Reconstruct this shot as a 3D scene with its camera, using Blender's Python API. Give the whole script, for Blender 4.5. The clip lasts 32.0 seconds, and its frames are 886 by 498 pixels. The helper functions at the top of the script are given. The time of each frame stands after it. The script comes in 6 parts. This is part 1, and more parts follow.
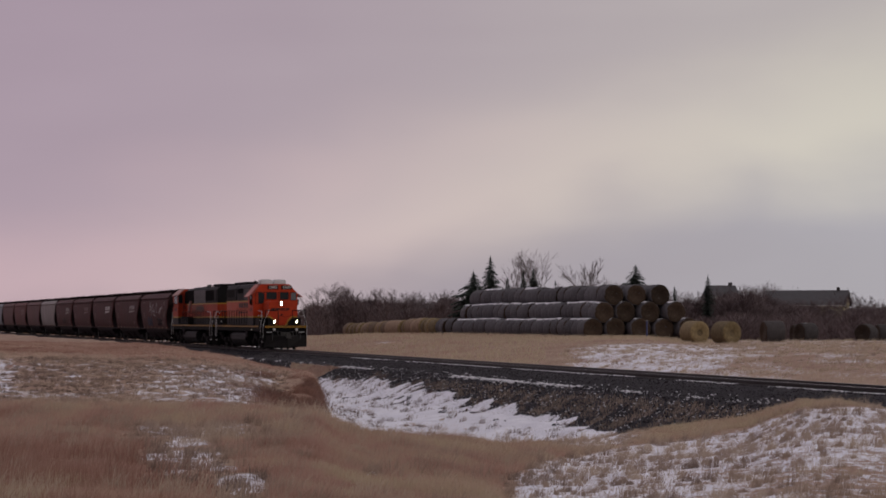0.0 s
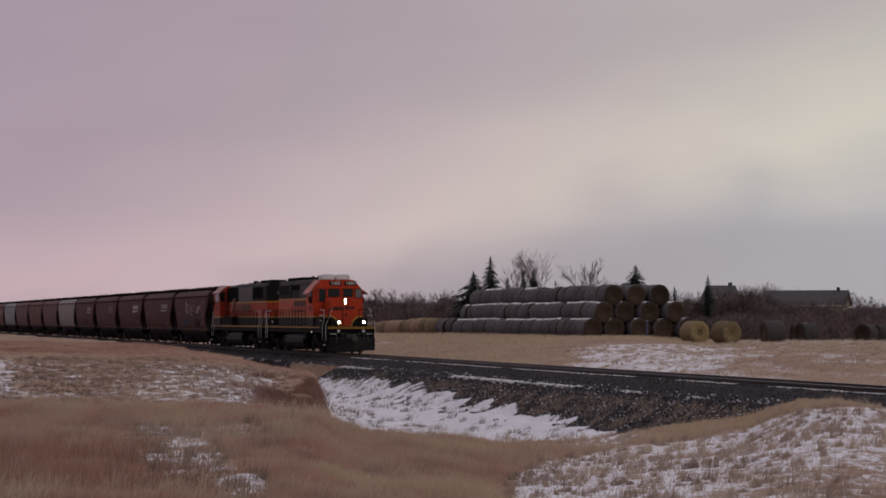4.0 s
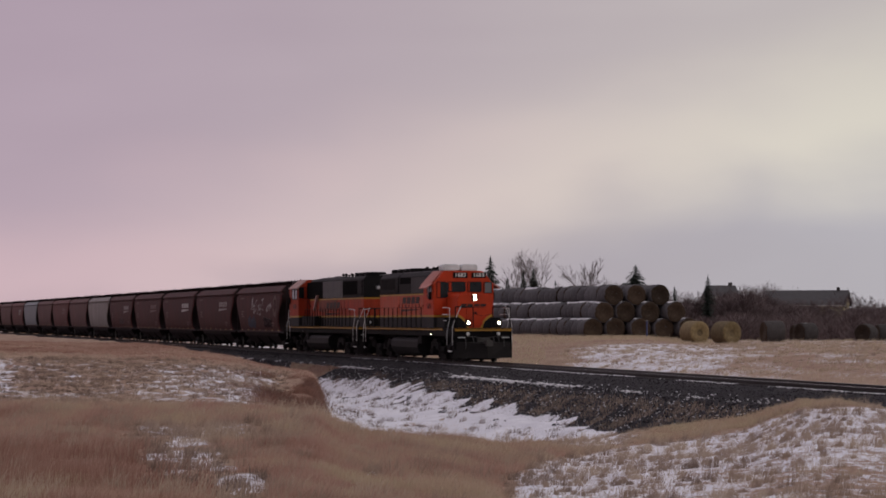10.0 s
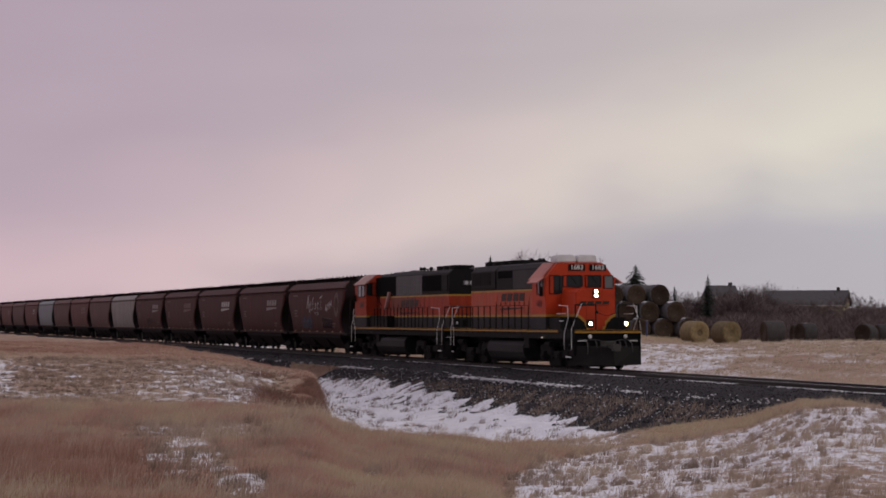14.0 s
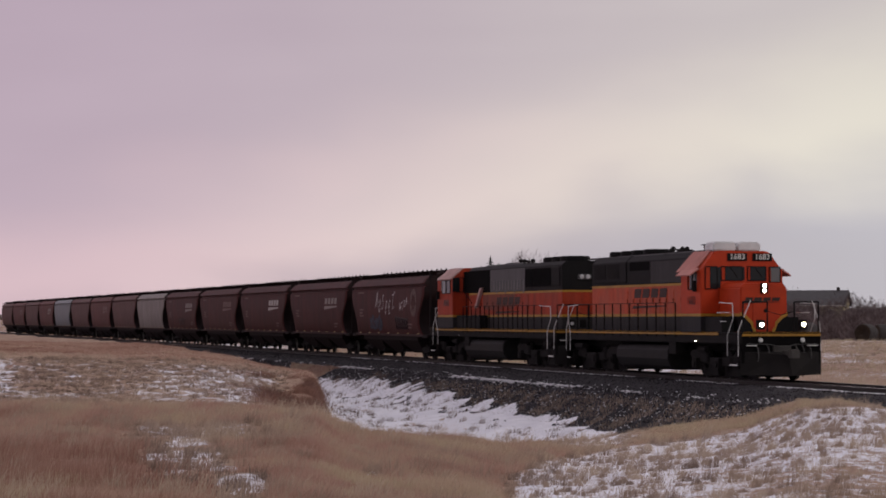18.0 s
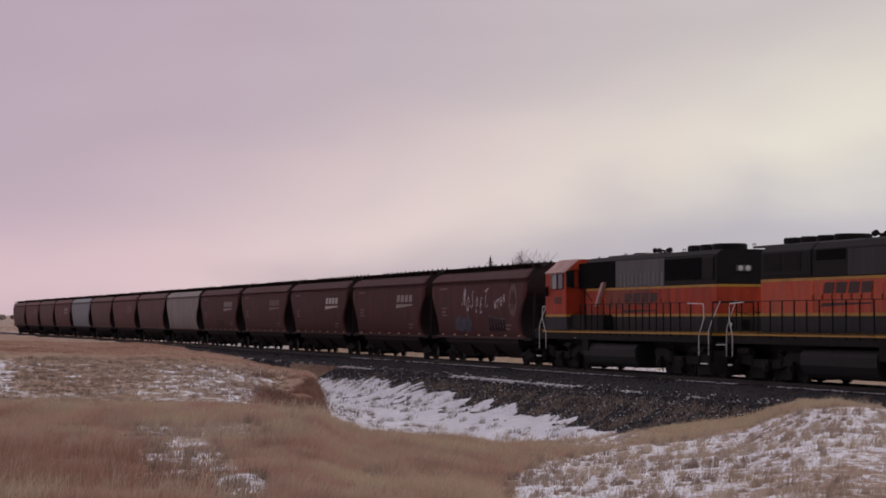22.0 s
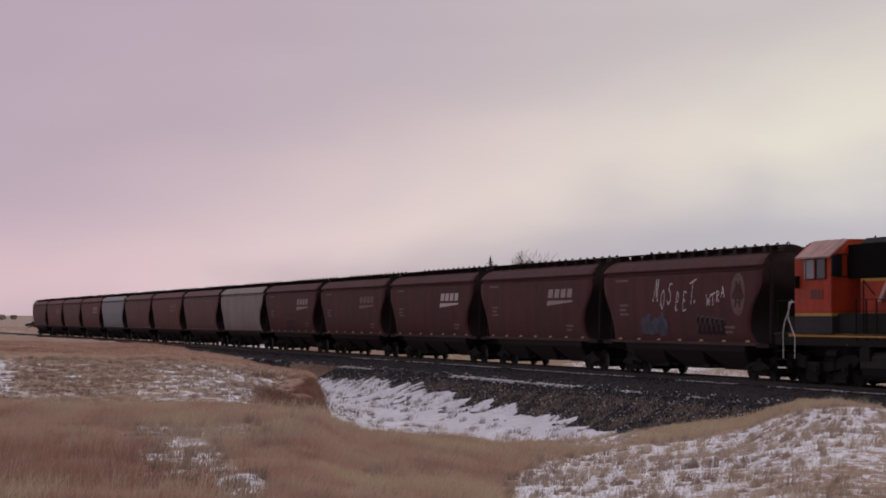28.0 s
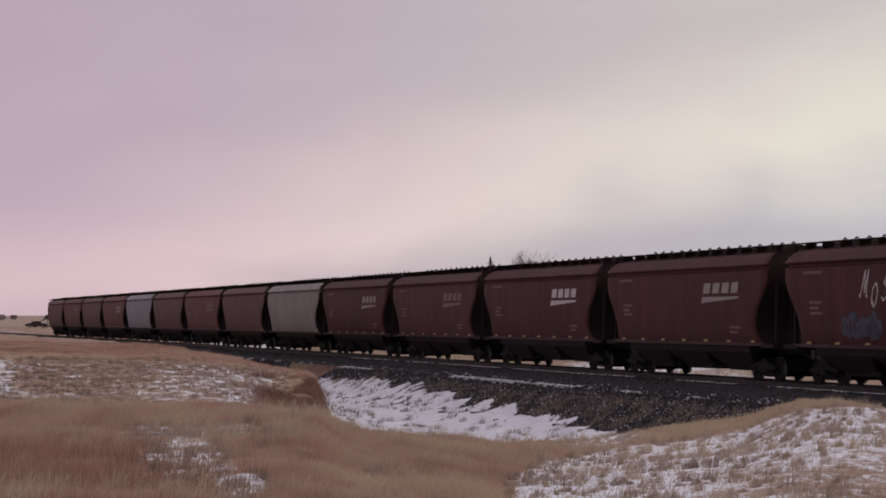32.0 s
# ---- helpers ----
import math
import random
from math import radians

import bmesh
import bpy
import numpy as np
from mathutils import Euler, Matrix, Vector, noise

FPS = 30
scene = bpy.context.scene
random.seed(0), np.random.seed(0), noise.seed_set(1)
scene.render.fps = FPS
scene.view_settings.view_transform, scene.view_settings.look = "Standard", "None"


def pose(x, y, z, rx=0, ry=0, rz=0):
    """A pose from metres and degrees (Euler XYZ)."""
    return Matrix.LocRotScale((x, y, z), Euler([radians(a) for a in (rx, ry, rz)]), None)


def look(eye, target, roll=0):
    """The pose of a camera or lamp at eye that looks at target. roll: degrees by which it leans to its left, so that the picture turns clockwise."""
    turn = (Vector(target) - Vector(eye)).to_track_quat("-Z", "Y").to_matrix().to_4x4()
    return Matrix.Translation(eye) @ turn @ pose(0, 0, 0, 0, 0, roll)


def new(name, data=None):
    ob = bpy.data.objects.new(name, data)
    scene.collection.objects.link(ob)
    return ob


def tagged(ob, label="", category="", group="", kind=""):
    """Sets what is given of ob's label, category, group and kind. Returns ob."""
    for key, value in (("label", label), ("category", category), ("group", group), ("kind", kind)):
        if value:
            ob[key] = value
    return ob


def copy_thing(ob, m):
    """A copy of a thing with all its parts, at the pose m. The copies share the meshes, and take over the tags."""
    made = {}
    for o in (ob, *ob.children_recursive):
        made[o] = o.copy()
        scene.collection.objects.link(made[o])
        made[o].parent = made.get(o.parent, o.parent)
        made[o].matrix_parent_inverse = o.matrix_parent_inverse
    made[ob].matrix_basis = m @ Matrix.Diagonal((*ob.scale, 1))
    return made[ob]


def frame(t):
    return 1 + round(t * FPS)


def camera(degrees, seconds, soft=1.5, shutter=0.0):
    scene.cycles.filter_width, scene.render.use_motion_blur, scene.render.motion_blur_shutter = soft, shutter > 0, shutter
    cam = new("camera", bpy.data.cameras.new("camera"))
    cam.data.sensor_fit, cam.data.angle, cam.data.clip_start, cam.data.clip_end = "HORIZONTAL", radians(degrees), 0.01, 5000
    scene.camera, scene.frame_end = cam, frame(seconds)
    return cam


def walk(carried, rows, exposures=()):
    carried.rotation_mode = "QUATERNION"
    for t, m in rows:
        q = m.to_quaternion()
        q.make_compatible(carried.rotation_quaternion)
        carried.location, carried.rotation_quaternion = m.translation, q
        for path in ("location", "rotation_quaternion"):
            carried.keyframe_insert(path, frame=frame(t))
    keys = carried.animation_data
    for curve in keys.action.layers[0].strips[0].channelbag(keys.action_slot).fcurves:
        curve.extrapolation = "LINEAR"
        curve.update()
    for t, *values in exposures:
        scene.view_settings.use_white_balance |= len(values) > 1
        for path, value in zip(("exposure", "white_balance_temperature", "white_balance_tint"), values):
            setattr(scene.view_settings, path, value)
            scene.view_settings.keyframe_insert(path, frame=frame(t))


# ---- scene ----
# The camera stands on a tripod in a stubble field; rail top is z = -0.08.
cam = camera(21.78, 32.0, soft=1.7, shutter=0.5)
EYE = 2.03
DROP = 0.08       # the rails lie this much under z = 0
STAND = pose(0, 0, EYE, 91.739, 0, 0)
walk(cam, [(0.0, STAND), (32.0, STAND)], exposures=[(0.0, -0.24), (6.0, -0.23), (7.0, -0.19), (8.0, -0.13), (9.0, -0.11), (13.0, -0.04), (14.5, -0.03), (17.0, 0.06), (19.0, 0.11), (25.0, 0.09), (32.0, 0.09)])

# ---- the railway line: a very wide arc ----
TX, TY, TH, TK = -10.472, 156.747, -1.2934, -3e-05


def rail_point(s):
    """Place and heading of the line's middle, s metres from the front coupler's place at the start."""
    a = TH + TK * s
    x = TX + (math.sin(a) - math.sin(TH)) / TK
    y = TY - (math.cos(a) - math.cos(TH)) / TK
    return x, y, a


def travelled(t):
    k = t / 32.0
    return k * (155.664 + k * (-27.1239 + k * (36.2001 + k * (-47.0313 + k * 24.4924)))) - 0.04 * max(0.0, t - 30.0) ** 2


def line_coords(x, y):
    """s along the line and u to its right (the camera's side), for arrays."""
    cx, cy = TX - math.sin(TH) / TK, TY + math.cos(TH) / TK
    dx, dy = x - cx, y - cy
    r = np.hypot(dx, dy)
    # heading a has the radius vector (sin a, -cos a) / TK from the arc's middle
    a = np.arctan2(dx * np.sign(TK), -dy * np.sign(TK))
    return (a - TH) / TK, (r - 1.0 / abs(TK)) * -1.0


# ---- world: an overcast evening sky ----
def build_world():
    w = bpy.data.worlds.new("overcast_sky")
    scene.world = w
    w.use_nodes = True
    nt = w.node_tree
    nt.nodes.clear()
    N = nt.nodes.new

    def math_node(op, a, b=None, c=None):
        n = N("ShaderNodeMath")
        n.operation = op
        for i, v in enumerate((a, b, c)):
            if v is None:
                continue
            if isinstance(v, (int, float)):
                n.inputs[i].default_value = v
            else:
                nt.links.new(v, n.inputs[i])
        return n.outputs[0]

    def mix(f, a, b):
        n = N("ShaderNodeMix")
        n.data_type = "RGBA"
        for i, v in ((0, f), (6, a), (7, b)):
            if isinstance(v, tuple):
                n.inputs[i].default_value = (*v, 1)
            elif isinstance(v, (int, float)):
                n.inputs[i].default_value = v
            else:
                nt.links.new(v, n.inputs[i])
        return n.outputs[2]

    def step(v, lo, hi):
        n = N("ShaderNodeMapRange")
        n.interpolation_type = "SMOOTHSTEP"
        nt.links.new(v, n.inputs[0])
        n.inputs[1].default_value, n.inputs[2].default_value = lo, hi
        return n.outputs[0]

    co = N("ShaderNodeTexCoord")
    sep = N("ShaderNodeSeparateXYZ")
    nt.links.new(co.outputs["Generated"], sep.inputs[0])
    X, Y, Z = sep.outputs
    # soft cloud sheets, drawn out along the horizon
    mp = N("ShaderNodeMapping")
    mp.inputs["Scale"].default_value = (2.2, 1.2, 9.0)
    mp.inputs["Rotation"].default_value = (0, 0.16, 0)
    nt.links.new(co.outputs["Generated"], mp.inputs[0])
    no = N("ShaderNodeTexNoise")
    no.inputs["Scale"].default_value, no.inputs["Detail"].default_value, no.inputs["Roughness"].default_value = 1.6, 5, 0.45
    no.inputs["Distortion"].default_value = 0.3
    nt.links.new(mp.outputs[0], no.inputs[0])
    cloud = no.outputs[0]
    wob = math_node("MULTIPLY", math_node("SUBTRACT", cloud, 0.5), 0.09)
    # billows that break up the edges of the sheets
    mb = N("ShaderNodeMapping")
    mb.inputs["Scale"].default_value = (1.0, 0.6, 1.5)
    mb.inputs["Rotation"].default_value = (0, 0.45, 0)
    nt.links.new(co.outputs["Generated"], mb.inputs[0])
    nb = N("ShaderNodeTexNoise")
    nb.inputs["Scale"].default_value, nb.inputs["Detail"].default_value, nb.inputs["Roughness"].default_value = 11.0, 3, 0.42
    nb.inputs["Distortion"].default_value = 0.6
    nt.links.new(mb.outputs[0], nb.inputs[0])
    billow = math_node("SUBTRACT", nb.outputs[0], 0.5)
    wob = math_node("ADD", wob, math_node("MULTIPLY", billow, 0.040))
    zz = math_node("ADD", Z, wob)
    # left mauve, right cream; a lit band that climbs to the right
    side = step(math_node("ADD", X, wob), -0.2, 0.22)
    high = mix(side, SKY_HIGH_L, SKY_HIGH_R)
    band = mix(side, SKY_BAND_L, SKY_BAND_R)
    low = mix(side, SKY_LOW_L, SKY_LOW_R)
    tilt = math_node("SUBTRACT", zz, math_node("MULTIPLY", X, 0.20))
    col = mix(step(tilt, 0.0, 0.055), low, band)
    col = mix(step(tilt, 0.045, 0.115), col, high)
    # overhead the cloud is thinner and brighter
    col = mix(step(Z, 0.2, 0.8), col, (0.66, 0.600, 0.63))
    # the unseen sky behind the camera is darkened to dim the sides facing it
    col = mix(step(Y, 0.1, -0.6), col, (0.34, 0.300, 0.325))
    fine = math_node("ADD", math_node("MULTIPLY", math_node("SUBTRACT", cloud, 0.5), 0.26), 1.02)
    fine = math_node("ADD", fine, math_node("MULTIPLY", billow, 0.07))
    vm = N("ShaderNodeVectorMath")
    vm.operation = "SCALE"
    nt.links.new(col, vm.inputs[0])
    nt.links.new(fine, vm.inputs[3])
    sky = N("ShaderNodeTexSky")
    sky.sky_type = "NISHITA"
    sky.sun_disc = False
    sky.sun_elevation, sky.sun_rotation = radians(24), radians(55)
    bg1, bg2, add = N("ShaderNodeBackground"), N("ShaderNodeBackground"), N("ShaderNodeAddShader")
    nt.links.new(sky.outputs[0], bg1.inputs[0])
    bg1.inputs[1].default_value = 0.004
    nt.links.new(vm.outputs[0], bg2.inputs[0])
    bg2.inputs[1].default_value = 1.0
    out = N("ShaderNodeOutputWorld")
    nt.links.new(bg1.outputs[0], add.inputs[0])
    nt.links.new(bg2.outputs[0], add.inputs[1])
    nt.links.new(add.outputs[0], out.inputs[0])


SKY_HIGH_L, SKY_HIGH_R = (0.432, 0.334, 0.404), (0.505, 0.455, 0.45)
SKY_BAND_L, SKY_BAND_R = (0.625, 0.456, 0.505), (0.69, 0.645, 0.565)
SKY_LOW_L, SKY_LOW_R = (0.405, 0.324, 0.380), (0.445, 0.428, 0.472)
build_world()
sun = new("sun", bpy.data.lights.new("sun", "SUN"))
sun.data.energy, sun.data.angle, sun.data.color = 0.5, radians(25), (1.0, 0.95, 0.88)
sun.matrix_world = look((60, 40, 45), (0, 100, 0))


# ---- materials ----
def mat(name, col, rough=0.7, metal=0.0, var=0.18, scale=2.0, fine=35.0, bump=0.08, dirt=None, dirt_amount=0.0,
        island=0.0, random=0.0, emit=0.0, stretch=(1, 1, 1), spec=0.3):
    m = bpy.data.materials.new(name)
    m.use_nodes = True
    nt = m.node_tree
    b = nt.nodes["Principled BSDF"]
    b.inputs["Roughness"].default_value, b.inputs["Metallic"].default_value = rough, metal
    b.inputs["Specular IOR Level"].default_value = 0.5 if metal else spec
    if emit:
        b.inputs["Base Color"].default_value = (*col, 1)
        b.inputs["Emission Color"].default_value = (*col, 1)
        b.inputs["Emission Strength"].default_value = emit
        return m
    N, L = nt.nodes.new, nt.links.new
    co = N("ShaderNodeTexCoord")
    mp = N("ShaderNodeMapping")
    mp.inputs["Scale"].default_value = stretch
    L(co.outputs["Object"], mp.inputs[0])

    def noise_at(s, d):
        n = N("ShaderNodeTexNoise")
        n.inputs["Scale"].default_value, n.inputs["Detail"].default_value = s, d
        L(mp.outputs[0], n.inputs[0])
        return n.outputs[0]

    a, f = noise_at(scale, 4), noise_at(fine, 3)
    mx = N("ShaderNodeMath")
    mx.operation = "MULTIPLY_ADD"
    mx.inputs[1].default_value = 0.5
    L(f, mx.inputs[0])
    L(a, mx.inputs[2])
    last = mx.outputs[0]
    for amount, node, out in ((island, "ShaderNodeNewGeometry", "Random Per Island"), (random, "ShaderNodeObjectInfo", "Random")):
        if amount:
            g = N(node)
            ad = N("ShaderNodeMath")
            ad.operation = "MULTIPLY_ADD"
            ad.inputs[1].default_value = amount
            L(g.outputs[out], ad.inputs[0])
            L(last, ad.inputs[2])
            sb = N("ShaderNodeMath")
            sb.operation = "SUBTRACT"
            sb.inputs[1].default_value = amount / 2
            L(ad.outputs[0], sb.inputs[0])
            last = sb.outputs[0]
    rp = N("ShaderNodeMapRange")
    rp.inputs[1].default_value, rp.inputs[2].default_value = 0.4, 1.1
    rp.inputs[3].default_value, rp.inputs[4].default_value = 1 - var, 1 + var
    L(last, rp.inputs[0])
    sc = N("ShaderNodeVectorMath")
    sc.operation = "SCALE"
    sc.inputs[0].default_value = col
    L(rp.outputs[0], sc.inputs[3])
    colour = sc.outputs[0]
    if dirt:
        dn = N("ShaderNodeTexNoise")
        dn.inputs["Scale"].default_value, dn.inputs["Detail"].default_value, dn.inputs["Roughness"].default_value = 0.9, 8, 0.7
        L(mp.outputs[0], dn.inputs[0])
        dr = N("ShaderNodeMapRange")
        dr.inputs[1].default_value, dr.inputs[2].default_value = 0.45, 0.7
        dr.inputs[4].default_value = dirt_amount
        L(dn.outputs[0], dr.inputs[0])
        mi = N("ShaderNodeMix")
        mi.data_type = "RGBA"
        L(dr.outputs[0], mi.inputs[0])
        L(colour, mi.inputs[6])
        mi.inputs[7].default_value = (*dirt, 1)
        colour = mi.outputs[2]
    L(colour, b.inputs["Base Color"])
    if bump:
        bp = N("ShaderNodeBump")
        bp.inputs["Strength"].default_value, bp.inputs["Distance"].default_value = bump, 0.03
        L(f, bp.inputs["Height"])
        L(bp.outputs[0], b.inputs["Normal"])
    return m


ORANGE = mat("orange_paint", (0.42, 0.055, 0.017), 0.5, var=0.5, dirt=(0.27, 0.10, 0.065), dirt_amount=0.6, stretch=(1, 1, 0.35), spec=0.2)
CAB_ORANGE = mat("cab_orange_paint", (0.44, 0.038, 0.008), 0.5, dirt=(0.22, 0.035, 0.015), dirt_amount=0.35, spec=0.2)
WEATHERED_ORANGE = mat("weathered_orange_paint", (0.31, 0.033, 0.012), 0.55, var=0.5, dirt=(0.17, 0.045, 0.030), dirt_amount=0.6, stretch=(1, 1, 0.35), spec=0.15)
LOCO_BLACK = mat("black_paint", (0.0115, 0.0112, 0.0122), 0.55, dirt=(0.018, 0.016, 0.015), dirt_amount=0.5, spec=0.05, stretch=(1.5, 1, 0.3))
LOCO_GREY = mat("grey_panel_paint", (0.062, 0.060, 0.064), 0.55, var=0.4, scale=1.5, dirt=(0.085, 0.08, 0.08), dirt_amount=0.5, stretch=(1.6, 1, 0.3))
HOOD_GREY = mat("dusty_black_paint", (0.018, 0.0175, 0.019), 0.5, var=0.4, dirt=(0.045, 0.043, 0.043), dirt_amount=0.45, stretch=(1.5, 1, 0.3), spec=0.15)
LOUVRE_PALE = mat("streaked_pale_louvre", (0.17, 0.165, 0.17), 0.6, var=0.4, dirt=(0.05, 0.048, 0.05), dirt_amount=0.5, stretch=(1, 1, 0.4))
SOOTY_ORANGE = mat("sooty_orange_paint", (0.17, 0.030, 0.013), 0.6, var=0.5, scale=1.2, dirt=(0.03, 0.014, 0.011), dirt_amount=0.6, stretch=(1.4, 1, 0.3))
LENS_DARK = mat("unlit_rear_lens", (0.45, 0.45, 0.47), 0.2)
YELLOW = mat("yellow_stripe_paint", (0.38, 0.19, 0.02), 0.5, dirt=(0.12, 0.07, 0.03), dirt_amount=0.5)
# both reds are paled: the sky's reflection on the slopes is in the colour
SHADE_RED = mat("faded_red_sunshade", (0.45, 0.175, 0.15), 0.6)
SHADE_PINK = mat("bleached_pink_sunshade", (0.42, 0.26, 0.245), 0.6, var=0.25)
GEAR = mat("running_gear_grime", (0.0150, 0.0135, 0.0140), 0.8, dirt=(0.023, 0.020, 0.019), dirt_amount=0.6, spec=0.08)
LOCO_BAND = mat("dusty_charcoal_band_paint", (0.022, 0.021, 0.0235), 0.6, var=0.3, dirt=(0.034, 0.031, 0.031), dirt_amount=0.6, spec=0.1, stretch=(1.5, 1, 0.3))
# near-black that paints in the shade of recesses; the pilot is black too
DEEP_BLACK = mat("sooty_recess_black", (0.0070, 0.0065, 0.0070), 0.9, spec=0.03)
TANK = mat("fuel_tank_grey", (0.0145, 0.0138, 0.0145), 0.55, dirt=(0.020, 0.0185, 0.018), dirt_amount=0.6, spec=0.08)
STEEL = mat("worn_steel", (0.32, 0.31, 0.30), 0.35, metal=0.9)
TREAD = mat("worn_wheel_tread", (0.13, 0.125, 0.12), 0.4, metal=0.8)
WHITE_RAIL = mat("white_handrail_paint", (0.66, 0.65, 0.65), 0.5)
GLASS = mat("dark_window_glass", (0.014, 0.016, 0.018), 0.12, var=0.02, bump=0)
# its pale base colour paints in reflected sky and light through the cab
PALE_GLASS = mat("reflecting_side_glass", (0.14, 0.145, 0.15), 0.1, var=0.05, bump=0)
AC_WHITE = mat("white_unit_casing", (0.62, 0.62, 0.63), 0.55)
LAMP = mat("burning_headlight", (1.0, 0.80, 0.52), emit=22)
LAMP_OFF = mat("unlit_lamp_lens", (0.62, 0.62, 0.62), 0.3)
FIGURE = mat("number_figures", (0.62, 0.62, 0.60), 0.6, var=0.05)
DARK_FIGURE = mat("dark_figures", (0.12, 0.035, 0.03), 0.6)
DARK_SHAPE = mat("dark_emblem_paint", (0.036, 0.013, 0.010), 0.6)
HOPPERS = {
    "oxide": mat("oxide_red_car_paint", (0.062, 0.0165, 0.0168), 0.6, var=0.45, spec=0.12, dirt=(0.040, 0.018, 0.0175), dirt_amount=0.7, stretch=(1, 1, 0.3)),
    "dull": mat("dull_oxide_car_paint", (0.076, 0.026, 0.0265), 0.65, var=0.4, spec=0.14, dirt=(0.05, 0.027, 0.025), dirt_amount=0.7, stretch=(1, 1, 0.3)),
    "dark": mat("dark_oxide_car_paint", (0.066, 0.016, 0.016), 0.6, var=0.4, spec=0.14, dirt=(0.035, 0.016, 0.015), dirt_amount=0.7, stretch=(1, 1, 0.3)),
    # the far cars' paints are lightened for dust and for distance haze
    "dusty_oxide": mat("dusty_oxide_car_paint", (0.135, 0.052, 0.050), 0.65, var=0.4, spec=0.14, dirt=(0.085, 0.048, 0.046), dirt_amount=0.7, stretch=(1, 1, 0.3)),
    "dusty_brown": mat("dusty_brown_car_paint", (0.128, 0.064, 0.062), 0.65, var=0.4, spec=0.14, dirt=(0.085, 0.054, 0.052), dirt_amount=0.7, stretch=(1, 1, 0.3)),
    "pale": mat("weathered_pale_grey_paint", (0.235, 0.205, 0.20), 0.6, var=0.25, dirt=(0.13, 0.105, 0.10), dirt_amount=0.7, stretch=(1, 1, 0.3)),
    "blue": mat("pale_blue_grey_paint", (0.20, 0.215, 0.24), 0.6, var=0.15, dirt=(0.18, 0.17, 0.17), dirt_amount=0.6, stretch=(1, 1, 0.3)),
}
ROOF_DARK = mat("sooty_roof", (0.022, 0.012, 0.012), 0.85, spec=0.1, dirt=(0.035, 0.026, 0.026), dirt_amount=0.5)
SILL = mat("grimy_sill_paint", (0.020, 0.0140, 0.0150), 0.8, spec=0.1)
DUSTY_SILL = mat("dusty_sill_edge", (0.060, 0.036, 0.036), 0.8, var=0.4, spec=0.1)
COUPLER = mat("worn_cast_steel", (0.055, 0.050, 0.048), 0.6, var=0.4)
HOSE = mat("dusty_grey_hose", (0.06, 0.057, 0.057), 0.7)
MARK = mat("faded_white_marking", (0.26, 0.22, 0.215), 0.7, var=0.35, scale=5)
MARK_FAINT = mat("faint_marking", (0.135, 0.080, 0.075), 0.7, var=0.5, scale=5)
MARK_GHOST = mat("ghost_of_a_marking", (0.105, 0.064, 0.058), 0.7, var=0.5, scale=5)
MARK_DIM = mat("dim_white_marking", (0.17, 0.105, 0.10), 0.7, var=0.35, scale=5)
MARK_BRIGHT = mat("white_marking", (0.44, 0.40, 0.39), 0.7, var=0.25, scale=5)
SPRAY_WHITE = mat("white_spray_paint", (0.50, 0.46, 0.46), 0.7, var=0.35, scale=6)
SPRAY_BLUE = mat("faded_blue_spray_paint", (0.072, 0.072, 0.096), 0.8, spec=0.06, var=0.5, scale=4)
SPRAY_TEAL = mat("faded_teal_spray_paint", (0.070, 0.076, 0.097), 0.8, spec=0.06, var=0.6, scale=3)
SPRAY_DARK = mat("dark_spray_paint", (0.026, 0.016, 0.019), 0.8, spec=0.05)
SPRAY_GREY = mat("grey_spray_paint", (0.11, 0.085, 0.088), 0.7)
REFLECTOR = mat("yellow_reflective_tape", (0.24, 0.145, 0.04), 0.5)
RAIL_MAT = mat("rusty_rail_steel", (0.026, 0.020, 0.019), 0.6)
RAIL_HEAD = mat("polished_rail_head", (0.42, 0.41, 0.41), 0.22, metal=1.0)
TIE_MAT = mat("creosoted_tie_wood", (0.035, 0.028, 0.026), 0.9, spec=0.1, island=0.3)
STONE = mat("ballast_stone", (0.057, 0.053, 0.060), 0.95, var=0.6, spec=0.1, island=0.9, bump=0.3)
SNOW = mat("old_snow", (0.70, 0.69, 0.73), 0.75, var=0.08, scale=1.5, bump=0.25)


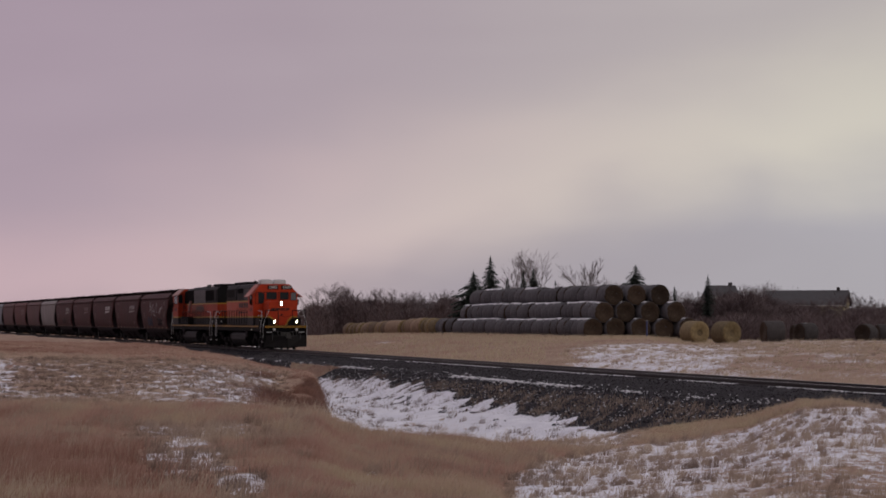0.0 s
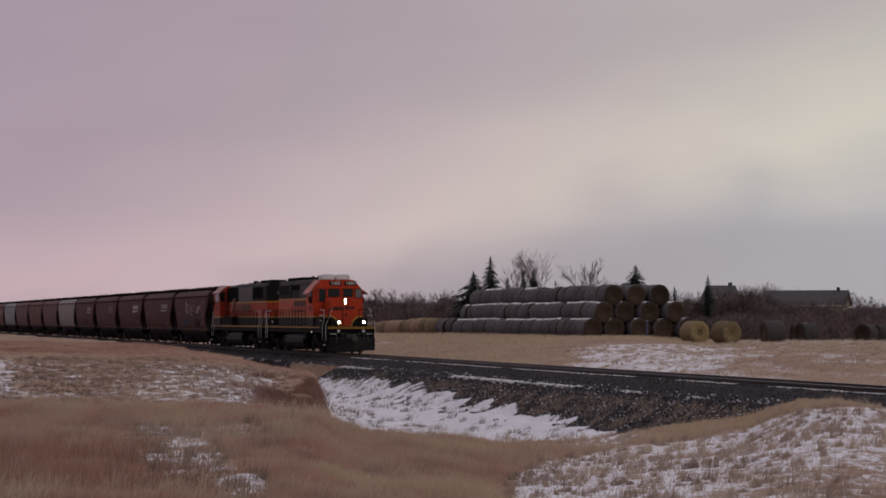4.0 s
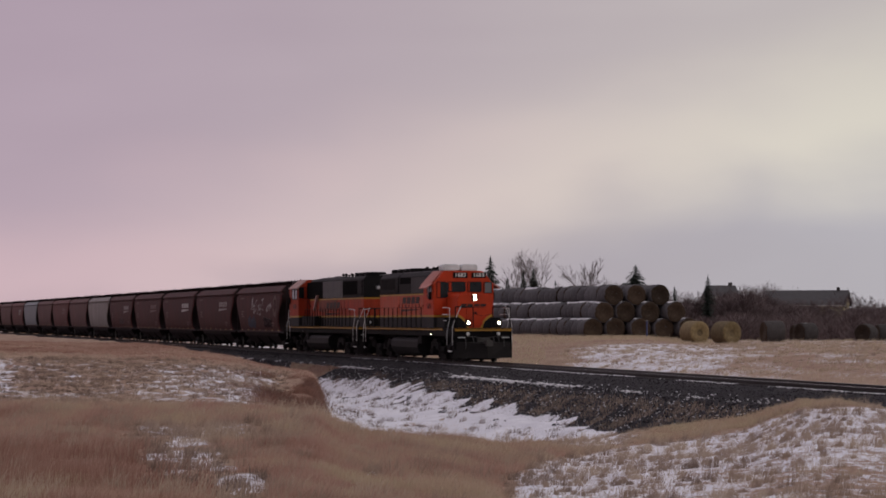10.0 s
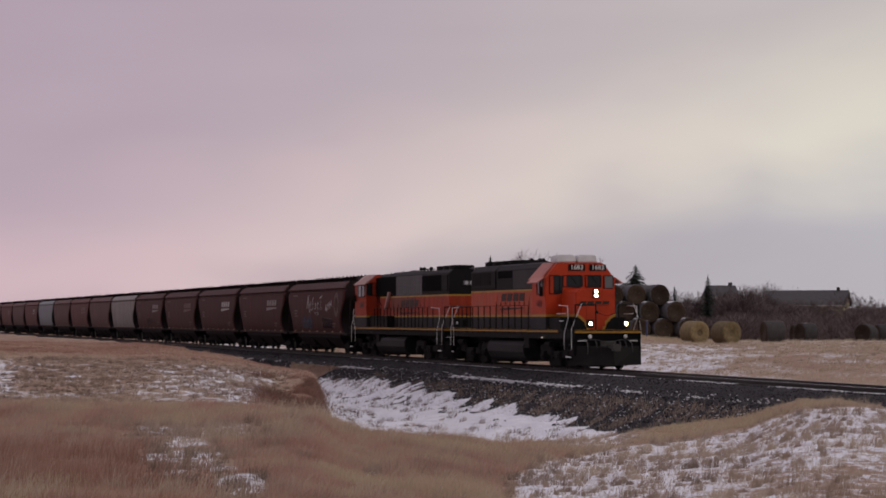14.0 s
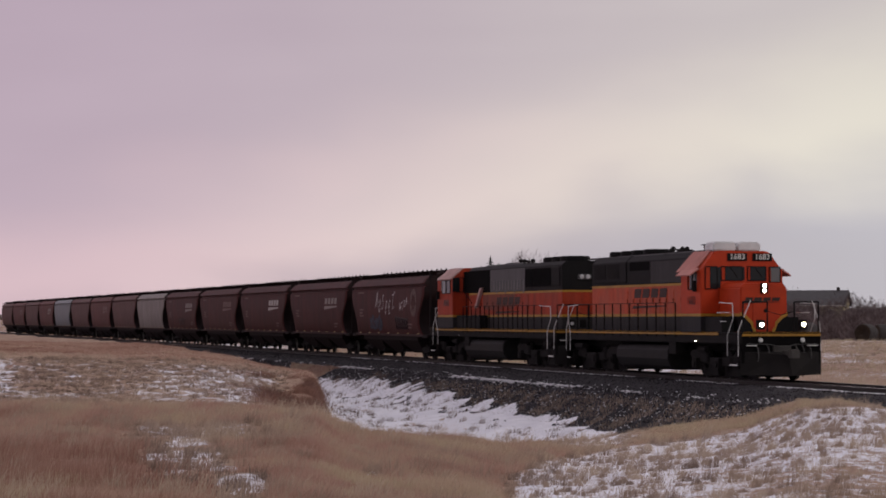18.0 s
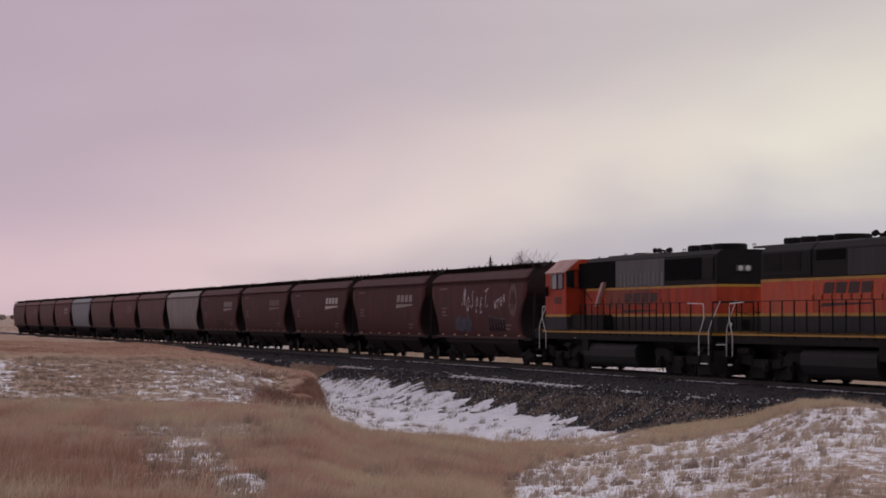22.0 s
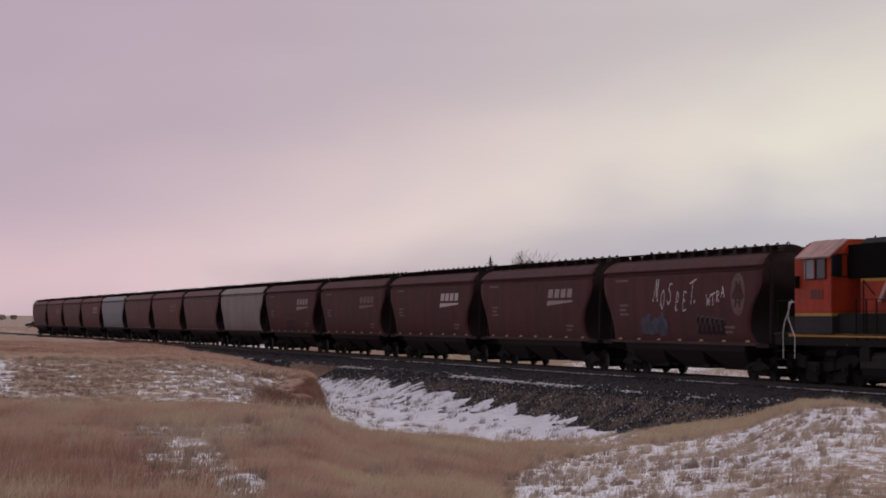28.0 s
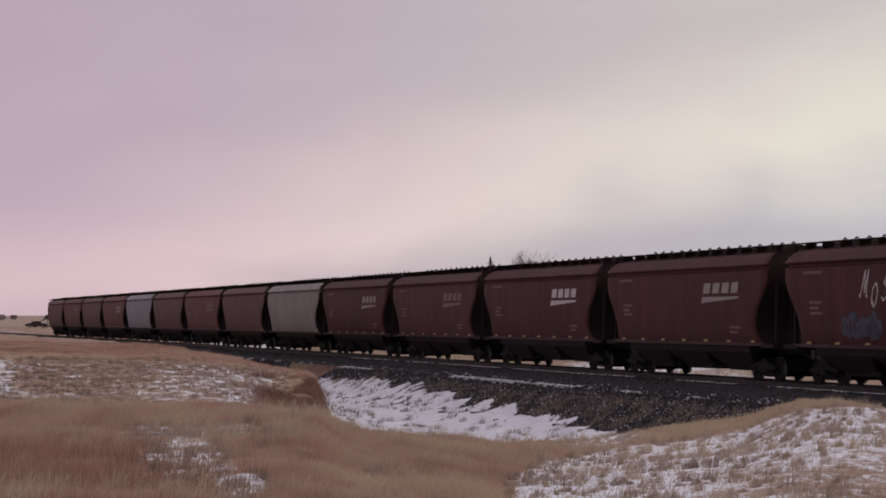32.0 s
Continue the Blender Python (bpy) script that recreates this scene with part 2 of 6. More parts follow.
# ---- mesh building ----
class Mesh:
    """Collects faces for one mesh."""

    def __init__(self):
        self.v, self.f = [], []

    def add(self, verts, faces):
        o = len(self.v)
        self.v += [tuple(p) for p in verts]
        self.f += [tuple(i + o for i in q) for q in faces]
        return self

    def box(self, x0, x1, y0, y1, z0, z1):
        return self.add([(x, y, z) for z in (z0, z1) for x, y in ((x0, y0), (x1, y0), (x1, y1), (x0, y1))],
                        [(3, 2, 1, 0), (4, 5, 6, 7), (0, 1, 5, 4), (1, 2, 6, 5), (2, 3, 7, 6), (3, 0, 4, 7)])

    def prism(self, pts, lo, hi, axis="x"):
        """A polygon drawn out along an axis; pts are (y, z), (x, z) or (x, y)."""
        n = len(pts)

        def at(p, d):
            return {"x": (d, p[0], p[1]), "y": (p[0], d, p[1]), "z": (p[0], p[1], d)}[axis]
        return self.add([at(p, lo) for p in pts] + [at(p, hi) for p in pts],
                        [tuple(range(n))[::-1], tuple(range(n, 2 * n))] + [(i, (i + 1) % n, n + (i + 1) % n, n + i) for i in range(n)])

    def rod(self, a, b, r0, r1=None, n=8, caps=True):
        """A round bar from a to b."""
        r1 = r0 if r1 is None else r1
        a, b = Vector(a), Vector(b)
        w = (b - a).normalized()
        u = w.orthogonal().normalized()
        k = w.cross(u)
        ring = [u * math.cos(2 * math.pi * i / n) + k * math.sin(2 * math.pi * i / n) for i in range(n)]
        faces = [(i, (i + 1) % n, n + (i + 1) % n, n + i) for i in range(n)]
        if caps:
            faces += [tuple(range(n))[::-1], tuple(range(n, 2 * n))]
        return self.add([a + r * r0 for r in ring] + [b + r * r1 for r in ring], faces)

    def pipe(self, pts, r, n=6):
        for a, b in zip(pts, pts[1:]):
            self.rod(a, b, r, n=n)
        return self

    def lathe(self, prof, n=16, axis="y", at=(0, 0, 0)):
        """A profile of (radius, along) turned round an axis."""
        vs = []
        for r, d in prof:
            for i in range(n):
                c, s = r * math.cos(2 * math.pi * i / n), r * math.sin(2 * math.pi * i / n)
                p = {"x": (d, c, s), "y": (c, d, s), "z": (c, s, d)}[axis]
                vs.append((p[0] + at[0], p[1] + at[1], p[2] + at[2]))
        fs = [(j * n + i, j * n + (i + 1) % n, (j + 1) * n + (i + 1) % n, (j + 1) * n + i) for j in range(len(prof) - 1) for i in range(n)]
        fs += [tuple(range(n)), tuple(range((len(prof) - 1) * n, len(prof) * n))[::-1]]
        return self.add(vs, fs)

    def data(self, name, bevel=0.0, smooth=False):
        me = bpy.data.meshes.new(name)
        me.from_pydata(self.v, [], self.f)
        bm = bmesh.new()
        bm.from_mesh(me)
        bmesh.ops.recalc_face_normals(bm, faces=bm.faces)
        if bevel:
            es = [e for e in bm.edges if len(e.link_faces) == 2 and e.calc_face_angle(0) > 0.6]
            bmesh.ops.bevel(bm, geom=es, offset=bevel, segments=2, affect="EDGES", clamp_overlap=True)
        bm.to_mesh(me)
        bm.free()
        if smooth:
            me.shade_smooth()
        return me


def part(name, m, material, parent, label="", bevel=0.0, smooth=False):
    """Links a Mesh (or mesh data) as one object under parent."""
    me = m.data(name, bevel, smooth) if isinstance(m, Mesh) else m
    if not me.materials:
        me.materials.append(material)
    ob = new(name, me)
    ob.parent = parent
    return tagged(ob, label)


def thing(name, label, category, m=None, group="", kind=""):
    ob = new(name)
    ob.empty_display_size = 0.3
    if m is not None:
        ob.matrix_basis = m
    return tagged(ob, label, category, group, kind)


def solid(name, me, material, label="", category="", group="", kind=""):
    if isinstance(me, Mesh):
        me = me.data(name)
    if not me.materials:
        me.materials.append(material)
    return tagged(new(name, me), label, category, group, kind)


def array_mesh(name, verts, tris, attrs=(), smooth=False):
    """A mesh from numpy arrays of places and triangles or quads."""
    me = bpy.data.meshes.new(name)
    k = tris.shape[1]
    me.vertices.add(len(verts))
    me.vertices.foreach_set("co", np.ascontiguousarray(verts, np.float32).ravel())
    me.loops.add(tris.size)
    me.loops.foreach_set("vertex_index", np.ascontiguousarray(tris, np.int32).ravel())
    me.polygons.add(len(tris))
    me.polygons.foreach_set("loop_start", np.arange(0, tris.size, k, dtype=np.int32))
    me.update(calc_edges=True)
    for an, av in attrs:
        at = me.attributes.new(an, "FLOAT", "POINT")
        at.data.foreach_set("value", np.ascontiguousarray(av, np.float32))
    if smooth:
        me.shade_smooth()
    return me


def text_mesh(body, size, shear=0.0, spacing=1.0, extrude=0.004, offset=0.0):
    """Letters lying in their xy plane, centred, as mesh data."""
    cu = bpy.data.curves.new("letters", "FONT")
    cu.body, cu.size, cu.shear, cu.space_character, cu.extrude, cu.offset = body, size, shear, spacing, extrude, offset
    cu.align_x, cu.align_y, cu.resolution_u = "CENTER", "CENTER", 3
    ob = bpy.data.objects.new("letters", cu)
    scene.collection.objects.link(ob)
    bpy.context.view_layer.update()
    me = bpy.data.meshes.new_from_object(ob.evaluated_get(bpy.context.evaluated_depsgraph_get()))
    bpy.data.objects.remove(ob)
    bpy.data.curves.remove(cu)
    me.name = "letters"
    return me


# letters on a vehicle: on its right side, and on its front
ON_RIGHT = Matrix(((1, 0, 0), (0, 0, -1), (0, 1, 0))).to_4x4()
ON_LEFT = Matrix(((-1, 0, 0), (0, 0, 1), (0, 1, 0))).to_4x4()
ON_FRONT = Matrix(((0, 0, 1), (1, 0, 0), (0, 1, 0))).to_4x4()


def bump_noise(x, y, wave, seed=0):
    """Smooth value noise in -1..1 for arrays."""
    rs = np.random.RandomState(seed)
    g = rs.rand(64, 64) * 2 - 1
    u, v = x / wave, y / wave
    i, j = np.floor(u).astype(int), np.floor(v).astype(int)
    fu, fv = u - i, v - j
    fu, fv = fu * fu * (3 - 2 * fu), fv * fv * (3 - 2 * fv)
    a, b = g[i % 64, j % 64], g[(i + 1) % 64, j % 64]
    c, d = g[i % 64, (j + 1) % 64], g[(i + 1) % 64, (j + 1) % 64]
    return (a * (1 - fu) + b * fu) * (1 - fv) + (c * (1 - fu) + d * fu) * fv


def ease(v, lo, hi):
    k = np.clip((v - lo) / (hi - lo), 0, 1)
    return k * k * (3 - 2 * k)


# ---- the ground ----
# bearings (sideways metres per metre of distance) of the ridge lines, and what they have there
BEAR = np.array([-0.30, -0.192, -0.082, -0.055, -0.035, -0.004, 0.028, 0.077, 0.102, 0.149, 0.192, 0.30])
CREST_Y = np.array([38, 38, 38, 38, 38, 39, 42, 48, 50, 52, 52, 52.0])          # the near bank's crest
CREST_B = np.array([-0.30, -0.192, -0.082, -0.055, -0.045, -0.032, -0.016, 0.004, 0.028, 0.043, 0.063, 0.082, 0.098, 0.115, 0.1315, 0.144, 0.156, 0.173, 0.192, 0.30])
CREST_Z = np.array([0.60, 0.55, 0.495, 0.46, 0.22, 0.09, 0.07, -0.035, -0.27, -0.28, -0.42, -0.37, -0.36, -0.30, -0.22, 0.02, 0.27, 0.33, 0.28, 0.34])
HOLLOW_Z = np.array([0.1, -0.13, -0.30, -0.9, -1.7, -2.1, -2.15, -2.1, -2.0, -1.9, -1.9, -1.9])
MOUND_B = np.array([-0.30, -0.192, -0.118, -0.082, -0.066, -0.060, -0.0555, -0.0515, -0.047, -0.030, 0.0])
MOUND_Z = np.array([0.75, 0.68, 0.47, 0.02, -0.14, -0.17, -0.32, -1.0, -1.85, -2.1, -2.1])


def bed_profile(u):
    """Height of the embankment u metres from the line's middle."""
    near = np.interp(u, [-60, -14, -7, -3.2, -1.9, -1.45, 0, 1.45, 1.8, 2.3, 2.75, 5.2, 8.0, 11.0],
                     [0.2, -0.15, -0.5, -0.62, -0.25, -0.17, -0.17, -0.17, -0.3, -0.58, -0.62, -1.7, -2.1, -2.15])
    return near - DROP


def ground_z(x, y):
    """Height of the ground, for arrays."""
    x, y = np.asarray(x, float), np.asarray(y, float)
    s, u = line_coords(x, y)
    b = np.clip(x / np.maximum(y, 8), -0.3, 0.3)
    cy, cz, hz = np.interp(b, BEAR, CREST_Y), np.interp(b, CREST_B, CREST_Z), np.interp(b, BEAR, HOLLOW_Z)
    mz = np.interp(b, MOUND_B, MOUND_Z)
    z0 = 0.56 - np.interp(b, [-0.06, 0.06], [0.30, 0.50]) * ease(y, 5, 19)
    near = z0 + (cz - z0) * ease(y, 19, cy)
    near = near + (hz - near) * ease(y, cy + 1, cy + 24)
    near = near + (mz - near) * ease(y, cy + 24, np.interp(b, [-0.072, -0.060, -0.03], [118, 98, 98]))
    near += bump_noise(x, y, 6.0, 1) * 0.06 + bump_noise(x, y, 2.2, 2) * (0.04 - 0.02 * ease(b, 0.02, 0.05)) - 0.13
    # tussocks
    near += (bump_noise(x, y, 0.8, 6) * 0.055 + bump_noise(x, y, 0.42, 7) * 0.045) * (0.6 - 0.38 * ease(b, 0.0, 0.05))
    # hummocks under the ditch's snow
    near += (bump_noise(x, y * 0.7, 1.3, 8) * 0.10 + bump_noise(x, y * 0.7, 0.6, 9) * 0.06) * ease(b, -0.062, -0.052) * ease(y, 62, 76)
    bed = bed_profile(u) + (bump_noise(x, y, 1.3, 3) * 0.06 + bump_noise(x, y * 0.6, 0.7, 10) * 0.05) * ease(np.abs(u), 2.6, 4)
    z = bed + (near - bed) * ease(u, 5.5, 11)
    # the field beyond the line
    far = 0.28 - 0.0110 * np.clip(y - 183, 0, 160) + 0 * x
    # a low swell carries the stacked bales
    swell = 0.62 - 0.022 * np.clip(y - 222, 0, 60)
    far += (swell - far) * ease(b, 0.112, 0.084) * ease(y, 146, 168) * ease(y, 330, 262)
    far += bump_noise(x, y, 9.0, 4) * 0.05
    w = ease(-u, 4.0, 26)
    z = np.where(u < 0, bed + (far - bed) * w, z)
    # plains beyond
    plain = -1.3 + bump_noise(x, y, 260.0, 5) * 0.5
    plain += ease(b, -0.10, -0.15) * (1.3 + 0.0030 * np.clip(y - 400, 0, 1600))
    out = np.maximum(ease(np.abs(x), 130, 260), ease(y, 400, 520))
    out = np.maximum(out, ease(-y, 30, 120))
    keep = ease(np.abs(u), 6, 14)
    return z + (plain - z) * out * keep


def bank_edge(b):
    """How far out the snow of the near bank reaches, by bearing."""
    return np.interp(b, [0.03, 0.05, 0.07, 0.115, 0.14, 0.165, 0.2], [35.5, 41.5, 46.0, 50.0, 50.6, 49.0, 48.5])


def ditch_edge(b):
    """Where the ditch's snow begins beside the line, by bearing."""
    return np.interp(b, [-0.055, -0.035, -0.018, -0.001, 0.0285, 0.065, 0.1], [3.8, 3.6, 3.7, 3.95, 4.35, 5.1, 5.9])


def ground_snow(x, y):
    """How much of the ground is snowed over, 0 to 1, for arrays."""
    s, u = line_coords(x, y)
    b = x / np.maximum(y, 8)
    cover = np.zeros_like(x)
    # the ditch below the embankment
    edge = ditch_edge(b)
    edge = edge + 0.55 * bump_noise(x, y, 1.9, 51) + 0.45 * bump_noise(x, y, 0.7, 52)
    ditch = (0.78 + 0.16 * bump_noise(x, y, 1.1, 53) + 0.22 * bump_noise(x, y * 0.6, 0.4, 64)) * ease(u - edge, -0.5, 0.7) * ease(b, -0.0575, -0.0525) * ease(y, 44, 50) * ease(b, 0.095, 0.075)
    cover = np.maximum(cover, ditch)
    # the right bank
    lim = bank_edge(b)
    right = ease(lim - y, -1.0, 1.2) * ease(b, 0.014, 0.038) * ease(y, 11, 18)
    scale = 0.65 * bump_noise(x + 0.35 * y, y * 0.5, 0.33, 61) + 0.5 * bump_noise(x - 0.2 * y, y * 0.55, 0.6, 62) + 0.3 * bump_noise(x, y, 2.2, 55)
    cover = np.maximum(cover, (0.645 + 0.09 * scale - 0.03 * ease(y, 32, 24) - (0.055 * ease(b, 0.09, 0.16) + 0.035 * ease(b, 0.14, 0.18)) * ease(y, 40, 28)) * right)
    # the mound
    speck = 0.85 * bump_noise(x + 0.1 * y, y * 0.42, 0.32, 57) + 0.35 * bump_noise(x, y * 0.5, 0.9, 63) + 0.25 * bump_noise(x, y * 0.6, 3.0, 56)
    mound = 0.43 + 0.15 * speck + 0.10 * ease(b, -0.15, -0.105)
    mound = mound + 0.05
    mound *= ease(b, -0.21, -0.19) * ease(b, -0.055, -0.078) * ease(y, 54, 64) * ease(y, 114, 96)
    cover = np.maximum(cover, mound)
    cover = np.maximum(cover, (0.60 + 0.2 * speck) * ease(b, -0.155, -0.195) * ease(y, 60, 70) * ease(y, 108, 98))
    # drifts in the near grass
    rag = 0.70 + 0.35 * bump_noise(x, y * 0.6, 0.9, 59) + 0.5 * bump_noise(x, y * 0.5, 0.32, 60)
    for bx, by, wb, wy, a in ((-0.114, 31.5, 0.021, 5.0, 1.04), (-0.124, 35.0, 0.018, 2.5, 0.92), (-0.087, 25.5, 0.013, 2.6, 1.12), (-0.098, 28.0, 0.012, 1.0, 0.84), (-0.092, 35.5, 0.028, 2.2, 0.86), (-0.063, 35.0, 0.008, 1.2, 0.74), (-0.046, 33.5, 0.006, 1.0, 0.72), (-0.031, 31.0, 0.006, 0.9, 0.70)):
        cover = np.maximum(cover, a * rag * np.exp(-((b - bx) / wb) ** 2 - ((y - by) / wy) ** 2))
    # the field beyond
    far = ease(-u, 2.4, 5) * ease(b, 0.016, 0.072) * ease(y, 172, 150) * (0.60 - 0.11 * ease(b, 0.118, 0.140) + 0.10 * bump_noise(x, y * 0.4, 1.4, 66))
    far = np.maximum(far, ease(-u, 6, 14) * ease(b, 0.10, 0.13) * ease(y, 150, 165) * 0.53)
    far = np.maximum(far, ease(-u, 4, 10) * ease(b, -0.12, -0.15) * 0.50)
    far = np.maximum(far, 0.55 * np.exp(-((b + 0.026) / 0.012) ** 2 - ((y - 186) / 6) ** 2))
    cover = np.maximum(cover, far)
    cover = np.maximum(cover, (0.56 + 0.1 * bump_noise(x, y, 1.5, 69)) * ease(-u, 2.7, 3.3) * ease(-u, 16, 9) * ease(b, -0.045, -0.07))
    # the lip of the ballast
    cover = np.maximum(cover, (0.50 + 0.13 * np.exp(-((s - 58) / 8) ** 2)) * np.exp(-((u - 2.6) / 0.22) ** 2) * ease(s, -20, 20))
    return cover


def ground_material():
    m = bpy.data.materials.new("grass_ground_with_snow")
    m.use_nodes = True
    nt = m.node_tree
    N, L = nt.nodes.new, nt.links.new
    b = nt.nodes["Principled BSDF"]
    b.inputs["Roughness"].default_value = 0.9
    b.inputs["Specular IOR Level"].default_value = 0.15
    co = N("ShaderNodeTexCoord")

    def noise_at(s, d, stretch=(1, 1, 1), rough=0.55):
        mp = N("ShaderNodeMapping")
        mp.inputs["Scale"].default_value = stretch
        L(co.outputs["Object"], mp.inputs[0])
        n = N("ShaderNodeTexNoise")
        n.inputs["Scale"].default_value, n.inputs["Detail"].default_value, n.inputs["Roughness"].default_value = s, d, rough
        L(mp.outputs[0], n.inputs[0])
        return n.outputs[0]

    def ramp(v, stops):
        r = N("ShaderNodeValToRGB")
        el = r.color_ramp.elements
        while len(el) < len(stops):
            el.new(0.5)
        for e, (p, c) in zip(el, stops):
            e.position, e.color = p, (*c, 1)
        L(v, r.inputs[0])
        return r.outputs[0]

    def mixc(f, a, c):
        n = N("ShaderNodeMix")
        n.data_type = "RGBA"
        L(f, n.inputs[0])
        L(a, n.inputs[6])
        L(c, n.inputs[7])
        return n.outputs[2]

    def attr(name):
        a = N("ShaderNodeAttribute")
        a.attribute_name = name
        return a.outputs["Fac"]

    def calc(op, a, c):
        n = N("ShaderNodeMath")
        n.operation = op
        for i, v in enumerate((a, c)):
            if isinstance(v, (int, float)):
                n.inputs[i].default_value = v
            else:
                L(v, n.inputs[i])
        return n.outputs[0]

    def steps(v, lo, hi):
        n = N("ShaderNodeMapRange")
        n.interpolation_type = "SMOOTHSTEP"
        n.inputs[1].default_value, n.inputs[2].default_value = lo, hi
        L(v, n.inputs[0])
        return n.outputs[0]

    big, mid, small = noise_at(0.16, 4), noise_at(1.1, 5), noise_at(9.0, 5)
    grass = ramp(calc("ADD", calc("MULTIPLY", big, 0.5), calc("MULTIPLY", mid, 0.5)),
                 [(0.30, (0.26, 0.157, 0.127)), (0.5, (0.375, 0.266, 0.208)), (0.72, (0.475, 0.378, 0.285))])
    dark = ramp(small, [(0.3, (0.45, 0.45, 0.45)), (0.65, (1.15, 1.1, 1.05))])
    mu = N("ShaderNodeMix")
    mu.data_type, mu.blend_type = "RGBA", "MULTIPLY"
    mu.inputs[0].default_value = 0.7
    L(grass, mu.inputs[6])
    L(dark, mu.inputs[7])
    stone = ramp(noise_at(14.0, 4, rough=0.7), [(0.35, (0.020, 0.0185, 0.021)), (0.55, (0.045, 0.042, 0.047)), (0.75, (0.091, 0.087, 0.096))])
    colour = mixc(attr("ballast"), mu.outputs[2], stone)
    white = ramp(mid, [(0.3, (0.67, 0.67, 0.75)), (0.7, (0.83, 0.832, 0.905))])
    # snow lies between the tufts: clumps, finer where it is thin
    clump = calc("ADD", calc("MULTIPLY", noise_at(6.5, 5, (1, 0.45, 1), 0.7), 0.62), calc("MULTIPLY", noise_at(20.0, 3, (1, 0.5, 1)), 0.38))
    lie = steps(calc("ADD", attr("snow"), calc("SUBTRACT", clump, 1.0)), 0.02, 0.12)
    L(mixc(lie, colour, white), b.inputs["Base Color"])
    bp = N("ShaderNodeBump")
    bp.inputs["Strength"].default_value, bp.inputs["Distance"].default_value = 0.7, 0.08
    L(small, bp.inputs["Height"])
    L(bp.outputs[0], b.inputs["Normal"])
    return m


def build_ground():
    xs = np.concatenate([-np.geomspace(3200, 34, 40), np.arange(-33, -22, 0.3), np.arange(-22, 12, 0.14), np.arange(12, 33.1, 0.3), np.geomspace(34, 3200, 40)])
    ys = np.concatenate([-np.geomspace(3000, 12, 16), np.arange(-8, 14, 2.0), np.arange(14, 56, 0.15), np.arange(56, 112, 0.28), np.arange(112, 135, 0.5), np.arange(135, 300, 1.6), np.geomspace(302, 4200, 60)])
    X, Y = np.meshgrid(xs, ys)
    x, y = X.ravel(), Y.ravel()
    z = ground_z(x, y)
    s, u = line_coords(x, y)
    ballast = ease(u, 7.2, 6.0) * ease(u, -3.4, -2.6)
    nx, ny = len(xs), len(ys)
    i = (np.arange(ny - 1)[:, None] * nx + np.arange(nx - 1)[None]).ravel()
    quads = np.stack([i, i + 1, i + 1 + nx, i + nx], 1)
    me = array_mesh("ground", np.stack([x, y, z], 1), quads, (("snow", ground_snow(x, y)), ("ballast", ballast)), smooth=True)
    return solid("ground", me, ground_material(), "dry grassland with snow in its hollows", "ground", kind="structure")


build_ground()


def strip(name, prof, s0, s1, du, material, step=4.0, **tags):
    """A bar of the given cross-section (u, z) laid along the line."""
    n = len(prof)
    ss = np.arange(s0, s1 + 0.1, step)
    vs = []
    for s in ss:
        x, y, a = rail_point(s)
        vs += [(x + math.sin(a) * (u + du), y - math.cos(a) * (u + du), z - DROP) for u, z in prof]
    fs = [(k * n + i, k * n + (i + 1) % n, (k + 1) * n + (i + 1) % n, (k + 1) * n + i) for k in range(len(ss) - 1) for i in range(n)]
    fs += [tuple(range(n))[::-1], tuple(range((len(ss) - 1) * n, len(ss) * n))]
    return part(name, Mesh().add(vs, fs), material, tags.get("parent"), tags.get("label", ""))


def build_track():
    track = thing("railway_track", "single railway track with rusty rails on ballast", "track", kind="structure")
    web = [(-0.07, -0.17), (0.07, -0.17), (0.07, -0.15), (0.012, -0.13), (0.012, -0.04), (0.037, -0.03), (0.037, -0.004), (-0.037, -0.004), (-0.037, -0.03), (-0.012, -0.04), (-0.012, -0.13), (-0.07, -0.15)]
    for side in (-1, 1):
        r = strip("rail", web, -420, 260, side * 0.755, RAIL_MAT, parent=track)
        h = strip("rail_head", [(-0.03, -0.004), (0.03, -0.004), (0.026, 0.0), (-0.026, 0.0)], -420, 260, side * 0.755, RAIL_HEAD, parent=r, label="polished top of the rail")
    # ties: near ones singly, the rest joined
    tie = Mesh().box(-0.11, 0.11, -1.29, 1.29, -0.2, 0).data("tie", 0.02)
    tie.materials.append(TIE_MAT)
    rest = Mesh()
    rnd = random.Random(5)
    for k in range(-560, 260):
        s = k * 0.54
        x, y, a = rail_point(s)
        m = pose(x, y, -0.155 - DROP + rnd.uniform(-0.015, 0.01), 0, 0, math.degrees(a) + rnd.uniform(-1, 1))
        if -10 <= s <= 100:
            t = part("tie", tie, TIE_MAT, track)
            t.matrix_basis = m
        else:
            c = Mesh().box(-0.11, 0.11, -1.29, 1.29, -0.2, 0)
            rest.add([m @ Vector(v) for v in c.v], c.f)
    tagged(part("far_ties", rest, TIE_MAT, track), kind="stuff")


build_track()


